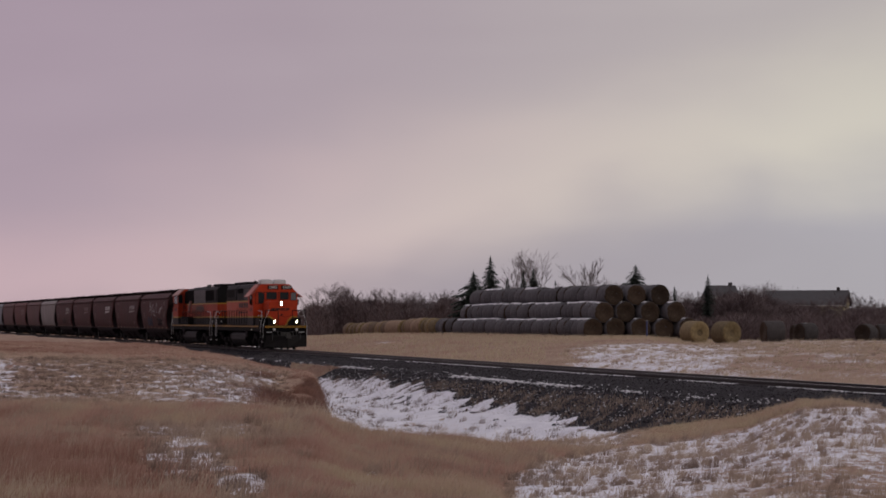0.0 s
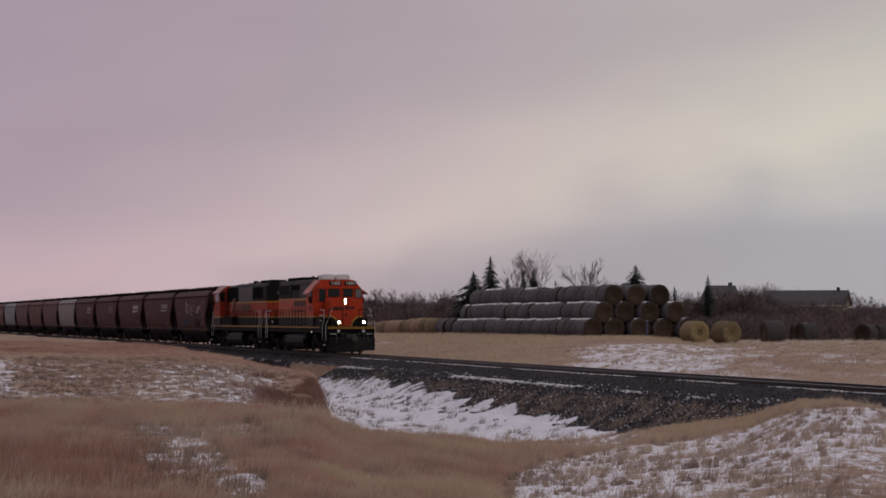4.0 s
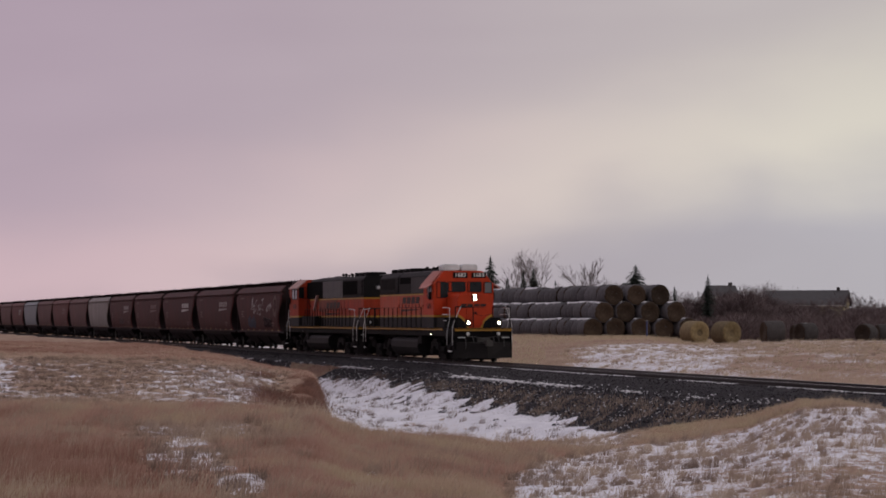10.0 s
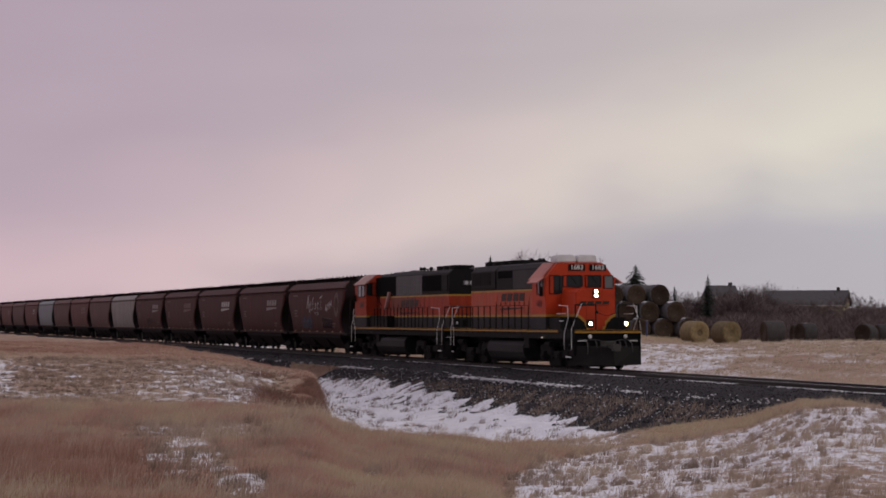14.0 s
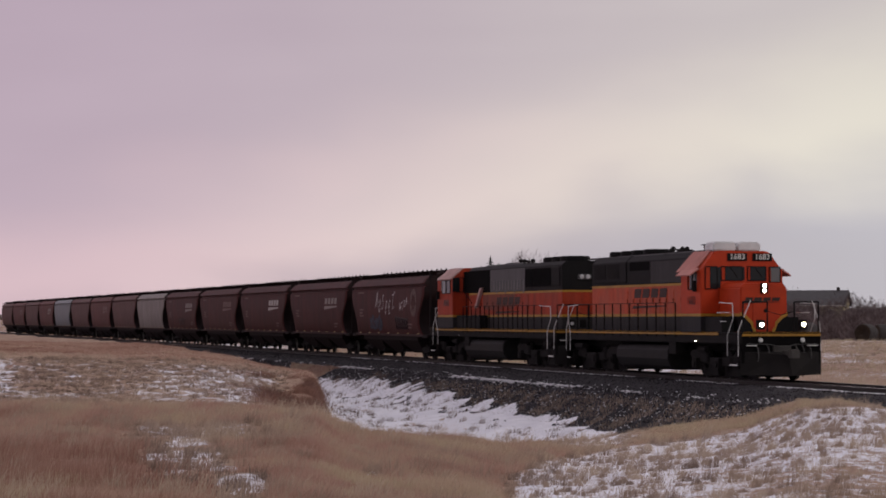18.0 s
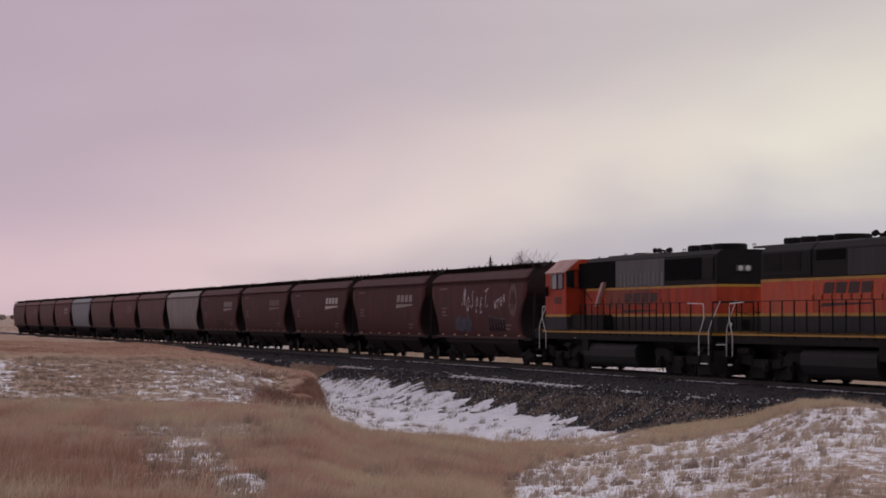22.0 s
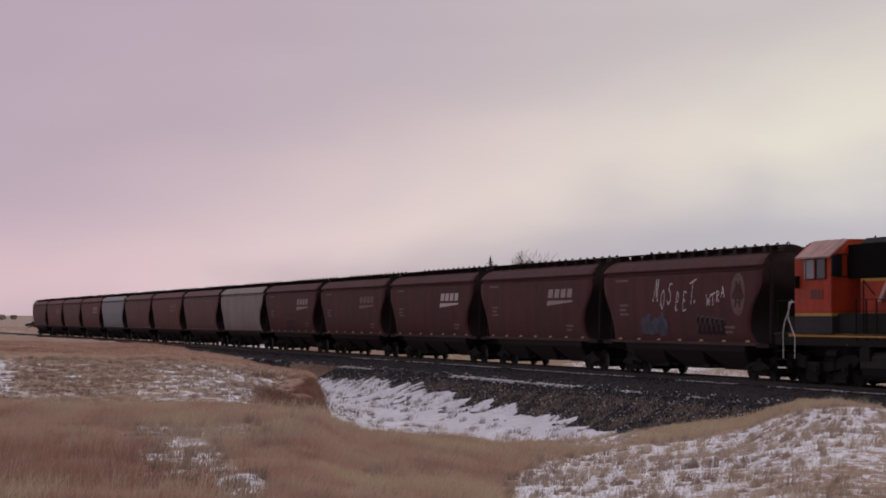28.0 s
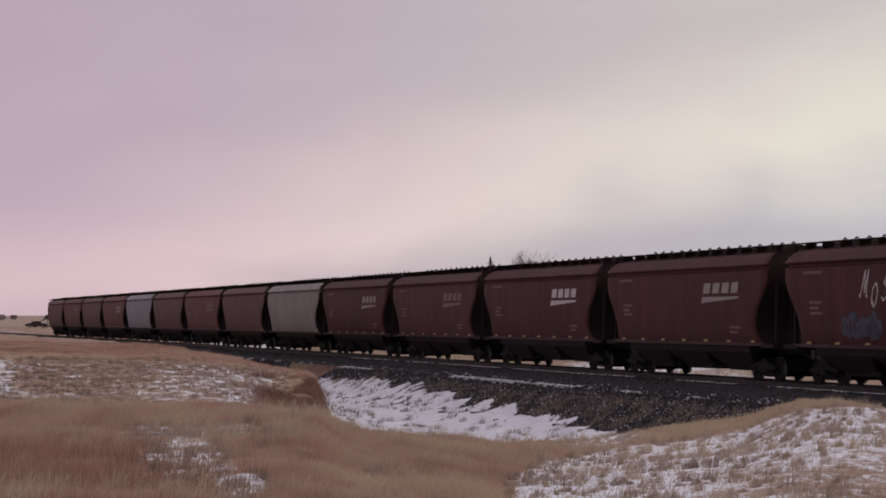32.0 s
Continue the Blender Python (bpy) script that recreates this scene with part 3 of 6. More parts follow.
# ---- the train ----
def wheel_mesh(r):
    m = Mesh()
    for side in (-1, 1):
        m.lathe([(0.05, side * 0.70), (r + 0.025, side * 0.69), (r + 0.02, side * 0.715), (r, side * 0.735), (r - 0.01, side * 0.82), (r - 0.07, side * 0.825), (r - 0.09, side * 0.79), (0.16, side * 0.77), (0.13, side * 0.85), (0.0, side * 0.86)], 20)
    m.rod((0, -0.72, 0), (0, 0.72, 0), 0.08)
    for i in range(4):
        a = math.pi / 2 * i + 0.4
        for side in (-1, 1):
            m.rod((0.5 * r * math.cos(a), side * 0.79, 0.5 * r * math.sin(a)), (0.5 * r * math.cos(a), side * 0.80, 0.5 * r * math.sin(a)), 0.05)
    me = m.data("wheelset")
    me.materials.append(GEAR)
    me.materials.append(TREAD)
    for p in me.polygons:       # the tread is worn bright
        p.material_index = int(math.hypot(p.center.x, p.center.z) > r - 0.03)
    return me


LOCO_WHEEL, CAR_WHEEL = wheel_mesh(0.51), wheel_mesh(0.42)
SPINS = []      # wheelsets with their radius


def wheelset(parent, x, r):
    w = part("wheelset", LOCO_WHEEL if r > 0.5 else CAR_WHEEL, GEAR, parent)
    w.location = (x, 0, r)
    SPINS.append((w, r))
    return w


def emblem(parent, x, y, z, length, height, material, face="right", wedge=(-0.33, -0.12, -0.19), label="plain slanted emblem"):
    """Four slanted blocks over a wedge, for a lettered mark."""
    m = Mesh()
    sl = height * 0.36
    w = length / 4.0
    for i in range(4):
        x0 = -length / 2 + i * w
        a, b = x0, x0 + w * (0.72 if height > 0.355 else 0.82)
        m.prism([(a, 0), (b, 0), (b + sl, height), (a + sl, height)], -0.003, 0.003, "y")
    if wedge:
        low, top, end = wedge
        m.prism([(-length * 0.55, low), (-length * 0.52, top), (length * 0.47, top), (length * 0.45, end)], -0.003, 0.003, "y")
    ob = part("emblem", m, material, parent, label)
    turn = {"right": 0, "left": 180, "front": 90}[face]
    ob.matrix_basis = pose(x, y, z, 0, 0, turn)
    return ob


def coupler(parent, x, sign):
    m = Mesh().box(min(x, x - sign * 1.0), max(x, x - sign * 1.0), -0.08, 0.08, 0.78, 0.95)
    m.box(min(x - sign * 0.28, x + sign * 0.02), max(x - sign * 0.28, x + sign * 0.02), -0.16, 0.16, 0.70, 1.0)
    return part("coupler", m, COUPLER, parent, bevel=0.02)


def window(parent, m, x0, x1, z0, z1, pane_mat, depth=0.03, name="window"):
    """A framed window in a face: m carries its plane (x along, z up, -y outwards)."""
    fr = Mesh()
    t = 0.032
    fr.box(x0 - t, x1 + t, -depth, 0.01, z0 - t, z0).box(x0 - t, x1 + t, -depth, 0.01, z1, z1 + t)
    fr.box(x0 - t, x0, -depth, 0.01, z0, z1).box(x1, x1 + t, -depth, 0.01, z0, z1)
    w = part(name, fr, LOCO_BLACK, parent, bevel=0.008)
    w.matrix_basis = m
    part("pane", Mesh().box(x0, x1, -0.012, 0.0, z0, z1), pane_mat, w, "dark glass pane")
    return w


def locomotive(lead):
    L = thing("locomotive", "orange and black diesel locomotive with burning headlights" if lead else "orange and black diesel locomotive running long hood first", "locomotive", group="locomotives of the train")
    # frame
    part("underframe", Mesh().box(-9.35, 9.35, -1.48, 1.48, 1.18, 1.52).box(-9.0, 9.0, -0.6, 0.6, 0.85, 1.18), GEAR, L, bevel=0.02)
    part("walkway", Mesh().box(-9.4, 9.4, -1.52, 1.52, 1.52, 1.57), LOCO_BLACK, L)
    for sd in (-1, 1):
        part("yellow_sill", Mesh().box(-9.3, 7.35 if lead else 8.2, sd * 1.5 - 0.02, sd * 1.5 + 0.02, 1.465, 1.575), YELLOW, L, "yellow stripe along the frame")
    for sg in (1, -1):
        part("end_stripe", Mesh().box(sg * 9.38 - 0.02, sg * 9.38 + 0.02, -1.45, 1.45, 1.44, 1.58), YELLOW, L, "yellow stripe across the end")
        part("pilot", Mesh().box(min(sg * 9.2, sg * 9.36), max(sg * 9.2, sg * 9.36), -1.46, 1.46, 0.5, 1.44), DEEP_BLACK, L, bevel=0.02)
        plow = Mesh()
        k = sg
        plow.add([(k * 9.3, -1.5, 0.12), (k * 9.3, 1.5, 0.12), (k * 10.25, 0.0, 0.10), (k * 9.3, -1.5, 0.92), (k * 9.3, 1.5, 0.92), (k * 9.95, 0.0, 0.80)],
                 [(0, 2, 5, 3), (2, 1, 4, 5), (0, 3, 4, 1), (3, 5, 4), (0, 1, 2)])
        part("snow_plough", plow, GEAR, L, "black steel plough blade")
        coupler(L, sg * (10.5 if lead or sg < 0 else 9.6), sg)
        part("draft_gear_pocket", Mesh().box(min(sg * 9.36, sg * 9.44), max(sg * 9.36, sg * 9.44), -0.34, 0.34, 0.66, 1.12), COUPLER, L, bevel=0.03)
        part("uncoupling_lever", Mesh().pipe([(sg * 9.42, -1.3, 1.18), (sg * 9.46, -0.5, 1.16), (sg * 9.5, 0.0, 1.05), (sg * 9.46, 0.5, 1.16), (sg * 9.42, 1.3, 1.18)], 0.016), HOSE, L)
        for y in (-0.95, -0.55, 0.5, 0.75, 1.0):
            part("air_hose", Mesh().pipe([(sg * 9.36, y, 1.15), (sg * 9.55, y, 1.0), (sg * 9.6, y, 0.7), (sg * 9.5, y, 0.55)], 0.024), HOSE, L)
        for y in (-1, 1):
            # stepwell, its treads and the two pale grab rails
            for i in range(4):
                part("step", Mesh().box(min(sg * 8.35, sg * 9.1), max(sg * 8.35, sg * 9.1), min(y * 1.1, y * 1.5), max(y * 1.1, y * 1.5), 0.42 + 0.28 * i, 0.45 + 0.28 * i), GEAR, L)
            part("step_edge", Mesh().box(min(sg * 8.4, sg * 9.05), max(sg * 8.4, sg * 9.05), y * 1.51 - 0.01, y * 1.51 + 0.01, 0.42, 0.47), WHITE_RAIL, L, "white painted step edge")
            xo, xi = (9.2, 8.25) if lead or sg < 0 else (8.6, 7.7)
            part("grab_rail", Mesh().pipe([(sg * xo, y * 1.53, 0.75), (sg * xo, y * 1.53, 1.62), (sg * (xo + 0.08), y * 1.45, 1.9), (sg * (xo + 0.16), y * 1.14, 2.66)], 0.016), WHITE_RAIL, L, "white grab rail")
            part("grab_rail", Mesh().pipe([(sg * xi, y * 1.53, 0.75), (sg * xi, y * 1.53, 1.45), (sg * (xi + 0.5), y * 1.53, 2.05), (sg * (xi + 0.45), y * 1.53, 2.56), (sg * (xi - 0.7), y * 1.53, 2.6)], 0.016), WHITE_RAIL, L, "white grab rail")
            part("pilot_grab_iron", Mesh().pipe([(sg * 9.38, y * 0.95, 1.12), (sg * 9.44, y * 0.95, 1.12), (sg * 9.44, y * 1.3, 1.12), (sg * 9.38, y * 1.3, 1.12)], 0.018), WHITE_RAIL, L, "white grab iron")
        for y in (-1, 1):
            part("end_railing", Mesh().pipe([(sg * 9.3, y * 1.4, 1.58), (sg * 9.3, y * 1.4, 2.62), (sg * 9.3, y * 0.5, 2.62), (sg * 9.3, y * 0.5, 1.58)], 0.03), LOCO_BLACK, L)
        part("end_chain", Mesh().pipe([(sg * 9.3, -0.5, 2.3), (sg * 9.3, 0.0, 2.16), (sg * 9.3, 0.5, 2.3)], 0.012), LOCO_BLACK, L)
        # lamps on the end platform
        for y in (-0.78, 0.78):
            box = part("ditch_light", Mesh().box(min(sg * 9.28, sg * 9.46), max(sg * 9.28, sg * 9.46), y - 0.14, y + 0.14, 1.66, 2.0), LOCO_BLACK, L, bevel=0.02)
            lit = lead and sg > 0
            part("lens", Mesh().lathe([(0.0, sg * 9.462), (0.075, sg * 9.462), (0.062, sg * 9.485), (0.0, sg * 9.49)], 20, "x", (0, y, 1.836)), LAMP if lit else LENS_DARK, box, "burning lamp" if lit else "")
            part("lower_lamp", Mesh().lathe([(0.0, sg * 9.36), (0.09, sg * 9.36), (0.07, sg * 9.42), (0.0, sg * 9.425)], 14, "x", (0, y, 1.30)), LAMP_OFF if lit else LENS_DARK, L, "round lamp, unlit")
    # handrails along the walkway
    post = Mesh().rod((0, 0, 1.38), (0, 0, 2.62), 0.026, n=6).data("handrail_post")
    post.materials.append(LOCO_BLACK)
    for sd in (-1, 1):
        part("handrail", Mesh().pipe([(-7.7, sd * 1.5, 2.62), (3.3, sd * 1.5, 2.62)], 0.014), LOCO_BLACK, L)
        for i in range(12 if lead else 17):
            part("handrail_post", post, LOCO_BLACK, L).location = (-7.7 + i * (1.0 if lead else 0.6875), sd * 1.5, 0)
    # long hood in painted bands
    hw, ST = 1.0, 3.27 if lead else 3.18
    part("hood_base", Mesh().box(-8.75, 4.02, -hw, hw, 1.57, 2.12), LOCO_BAND, L, "charcoal lower hood band", bevel=0.015)
    part("hood_stripe", Mesh().box(-8.756, 3.98, -hw - 0.005, hw + 0.005, 2.12, 2.22), YELLOW, L, "yellow stripe")
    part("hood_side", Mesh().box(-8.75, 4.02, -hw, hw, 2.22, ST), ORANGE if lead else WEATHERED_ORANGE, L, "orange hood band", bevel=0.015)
    part("hood_upper_stripe", Mesh().box(-8.756, 3.98, -hw - 0.005, hw + 0.005, ST, ST + 0.09), YELLOW, L, "yellow stripe")
    shoulder, ridge = (4.26, 4.48) if lead else (4.34, 4.52)
    top = [(-hw, ST + 0.09), (hw, ST + 0.09), (hw, shoulder), (hw - 0.2, ridge), (-hw + 0.2, ridge), (-hw, shoulder)]
    part("hood_top", Mesh().prism(top, -8.75, 4.02), LOCO_BLACK, L, "black upper hood", bevel=0.02)
    wide = [(-1.01, 3.42), (1.01, 3.42), (1.035, 3.5), (1.035, 4.26), (0.80, 4.50), (-0.80, 4.50), (-1.035, 4.26), (-1.035, 3.5)]
    rad = part("radiator", Mesh().prism(wide, -8.5, -4.0 if lead else -4.2), LOCO_BLACK, L, "black radiator housing", bevel=0.02)
    for sd in (-1, 1):
        for x0, x1 in (((-8.3, -6.7), (-6.5, -4.9)) if lead else ((-7.5, -6.45), (-6.4, -5.35), (-5.3, -4.25))):
            gr = Mesh().box(x0, x1, sd * 1.04 - 0.006, sd * 1.04 + 0.006, 3.62 if lead else 3.46, 4.2 if lead else 4.25)
            g = part("radiator_grille", gr, GEAR if lead else DEEP_BLACK, rad)
            sl = Mesh()
            for i in range(6):
                sl.box(x0, x1, sd * 1.05 - 0.008, sd * 1.05 + 0.008, 3.66 + i * 0.09, 3.675 + i * 0.09)
            part("louvres", sl, GEAR if lead else DEEP_BLACK, g)
    part("roof_deck", Mesh().prism([(-0.72, ridge - 0.01), (0.72, ridge - 0.01), (0.66, ridge + 0.06), (-0.66, ridge + 0.06)], -8.4 if lead else -3.4, 3.6 if lead else 2.2), HOOD_GREY, L, bevel=0.01)
    for x in ((-7.4, -5.9, -4.4, -2.9) if lead else (-7.65, -6.6, -5.55)):
        zt = 4.52
        f = part("roof_fan", Mesh().lathe([(0.60, zt), (0.63, zt + 0.02), (0.63, zt + 0.19), (0.57, zt + 0.23), (0.50, zt + 0.14), (0.12, zt + 0.14), (0.0, zt + 0.17)], 20, "z", (x, 0, 0)), LOCO_BLACK, L, "round roof fan")
        bl = Mesh()
        for i in range(6):
            a = math.pi * i / 3
            bl.rod((x, 0, zt + 0.18), (x + 0.52 * math.cos(a), 0.52 * math.sin(a), zt + 0.18), 0.012, n=4)
        part("fan_guard", bl, GEAR, f)
    for sd in (-1, 1):
        for x in (-8.3, -5.75, 0.2):
            part("lifting_eye", Mesh().pipe([(x - 0.12, sd * 0.7, 4.46), (x - 0.12, sd * 0.7, 4.62), (x + 0.12, sd * 0.7, 4.62), (x + 0.12, sd * 0.7, 4.46)], 0.014), GEAR, L)
    part("exhaust_stack", Mesh().box(0.0, 0.7, -0.28, 0.28, 4.46, 4.62).box(0.05, 0.65, -0.22, 0.22, 4.6, 4.66), GEAR, L, bevel=0.02)
    hx = -0.6 if lead else -1.9
    horn = Mesh().rod((hx, -0.3, 4.68), (hx, 0.3, 4.68), 0.03).rod((hx, 0, 4.4), (hx, 0, 4.68), 0.05)
    for y, dr in ((-0.28, 1), (-0.1, -1), (0.1, 1), (0.28, 1)):
        horn.rod((hx, y, 4.68), (hx + dr * 0.3, y, 4.70), 0.04, 0.10, n=10)
    part("air_horn", horn, GEAR, L)
    # hood doors, latches, intake openings and a sheet of painted recess shade
    for sd in (-1, 1):
        for i in range(9):
            x = -4.6 + i * 0.82
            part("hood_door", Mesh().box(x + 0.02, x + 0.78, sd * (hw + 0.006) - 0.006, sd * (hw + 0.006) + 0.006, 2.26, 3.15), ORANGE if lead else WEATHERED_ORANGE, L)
            part("door_latch", Mesh().box(x + 0.70, x + 0.74, sd * (hw + 0.02) - 0.01, sd * (hw + 0.02) + 0.01, 2.65, 2.8), GEAR, L)
        # on the trailing engine this flat black sheet is the recess's shade
        part("intake_opening", Mesh().box(-3.6, -1.1, sd * (hw + 0.004) - 0.006, sd * (hw + 0.004) + 0.006, 3.90, 4.24) if lead else Mesh().box(0.62, 4.84, sd * (hw + 0.004) - 0.006, sd * (hw + 0.004) + 0.006, 3.28, 4.33), DEEP_BLACK, L)
        part("grey_panel", Mesh().box(-0.9 if lead else -4.15, 3.9 if lead else 0.6, sd * (hw + 0.004) - 0.006, sd * (hw + 0.004) + 0.006, 3.40 if lead else 3.29, 4.22 if lead else 4.32), HOOD_GREY if lead else LOCO_GREY, L, "dusty black hood panel" if lead else "weathered grey hood panel")
        if not lead:
            for i in range(11):
                x = -4.0 + i * 0.40
                part("panel_louvre", Mesh().box(x, x + 0.07, sd * (hw + 0.012) - 0.012, sd * (hw + 0.012) + 0.012, 3.36 if i % 3 else 3.2, 3.80), LOUVRE_PALE, L, "pale streaked louvre")
            part("dirt_streak", Mesh().prism([(-3.2, 2.6), (-2.7, 2.45), (-1.5, 2.62), (-0.6, 2.4), (1.6, 2.5), (1.68, 3.18), (-3.2, 3.18)], sd * (hw + 0.013) - 0.002, sd * (hw + 0.013) + 0.002, "y"), SOOTY_ORANGE, L, "sooty stain on the orange band")
        emblem(L, -0.6 if lead else -2.2, sd * (hw + 0.024), 2.84 if lead else 2.68, 3.6 if lead else 3.7, 0.35, DARK_SHAPE, "left" if sd > 0 else "right", (-0.42, -0.30, -0.34))
    # cab
    cx0, cx1, eave, roof_z = (4.05, 5.95, 3.76, 4.46) if lead else (4.85, 7.6, 4.0, 4.52)
    low = [(-1.58, 2.22), (1.58, 2.22), (1.58, eave), (1.06, roof_z - 0.05), (0.92, roof_z), (-0.92, roof_z), (-1.06, roof_z - 0.05), (-1.58, eave)]
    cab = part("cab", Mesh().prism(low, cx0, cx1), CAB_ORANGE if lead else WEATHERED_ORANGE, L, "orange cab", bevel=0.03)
    part("cab_base", Mesh().box(cx0, cx1 - 0.02, -1.57, 1.57, 1.57, 2.12), LOCO_BAND, cab, "charcoal lower cab band")
    part("cab_stripe", Mesh().box(cx0 - 0.005, cx1 - 0.01, -1.578, 1.578, 2.12, 2.22), YELLOW, cab, "yellow stripe")
    for sg in (1, -1):
        roofp = [(sg * 1.04, roof_z - 0.03), (sg * 1.07, roof_z + 0.005), (sg * 1.74, eave - 0.02), (sg * 1.70, eave - 0.07)]
        part("roof_slope", Mesh().prism(roofp, cx0 - 0.06, cx1 - 0.35 if lead else 7.2), SHADE_RED if lead else SHADE_PINK, cab, "red sloping roof edge with painted sky sheen" if lead else "pink sloping roof edge with painted sky sheen")
        for i in range(3):
            x = cx0 + 0.2 + i * 0.55
            part("roof_rib", Mesh().prism([(sg * 1.09, roof_z + 0.005), (sg * 1.07, roof_z + 0.03), (sg * 1.70, eave + 0.055), (sg * 1.72, eave + 0.03)], x, x + 0.04), SHADE_RED if lead else SHADE_PINK, cab)
        if lead:
            shade = [(sg * 1.60, 3.80), (sg * 1.62, 3.84), (sg * 1.96, 3.60), (sg * 1.94, 3.56)]
            part("sunshade", Mesh().prism(shade, 4.5, 5.85), SHADE_RED, cab, "red window awning with painted sky sheen")
        side = pose(5.17 if lead else 5.95, sg * 1.585, 0, 0, 0, 0 if sg < 0 else 180)
        if lead:
            window(cab, side, -0.36, 0.0, 3.10, 3.68, GLASS)
            window(cab, side, 0.05, 0.36, 3.10, 3.68, PALE_GLASS)
        else:
            window(cab, side, -0.72, -0.04, 3.30, 3.90, PALE_GLASS)
            window(cab, side, 0.04, 0.72, 3.30, 3.90, GLASS)
        tm = part("cab_number", text_mesh("1683", 0.42), DARK_FIGURE, cab) if lead else part("cab_number", Mesh().box(-0.45, -0.27, -0.15, 0.15, -0.004, 0.004).box(-0.2, -0.02, -0.15, 0.15, -0.004, 0.004).box(0.05, 0.23, -0.15, 0.15, -0.004, 0.004).box(0.3, 0.48, -0.15, 0.15, -0.004, 0.004), DARK_FIGURE, cab)
        tm.matrix_basis = Matrix.Translation((5.08 if lead else 5.95, sg * 1.595, 2.67 if lead else 2.81)) @ (ON_RIGHT if sg < 0 else ON_LEFT)
    front = pose(cx1 + 0.01, 0, 0, 0, 0, 90)
    up = eave - 3.76
    for x0, x1 in ((-0.78, 0.0), (0.23, 0.89)):
        window(cab, front, x0, x1, 3.42 + up, 3.88 + up, GLASS, name="windscreen")
    for x0, x1, z0 in ((-1.39, -0.97, 3.12), (1.07, 1.46, 3.36)):
        window(cab, front, x0, x1, z0 + up, 3.87 + up, GLASS if x0 < 0 else PALE_GLASS, name="door_window")
    for y in (-0.18, 0.78):
        part("wiper", Mesh().rod((cx1 + 0.035, y - 0.3, 3.90 + up), (cx1 + 0.04, y, 3.53 + up), 0.012, n=4), GEAR, cab)
        nb = part("number_board", Mesh().box(cx1, cx1 + 0.035, y - 0.38, y + 0.38, 4.10 + up, 4.37 + up * 0.2), LOCO_BLACK, cab, "black number board", bevel=0.01)
        if lead:
            fig = part("figures", text_mesh("1683", 0.285, spacing=1.05, offset=0.004), FIGURE, nb, "white figures 1683")
            fig.matrix_basis = Matrix.Translation((cx1 + 0.04, y, 4.24)) @ ON_FRONT
    if not lead:
        # back wall of the cab beside the hood, and a cabinet on the walkway
        back = pose(4.84, 0, 0, 0, 0, -90)
        for x0, x1 in ((-1.40, -1.06), (1.06, 1.40)):
            window(cab, back, x0, x1, 3.36, 4.02, GLASS, name="back_window")
        for sg in (1, -1):
            part("walkway_cabinet", Mesh().box(0.9, 4.8, min(sg * 1.01, sg * 1.40), max(sg * 1.01, sg * 1.40), 1.575, 2.2), LOCO_BLACK, L, bevel=0.02)
            duct = Mesh().prism([(1.45, 3.5), (1.75, 3.5), (2.6, 2.55), (2.36, 2.55)], min(sg * 1.0, sg * 1.16), max(sg * 1.0, sg * 1.16), "y")
            part("slanted_duct", duct, SHADE_PINK, L, "pale pink slanted sheet beside the hood", bevel=0.02)
            part("slanted_grab_rail", Mesh().pipe([(2.9, sg * 1.45, 1.6), (2.9, sg * 1.45, 3.2), (2.45, sg * 1.3, 2.75)], 0.022), LOCO_BLACK, L)
    # nose
    nz = [(-0.88, 1.57), (0.88, 1.57), (0.88, 3.12), (0.70, 3.30), (-0.70, 3.30), (-0.88, 3.12)]
    nose = part("nose", Mesh().prism(nz, cx1, 7.88), CAB_ORANGE, L, "orange short nose", bevel=0.04)
    part("nose_door", Mesh().box(7.88, 7.905, -0.42, 0.42, 1.72, 2.62), CAB_ORANGE, nose, bevel=0.01)
    part("nose_door_latch", Mesh().lathe([(0.0, 7.905), (0.07, 7.905), (0.05, 7.94), (0.0, 7.945)], 10, "x", (0, 0.05, 2.32)), GEAR, nose)
    for sg in (1, -1):
        # swept black and yellow lower corners of the nose
        part("nose_black_sweep", Mesh().prism([(sg * 0.89, 1.58), (sg * 0.40, 1.58), (sg * 0.50, 1.85), (sg * 0.70, 2.05), (sg * 0.89, 2.15)], 7.875, 7.897), LOCO_BLACK, nose, "black swept corner")
        part("nose_yellow_sweep", Mesh().prism([(sg * 0.89, 2.15), (sg * 0.70, 2.05), (sg * 0.50, 1.85), (sg * 0.40, 1.58), (sg * 0.30, 1.58), (sg * 0.42, 1.92), (sg * 0.66, 2.15), (sg * 0.89, 2.27)], 7.875, 7.901), YELLOW, nose, "yellow swept line")
        part("nose_side_band", Mesh().box(cx1 + 0.01, 7.86, sg * 0.885 - 0.004, sg * 0.885 + 0.004, 1.58, 2.12), LOCO_BLACK, nose, "black lower band")
        part("nose_side_stripe", Mesh().box(cx1 + 0.01, 7.86, sg * 0.887 - 0.004, sg * 0.887 + 0.004, 2.12, 2.22), YELLOW, nose)
        part("mirror", Mesh().box(cx1 - 0.4, cx1 - 0.36, sg * 1.66 - 0.08, sg * 1.66 + 0.08, 3.0, 3.4), GEAR, cab)
        part("platform_box", Mesh().box(6.05 if lead else 7.65, 7.6 if lead else 8.3, min(sg * 1.0, sg * 1.46), max(sg * 1.0, sg * 1.46), 1.57, 2.1), LOCO_BLACK, L, bevel=0.02)
        if lead:
            part("platform_handhold", Mesh().box(7.25, 7.75, sg * 1.5 - 0.012, sg * 1.5 + 0.012, 2.235, 2.265), WHITE_RAIL, L, "white handhold")
            part("platform_handhold", Mesh().box(7.85, 8.35, sg * 1.5 - 0.012, sg * 1.5 + 0.012, 2.235, 2.265), WHITE_RAIL, L, "white handhold")
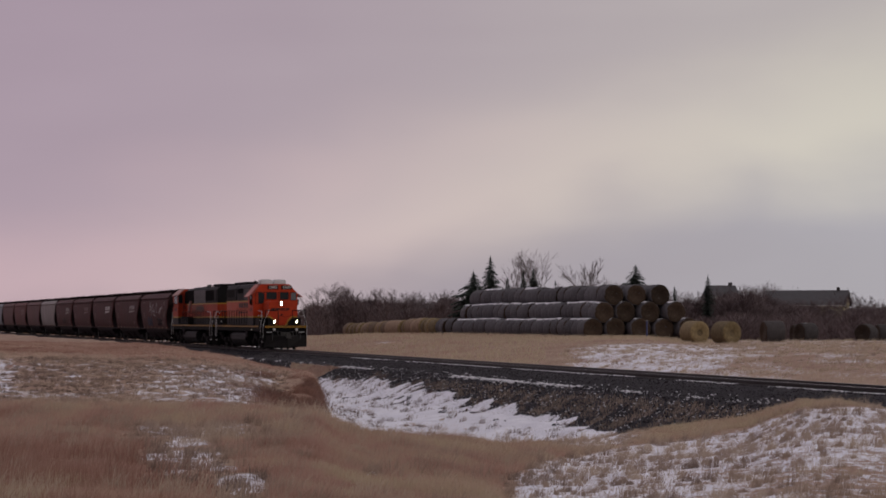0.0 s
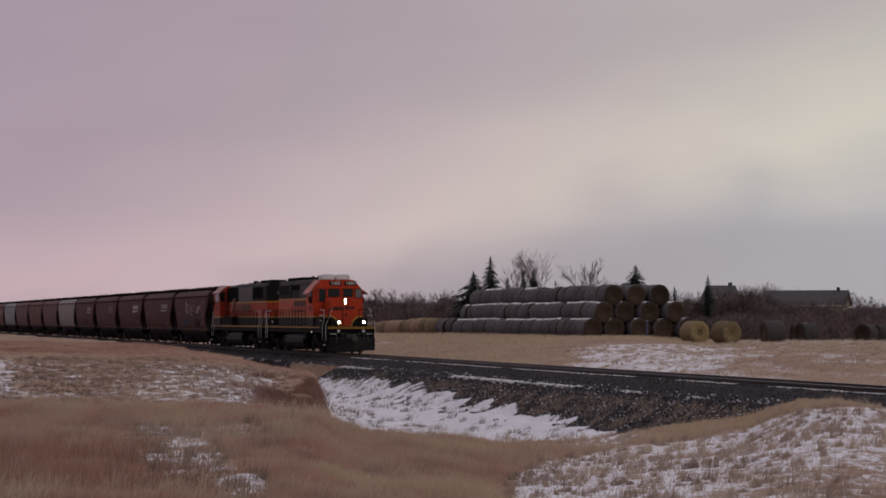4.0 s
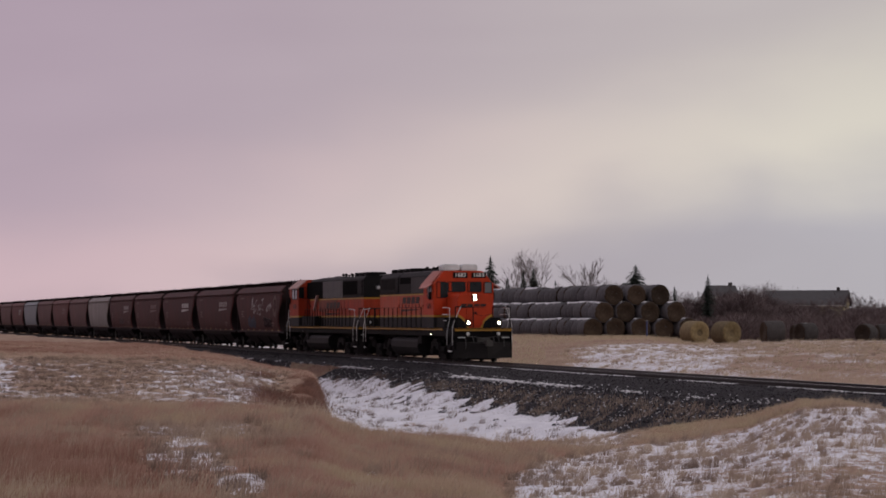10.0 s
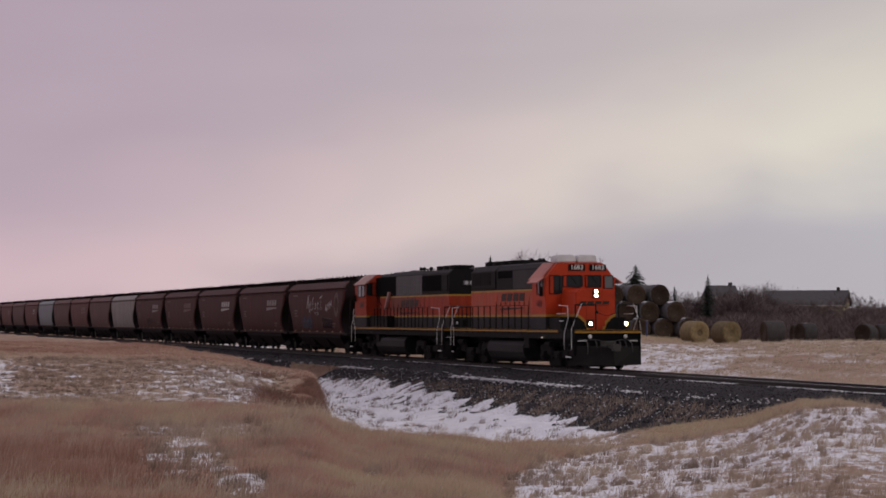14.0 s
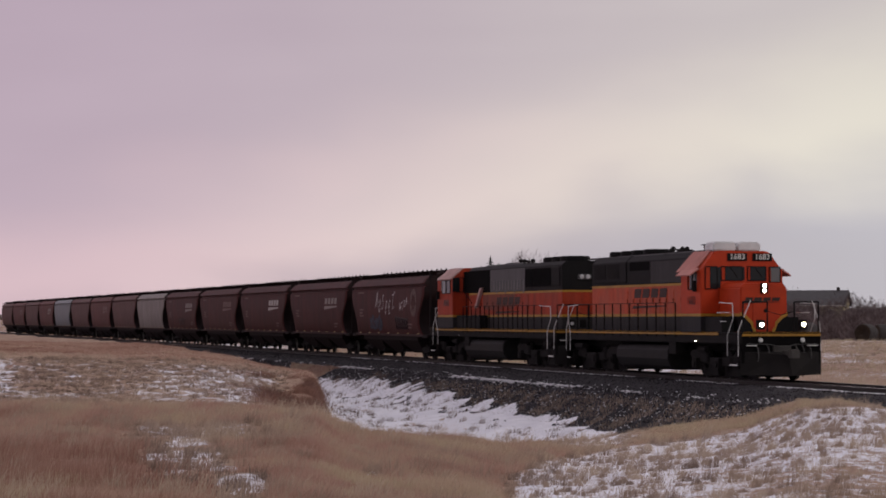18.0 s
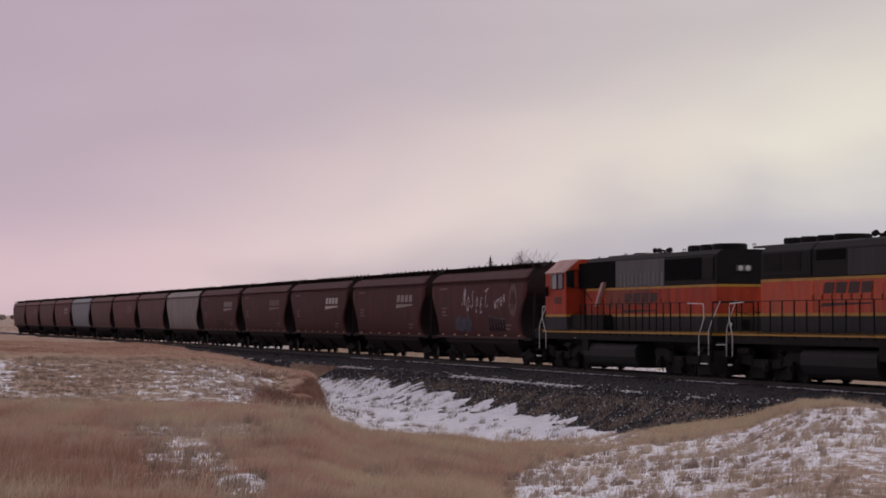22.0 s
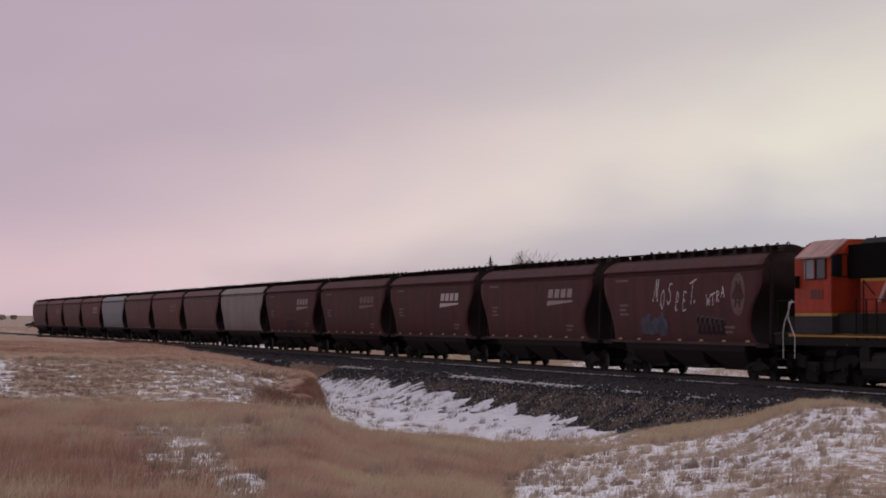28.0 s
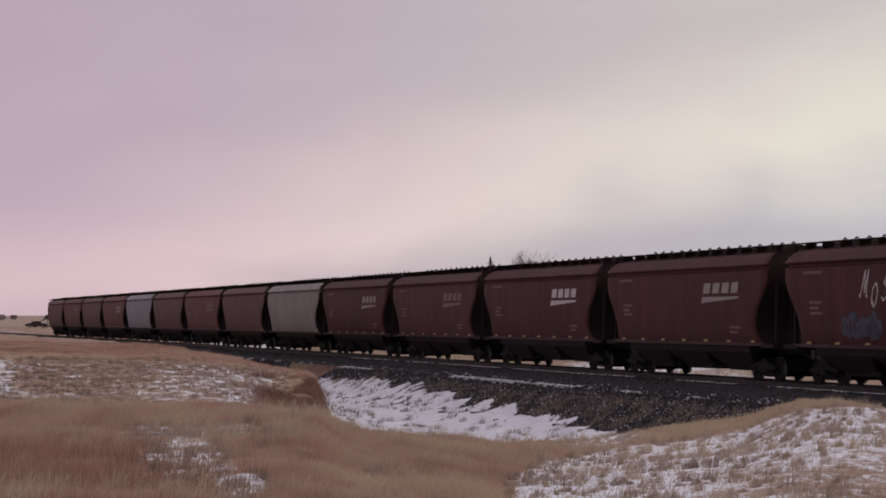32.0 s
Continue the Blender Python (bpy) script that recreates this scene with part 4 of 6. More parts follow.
            part("platform_step_edge", Mesh().box(7.55, 8.05, sg * 1.5 - 0.012, sg * 1.5 + 0.012, 1.93, 1.955), WHITE_RAIL, L, "white step edge")
    emblem(nose, 7.905, -0.05, 2.66, 1.35, 0.12, DARK_SHAPE, "front", (-0.09, -0.035, -0.05))
    hl = part("headlight", Mesh().box(7.87, 7.95, -0.14, 0.14, 2.92, 3.28), LOCO_BLACK, nose, bevel=0.02)
    for z in (3.01, 3.19):
        part("lens", Mesh().lathe([(0.0, 7.952), (0.066, 7.952), (0.055, 7.97), (0.0, 7.975)], 18, "x", (0, 0, z)), LAMP if lead else LAMP_OFF, hl, "burning lamp" if lead else "")
    if lead:
        for y in (-1.05, -0.10):
            ac = Mesh().prism([(y, 4.46), (y + 0.88, 4.46), (y + 0.88, 4.70), (y + 0.78, 4.79), (y + 0.10, 4.79), (y, 4.70)], 5.0, 5.85)
            part("air_conditioner", ac, AC_WHITE, cab, "white roof air conditioner", bevel=0.04)
        part("antenna_frame", Mesh().pipe([(4.4, -0.8, 4.4), (4.4, -0.8, 4.72), (4.4, 0.3, 4.72), (4.4, 0.3, 4.4)], 0.02).box(4.3, 4.5, -0.9, -0.5, 4.70, 4.73), GEAR, cab)
    else:
        part("roof_antenna", Mesh().rod((4.6, 0.2, 4.42), (4.6, 0.2, 4.62), 0.03).rod((4.9, -0.3, 4.42), (4.9, -0.3, 4.58), 0.03), GEAR, cab)
    # rear headlight of the long hood
    rl = part("hood_end_light", Mesh().box(-8.83, -8.74, -0.3, 0.3, 3.72, 3.95), LOCO_GREY, L, bevel=0.02)
    for y in (-0.14, 0.14):
        part("lens", Mesh().lathe([(0.0, -8.832), (0.10, -8.832), (0.08, -8.85), (0.0, -8.855)], 16, "x", (0, y, 3.835)), LENS_DARK, rl)
    # tank and trucks
    tank = [(-1.05, 1.12), (1.05, 1.12), (1.30, 1.04), (1.40, 0.86), (1.40, 0.55), (1.28, 0.28), (1.05, 0.14), (-1.05, 0.14), (-1.28, 0.28), (-1.40, 0.55), (-1.40, 0.86), (-1.30, 1.04)]
    part("fuel_tank", Mesh().prism(tank, -3.5 if lead else -2.6, 2.3 if lead else 3.3), TANK, L, "grey fuel tank", bevel=0.04)
    for sd in (-1, 1):
        part("air_reservoir", Mesh().rod((-2.2, sd * 1.15, 1.3), (1.4, sd * 1.15, 1.3), 0.14, n=14), TANK, L)
        part("side_box", Mesh().box(2.5, 3.2, sd * 1.25 - 0.2, sd * 1.25 + 0.2, 0.75, 1.2), GEAR, L, bevel=0.02)
        part("marker_lamp", Mesh().lathe([(0.0, -0.01), (0.014, -0.01), (0.011, 0.015), (0.0, 0.02)], 10, "y", (5.3 if lead else 3.9, sd * 1.52, 1.25)), LAMP if lead and sd < 0 else LAMP_OFF, L)
    for c in (-6.63, 6.63):
        tr = part("truck", Mesh().box(c - 2.75, c + 2.75, -0.5, 0.5, 0.62, 0.9), GEAR, L)
        for sd in (-1, 1):
            sf = Mesh().prism([(c - 2.8, 0.85), (c - 2.6, 1.0), (c - 1.5, 1.0), (c - 1.0, 0.75), (c + 1.0, 0.75), (c + 1.5, 1.0), (c + 2.6, 1.0), (c + 2.8, 0.85), (c + 2.5, 0.62), (c + 1.5, 0.55), (c + 0.6, 0.45), (c - 0.6, 0.45), (c - 1.5, 0.55), (c - 2.5, 0.62)], sd * 1.05 - 0.09, sd * 1.05 + 0.09, "y")
            part("side_frame", sf, GEAR, tr, bevel=0.015)
            for k in (-2.07, 0, 2.07):
                part("axle_box", Mesh().box(c + k - 0.2, c + k + 0.2, sd * 1.2 - 0.08, sd * 1.2 + 0.08, 0.35, 0.72).rod((c + k, sd * 1.28, 0.51), (c + k, sd * 1.33, 0.51), 0.12), GEAR, tr)
            for k in (-1.05, 1.05):
                part("spring", Mesh().rod((c + k, sd * 1.12, 0.55), (c + k, sd * 1.12, 0.95), 0.11, n=10), GEAR, tr)
            part("brake_cylinder", Mesh().rod((c - 1.6, sd * 1.25, 1.02), (c - 0.9, sd * 1.25, 1.02), 0.11, n=12), GEAR, tr)
            part("sand_pipe", Mesh().pipe([(c + 2.9, sd * 0.9, 1.1), (c + 2.9, sd * 0.85, 0.5), (c + 2.75, sd * 0.78, 0.15)], 0.03), GEAR, tr)
        for k in (-1.03, 1.03):
            part("brake_rigging", Mesh().box(c + k - 0.45, c + k + 0.45, -0.95, 0.95, 0.09, 0.55), GEAR, tr, bevel=0.03)
        for k in (-2.07, 0, 2.07):
            wheelset(tr, c + k, 0.51)
    # the two engines differ behind the cab: porch, hood and truck places
    if lead:
        frame_from, frame_to, hood_end = [-10.54, -9.2, -8.25, -6.63, 2], [-9.56, -8.95, -8.45, -6.2, 2], -7.2
    else:
        frame_from, frame_to, hood_end = [-10.54, -9.2, -8.25, -6.63, 2], [-11.54, -10.5, -9.6, -7.1, 2], -10.04
    hood = ("hood", "radiator", "louvre", "roof_fan", "fan_guard", "dynamic", "exhaust", "air_horn", "intake", "grey_panel", "panel", "door_latch")

    def placed(ob, x):
        top = ob
        while top.parent is not L:
            top = top.parent
        if x >= 2:
            return x
        if top.name.startswith(hood):
            return 2 + (x - 2) * (hood_end - 2) / -10.75
        return float(np.interp(x, frame_from, frame_to))

    done = set()
    for ob in L.children_recursive:
        if abs(ob.location.x) > 0.001:
            ob.location.x = placed(ob, ob.location.x)
        elif ob.data.name not in done:
            done.add(ob.data.name)
            for v in ob.data.vertices:
                v.co.x = placed(ob, v.co.x)
    return L


# ---- covered hoppers ----
def car_end_x(z):
    """Half the length of the car's side at height z: the ends draw in below."""
    return float(np.interp(z, [1.22, 1.5, 1.8, 2.05, 2.3, 2.55, 2.8, 3.05, 3.3, 3.95, 4.25], [6.95, 6.72, 6.70, 6.78, 6.93, 7.15, 7.40, 7.62, 7.74, 7.76, 7.55]))


CAR_SECTION = [(1.42, 1.22), (1.48, 1.36), (1.53, 1.55), (1.575, 1.8), (1.60, 2.05), (1.62, 2.3), (1.63, 2.55), (1.63, 2.8), (1.62, 3.05), (1.61, 3.3), (1.59, 3.65), (1.48, 3.69), (1.48, 3.78), (1.605, 3.815), (1.61, 3.86), (1.555, 3.91), (1.45, 4.06), (1.26, 4.20), (1.14, 4.25)]


def car_shell():
    m = Mesh()
    st = [-1, -0.985, -0.95, -0.8, -0.6, -0.4, -0.2, 0, 0.2, 0.4, 0.6, 0.8, 0.95, 0.985, 1]
    ring = CAR_SECTION + [(-y, z) for y, z in CAR_SECTION[::-1]]
    n = len(ring)
    vs = []
    for t in st:
        for y, z in ring:
            pinch = 0.965 if abs(t) == 1 else 1.0
            vs.append((t * car_end_x(z), y * pinch, z))
    fs = [(k * n + i, k * n + i + 1, (k + 1) * n + i + 1, (k + 1) * n + i) for k in range(len(st) - 1) for i in range(n - 1)]
    for k in (0, len(st) - 1):
        h = n // 2
        fs += [(k * n + i, k * n + i + 1, k * n + n - 2 - i, k * n + n - 1 - i) for i in range(h - 1)]
    m.add(vs, fs)
    return m


class CarMeshes:
    pass


def car_meshes():
    c = CarMeshes()
    c.shell = car_shell().data("body", smooth=True)
    c.shell.set_sharp_from_angle(angle=radians(32))
    c.roof = Mesh().prism([(-1.16, 4.24), (1.16, 4.24), (0.95, 4.30), (0.55, 4.36), (-0.55, 4.36), (-0.95, 4.30)], -7.45, 7.45).data("roof")
    board = Mesh()
    for y in (-0.92, 0.92):
        for k in (-0.17, -0.06, 0.06, 0.17):
            board.box(-8.0, 8.0, y + k - 0.04, y + k + 0.04, 4.465, 4.495)
        for i in range(12):
            x = -7.15 + i * 1.3
            board.box(x - 0.025, x + 0.025, y - 0.2, y + 0.2, 4.28, 4.465)
    c.board = board.data("running_board")
    hatch = Mesh().prism([(-0.40, 4.34), (0.40, 4.34), (0.36, 4.45), (0.18, 4.51), (-0.18, 4.51), (-0.36, 4.45)], -1.22, 1.22)
    c.hatch = hatch.data("roof_hatch", 0.015)
    c.clamp = Mesh().pipe([(0.0, -0.5, 4.36), (0.0, -0.44, 4.49), (0, -0.2, 4.55), (0, 0.2, 4.55), (0.0, 0.44, 4.49), (0.0, 0.5, 4.36)], 0.024).pipe([(-0.17, 0, 4.50), (-0.11, 0, 4.60), (0.0, 0, 4.64), (0.11, 0, 4.60), (0.17, 0, 4.50)], 0.026).data("hatch_clamp")
    c.sill = Mesh().box(-7.3, 7.3, 1.36, 1.475, 1.12, 1.235).box(-7.3, 7.3, -1.475, -1.36, 1.12, 1.235).data("side_sill", 0.01)
    c.centre_sill = Mesh().box(-8.05, 8.05, -0.3, 0.3, 0.82, 1.12).data("centre_sill")
    bay = Mesh()
    rings = [(2.05, 1.40, 1.2), (1.95, 1.34, 0.90), (1.15, 0.80, 0.33)]
    bay.add([(sx * a, sy * b, z) for a, b, z in rings for sx, sy in ((-1, -1), (1, -1), (1, 1), (-1, 1))],
            [(3, 2, 1, 0), (8, 9, 10, 11)] + [(4 * k + i, 4 * k + (i + 1) % 4, 4 * k + 4 + (i + 1) % 4, 4 * k + 4 + i) for k in range(2) for i in range(4)])
    c.bay = bay.data("hopper_bay", 0.02)
    c.gate = Mesh().box(-1.2, 1.2, -0.75, 0.75, 0.25, 0.34).rod((-1.95, -1.0, 0.36), (-1.2, -1.0, 0.36), 0.03).rod((1.2, -1.0, 0.36), (1.95, -1.0, 0.36), 0.03).rod((-1.75, -1.1, 0.37), (-1.75, 1.1, 0.37), 0.035).rod((1.75, -1.1, 0.37), (1.75, 1.1, 0.37), 0.035).box(-1.83, -1.67, -1.2, -1.1, 0.29, 0.45).box(1.67, 1.83, 1.1, 1.2, 0.29, 0.45).data("outlet_gate")
    platform = Mesh().box(7.0, 8.1, -1.48, 1.48, 1.06, 1.20)
    c.platform = platform.data("end_platform", 0.01)
    c.post = Mesh().box(7.86, 7.96, -0.05, 0.05, 1.2, 4.44).data("end_post")
    lad = Mesh()
    for y in (-0.22, 0.22):
        lad.rod((7.6, y, 1.1), (7.6, y, 4.45), 0.02, n=6)
    for i in range(9):
        lad.rod((7.6, -0.22, 1.35 + 0.36 * i), (7.6, 0.22, 1.35 + 0.36 * i), 0.015, n=5)
    c.ladder = lad.data("end_ladder")
    # near-black: grime and the shade under the end are both in its colour
    slope = Mesh().add([(6.3, -1.3, 1.25), (6.3, 1.3, 1.25), (7.35, 1.3, 3.4), (7.35, -1.3, 3.4), (6.2, -1.3, 1.25), (6.2, 1.3, 1.25), (7.2, 1.3, 3.4), (7.2, -1.3, 3.4)],
                       [(0, 1, 2, 3), (7, 6, 5, 4), (0, 3, 7, 4), (1, 5, 6, 2), (0, 4, 5, 1), (3, 2, 6, 7)])
    c.slope = slope.data("end_slope_sheet")
    sf = Mesh()
    sf.prism([(-1.05, 0.50), (-0.72, 0.57), (-0.35, 0.66), (0.35, 0.66), (0.72, 0.57), (1.05, 0.50), (1.05, 0.40), (0.6, 0.40), (0.3, 0.33), (-0.3, 0.33), (-0.6, 0.40), (-1.05, 0.40)], -0.06, 0.06, "y")
    c.side_frame = sf.data("side_frame", 0.015)
    c.bolster = Mesh().box(-0.2, 0.2, -0.95, 0.95, 0.45, 0.78).data("bolster", 0.02)
    c.beam = Mesh().box(-0.42, 0.42, -0.8, 0.8, 0.16, 0.4).data("brake_beam", 0.03)
    c.beam.materials.append(GEAR)
    c.tape = Mesh().box(-0.17, 0.17, -0.004, 0.004, -0.038, 0.038).data("reflector")
    c.tape.materials.append(REFLECTOR)
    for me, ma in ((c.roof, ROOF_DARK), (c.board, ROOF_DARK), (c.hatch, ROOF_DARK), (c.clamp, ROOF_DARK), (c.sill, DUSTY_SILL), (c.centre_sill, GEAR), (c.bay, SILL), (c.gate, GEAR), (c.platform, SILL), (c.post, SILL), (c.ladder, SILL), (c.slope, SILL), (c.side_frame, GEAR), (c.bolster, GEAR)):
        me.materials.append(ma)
    return c


CAR = car_meshes()


def covered_hopper(paint, label):
    H = thing("covered_hopper", label, "hopper car", group="grain hopper cars of the train")
    me = CAR.shell.copy()
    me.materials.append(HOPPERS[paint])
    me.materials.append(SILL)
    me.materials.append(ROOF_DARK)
    # end faces take dark colours that hold grime and the shade between cars
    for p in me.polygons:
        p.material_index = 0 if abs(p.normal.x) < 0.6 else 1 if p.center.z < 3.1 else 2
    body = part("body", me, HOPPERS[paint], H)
    part("roof", CAR.roof, ROOF_DARK, body)
    part("running_board", CAR.board, ROOF_DARK, H, "steel running boards")
    for i in range(5):
        h = part("roof_hatch", CAR.hatch, ROOF_DARK, H)
        h.location.x = -5.6 + i * 2.8
        for k in (-0.95, -0.1, 0.8):
            part("hatch_clamp", CAR.clamp, ROOF_DARK, h).location.x = k
    part("side_sill", CAR.sill, DUSTY_SILL, H)
    part("centre_sill", CAR.centre_sill, GEAR, H)
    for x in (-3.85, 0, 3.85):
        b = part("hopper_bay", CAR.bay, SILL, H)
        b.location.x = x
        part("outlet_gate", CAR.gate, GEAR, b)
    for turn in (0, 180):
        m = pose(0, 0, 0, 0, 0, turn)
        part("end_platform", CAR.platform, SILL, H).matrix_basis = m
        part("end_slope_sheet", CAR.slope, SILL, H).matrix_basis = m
        for y in (-1.2, 1.2):
            part("end_post", CAR.post, SILL, H).matrix_basis = m @ Matrix.Translation((-0.2, y, 0))
        part("end_ladder", CAR.ladder, SILL, H).matrix_basis = m @ Matrix.Translation((0, 1.22, 0))
        part("brake_wheel", Mesh().lathe([(0.26, 7.90), (0.28, 7.91), (0.26, 7.93), (0.22, 7.92)], 14, "x", (0, 0.5, 2.6)), SILL, H).matrix_basis = m if turn else pose(0, 0, 0)
        tr = part("truck", CAR.bolster, GEAR, H)
        tr.location.x = 6.05 if turn == 0 else -6.05
        for y in (-1.0, 1.0):
            part("side_frame", CAR.side_frame, GEAR, tr).location.y = y * 0.95
        for k in (-0.89, 0.89):
            wheelset(tr, k, 0.42)
        part("brake_beam", CAR.beam, GEAR, tr)
        coupler(H, 8.36 if turn == 0 else -8.36, 1 if turn == 0 else -1)
    for i in range(7):
        for sd in (-1, 1):
            part("reflector", CAR.tape, REFLECTOR, H).matrix_basis = pose(-6.15 + i * 2.08, sd * 1.468, 1.27, sd * 23)
    return H


def data_block(parent, material, x, z, rows, width):
    """Rows of unreadable stencil marks on the car's camera side."""
    for i in range(rows):
        k = 1.0 - 0.25 * (i % 2)
        part("stencil_mark", hug(Mesh().box(x - width / 2, x - width / 2 + width * k, -1.584, -1.576, z - i * 0.17, z - i * 0.17 + 0.09)), material, parent)


STROKES = {
    "M": [[(-0.05, 0.1), (0.05, 0.0), (0.2, 0.5), (0.3, 1.0), (0.42, 0.15), (0.58, 1.02), (0.60, 0.05), (0.72, 0.0)]],
    "O": [[(0.3, 0.0), (0.06, 0.25), (0.1, 0.75), (0.36, 0.98), (0.58, 0.7), (0.52, 0.2), (0.3, 0.0), (0.2, 0.3)]],
    "S": [[(0.55, 0.95), (0.25, 1.0), (0.12, 0.72), (0.45, 0.5), (0.5, 0.15), (0.2, -0.05), (0.0, 0.15)]],
    "F": [[(0.22, -0.05), (0.2, 0.5), (0.26, 0.92), (0.5, 0.8), (0.5, 0.45), (0.3, 0.4)], [(0.08, 0.12), (0.38, 0.0)]],
    "E": [[(0.55, 0.9), (0.2, 0.98), (0.12, 0.6), (0.42, 0.55), (0.1, 0.45), (0.2, 0.0), (0.6, 0.1)]],
    "T": [[(0.32, -0.1), (0.3, 0.5), (0.34, 1.05)], [(-0.1, 0.92), (0.75, 1.12)]],
    ".": [[(0.0, 0.0), (0.1, 0.06), (0.06, 0.14), (0.0, 0.08), (0.0, 0.0)]],
    "W": [[(0.0, 1.0), (0.15, 0.0), (0.35, 0.7), (0.55, 0.0), (0.75, 1.0)]],
    "R": [[(0.1, 0.0), (0.12, 1.0), (0.5, 0.9), (0.45, 0.6), (0.12, 0.5), (0.6, 0.0)]],
    "A": [[(0.0, 0.0), (0.3, 1.0), (0.6, 0.0)], [(0.12, 0.4), (0.5, 0.42)]],
}


def spray_letters(parent, body, x, z, pitch, width, height, rise, material, lean=0.0):
    """Hand-sprayed letters, each drawn in strokes at its own height."""
    for i, ch in enumerate(body):
        m = Mesh()
        x0 = x + i * pitch - (0.30 * pitch if ch == "." else 0)
        k = 1.1 if ch == "M" else 1.0
        for line in STROKES[ch]:
            m.pipe([(x0 + lx * width * k + lean * lz, -1.585, z + rise[i] + lz * height * k) for lx, lz in line], 0.026, 5)
        m.v = [(a, -1.575 + (b + 1.575) * 0.2, c) for a, b, c in m.v]
        part("sprayed_letter", hug(m), material, parent, "white sprayed letter " + ch if ch != "." else "")


def hug(m):
    """Bends a flat mark onto the car's camera side."""
    zs, ys = [z for y, z in CAR_SECTION[:11]], [y for y, z in CAR_SECTION[:11]]
    m.v = [(x, y + 1.58 - float(np.interp(z, zs, ys)) - 0.004, z) for x, y, z in m.v]
    return m


def ragged(x, z, rx, rz, seed):
    """An uneven outline round a point of the car's side."""
    rnd = random.Random(seed)
    return [(x + rx * k * math.cos(a), z + rz * k * math.sin(a)) for a, k in ((2 * math.pi * i / 30, rnd.uniform(0.62, 1.15)) for i in range(30))]


def build_train():
    """All vehicles with the distance of their middle behind the front coupler."""
    train = [(locomotive(True), 10.54, 0), (locomotive(False), 31.62, 180)]
    kinds = [("oxide", "oxide-red grain hopper with white and blue graffiti"), ("oxide", "oxide-red grain hopper with a white side emblem"),
             ("oxide", "oxide-red grain hopper with a bright side emblem"), ("dull", "dull oxide-red grain hopper with a faded emblem"),
             ("dark", "dark red grain hopper with a pale emblem and tags"), ("pale", "weathered pale grey grain hopper"),
             ("dusty_brown", "dusty brown grain hopper with plain sides, paled by painted haze"), ("dusty_oxide", "dusty oxide-red grain hopper with a faded emblem, paled by painted haze"),
             ("dusty_brown", "dusty brown grain hopper with plain sides, paled by painted haze"), ("blue", "pale blue-grey grain hopper"),
             ("dusty_oxide", "dusty oxide-red grain hopper with a pale emblem, paled by painted haze"), ("dusty_brown", "dusty brown grain hopper with plain sides, paled by painted haze"),
             ("dusty_oxide", "dusty oxide-red grain hopper with a faded emblem, paled by painted haze"), ("dusty_brown", "dusty brown grain hopper at the train's end, paled by painted haze")]
    for i, (paint, label) in enumerate(kinds):
        car = covered_hopper(paint, label)
        train.append((car, 41.65 + 16.769 * (i + 0.5) - 0.45 * 0.62 ** i, 0))
        if i in (1, 2, 3, 4, 7, 10, 12):
            mt = {1: MARK, 2: MARK_BRIGHT, 3: MARK_DIM, 4: MARK, 7: MARK_DIM, 10: MARK, 12: MARK_DIM}[i]
            emblem(car, 3.98, -1.632, 2.92, 3.3, 0.36, mt, label="pale slanted emblem")
        if paint not in ("pale", "blue"):
            data_block(car, MARK_FAINT, -5.6, 3.45, 1, 1.4)
            data_block(car, MARK_FAINT, -5.3, 2.5, 3, 0.9)
            data_block(car, MARK_FAINT, 5.0, 1.7, 2, 0.9)
        if i == 0:
            spray_letters(car, "MOSFET.", -2.2, 2.62, 0.72, 0.68, 0.74, (0.06, -0.24, -0.03, -0.28, -0.32, 0.0, -0.02), SPRAY_WHITE, 0.14)
            spray_letters(car, "WTRA", 3.05, 2.50, 0.44, 0.48, 0.38, (0.0, 0.02, 0.13, 0.28), SPRAY_WHITE)
            # rows of overlapping dabs
            rnd = random.Random(6)
            for k in range(10):
                x = -3.4 + k * 0.27
                top = 2.02 + 0.22 * math.sin(k * 0.62 + 0.3) ** 2 + rnd.uniform(-0.1, 0.12)
                low = 1.33 + rnd.uniform(0, 0.2)
                dab = [(x - 0.18, low), (x + 0.16, low + rnd.uniform(-0.06, 0.1)), (x + 0.2, (low + top) / 2), (x + 0.12, top), (x - 0.1, top + rnd.uniform(-0.1, 0.05)), (x - 0.2, (low + top) / 2)]
                part("sprayed_dab", hug(Mesh().prism(dab, -1.584 - 0.0008 * k, -1.576, "y")), SPRAY_BLUE if k % 3 else SPRAY_TEAL, car, "faded blue spray paint")
            for k in range(6):
                x = 2.05 + k * 0.44
                dab = [(x, 1.5), (x + 0.36, 1.45), (x + 0.42, 1.9), (x + 0.25, 2.15 - 0.04 * k), (x + 0.05, 2.05), (x - 0.06, 1.8)]
                part("sprayed_tag", hug(Mesh().prism(dab, -1.584 - 0.0008 * k, -1.576, "y")), SPRAY_DARK, car, "black sprayed tag")
                line = Mesh().pipe([(x, -1.59, 1.62), (x + 0.02, -1.59, 2.06), (x + 0.22, -1.59, 2.2 - 0.04 * k), (x + 0.38, -1.59, 2.06), (x + 0.3, -1.59, 1.85)], 0.018, 4)
                part("sprayed_outline", hug(line), SPRAY_GREY, car, "pale outline of the tag")
            ring = [(5.85 + 0.62 * math.cos(2 * math.pi * k / 24), 2.87 + 0.73 * math.sin(2 * math.pi * k / 24)) for k in range(24)]
            disc = part("round_emblem", hug(Mesh().prism(ring, -1.584, -1.576, "y")), MARK_GHOST, car, "faded round emblem")
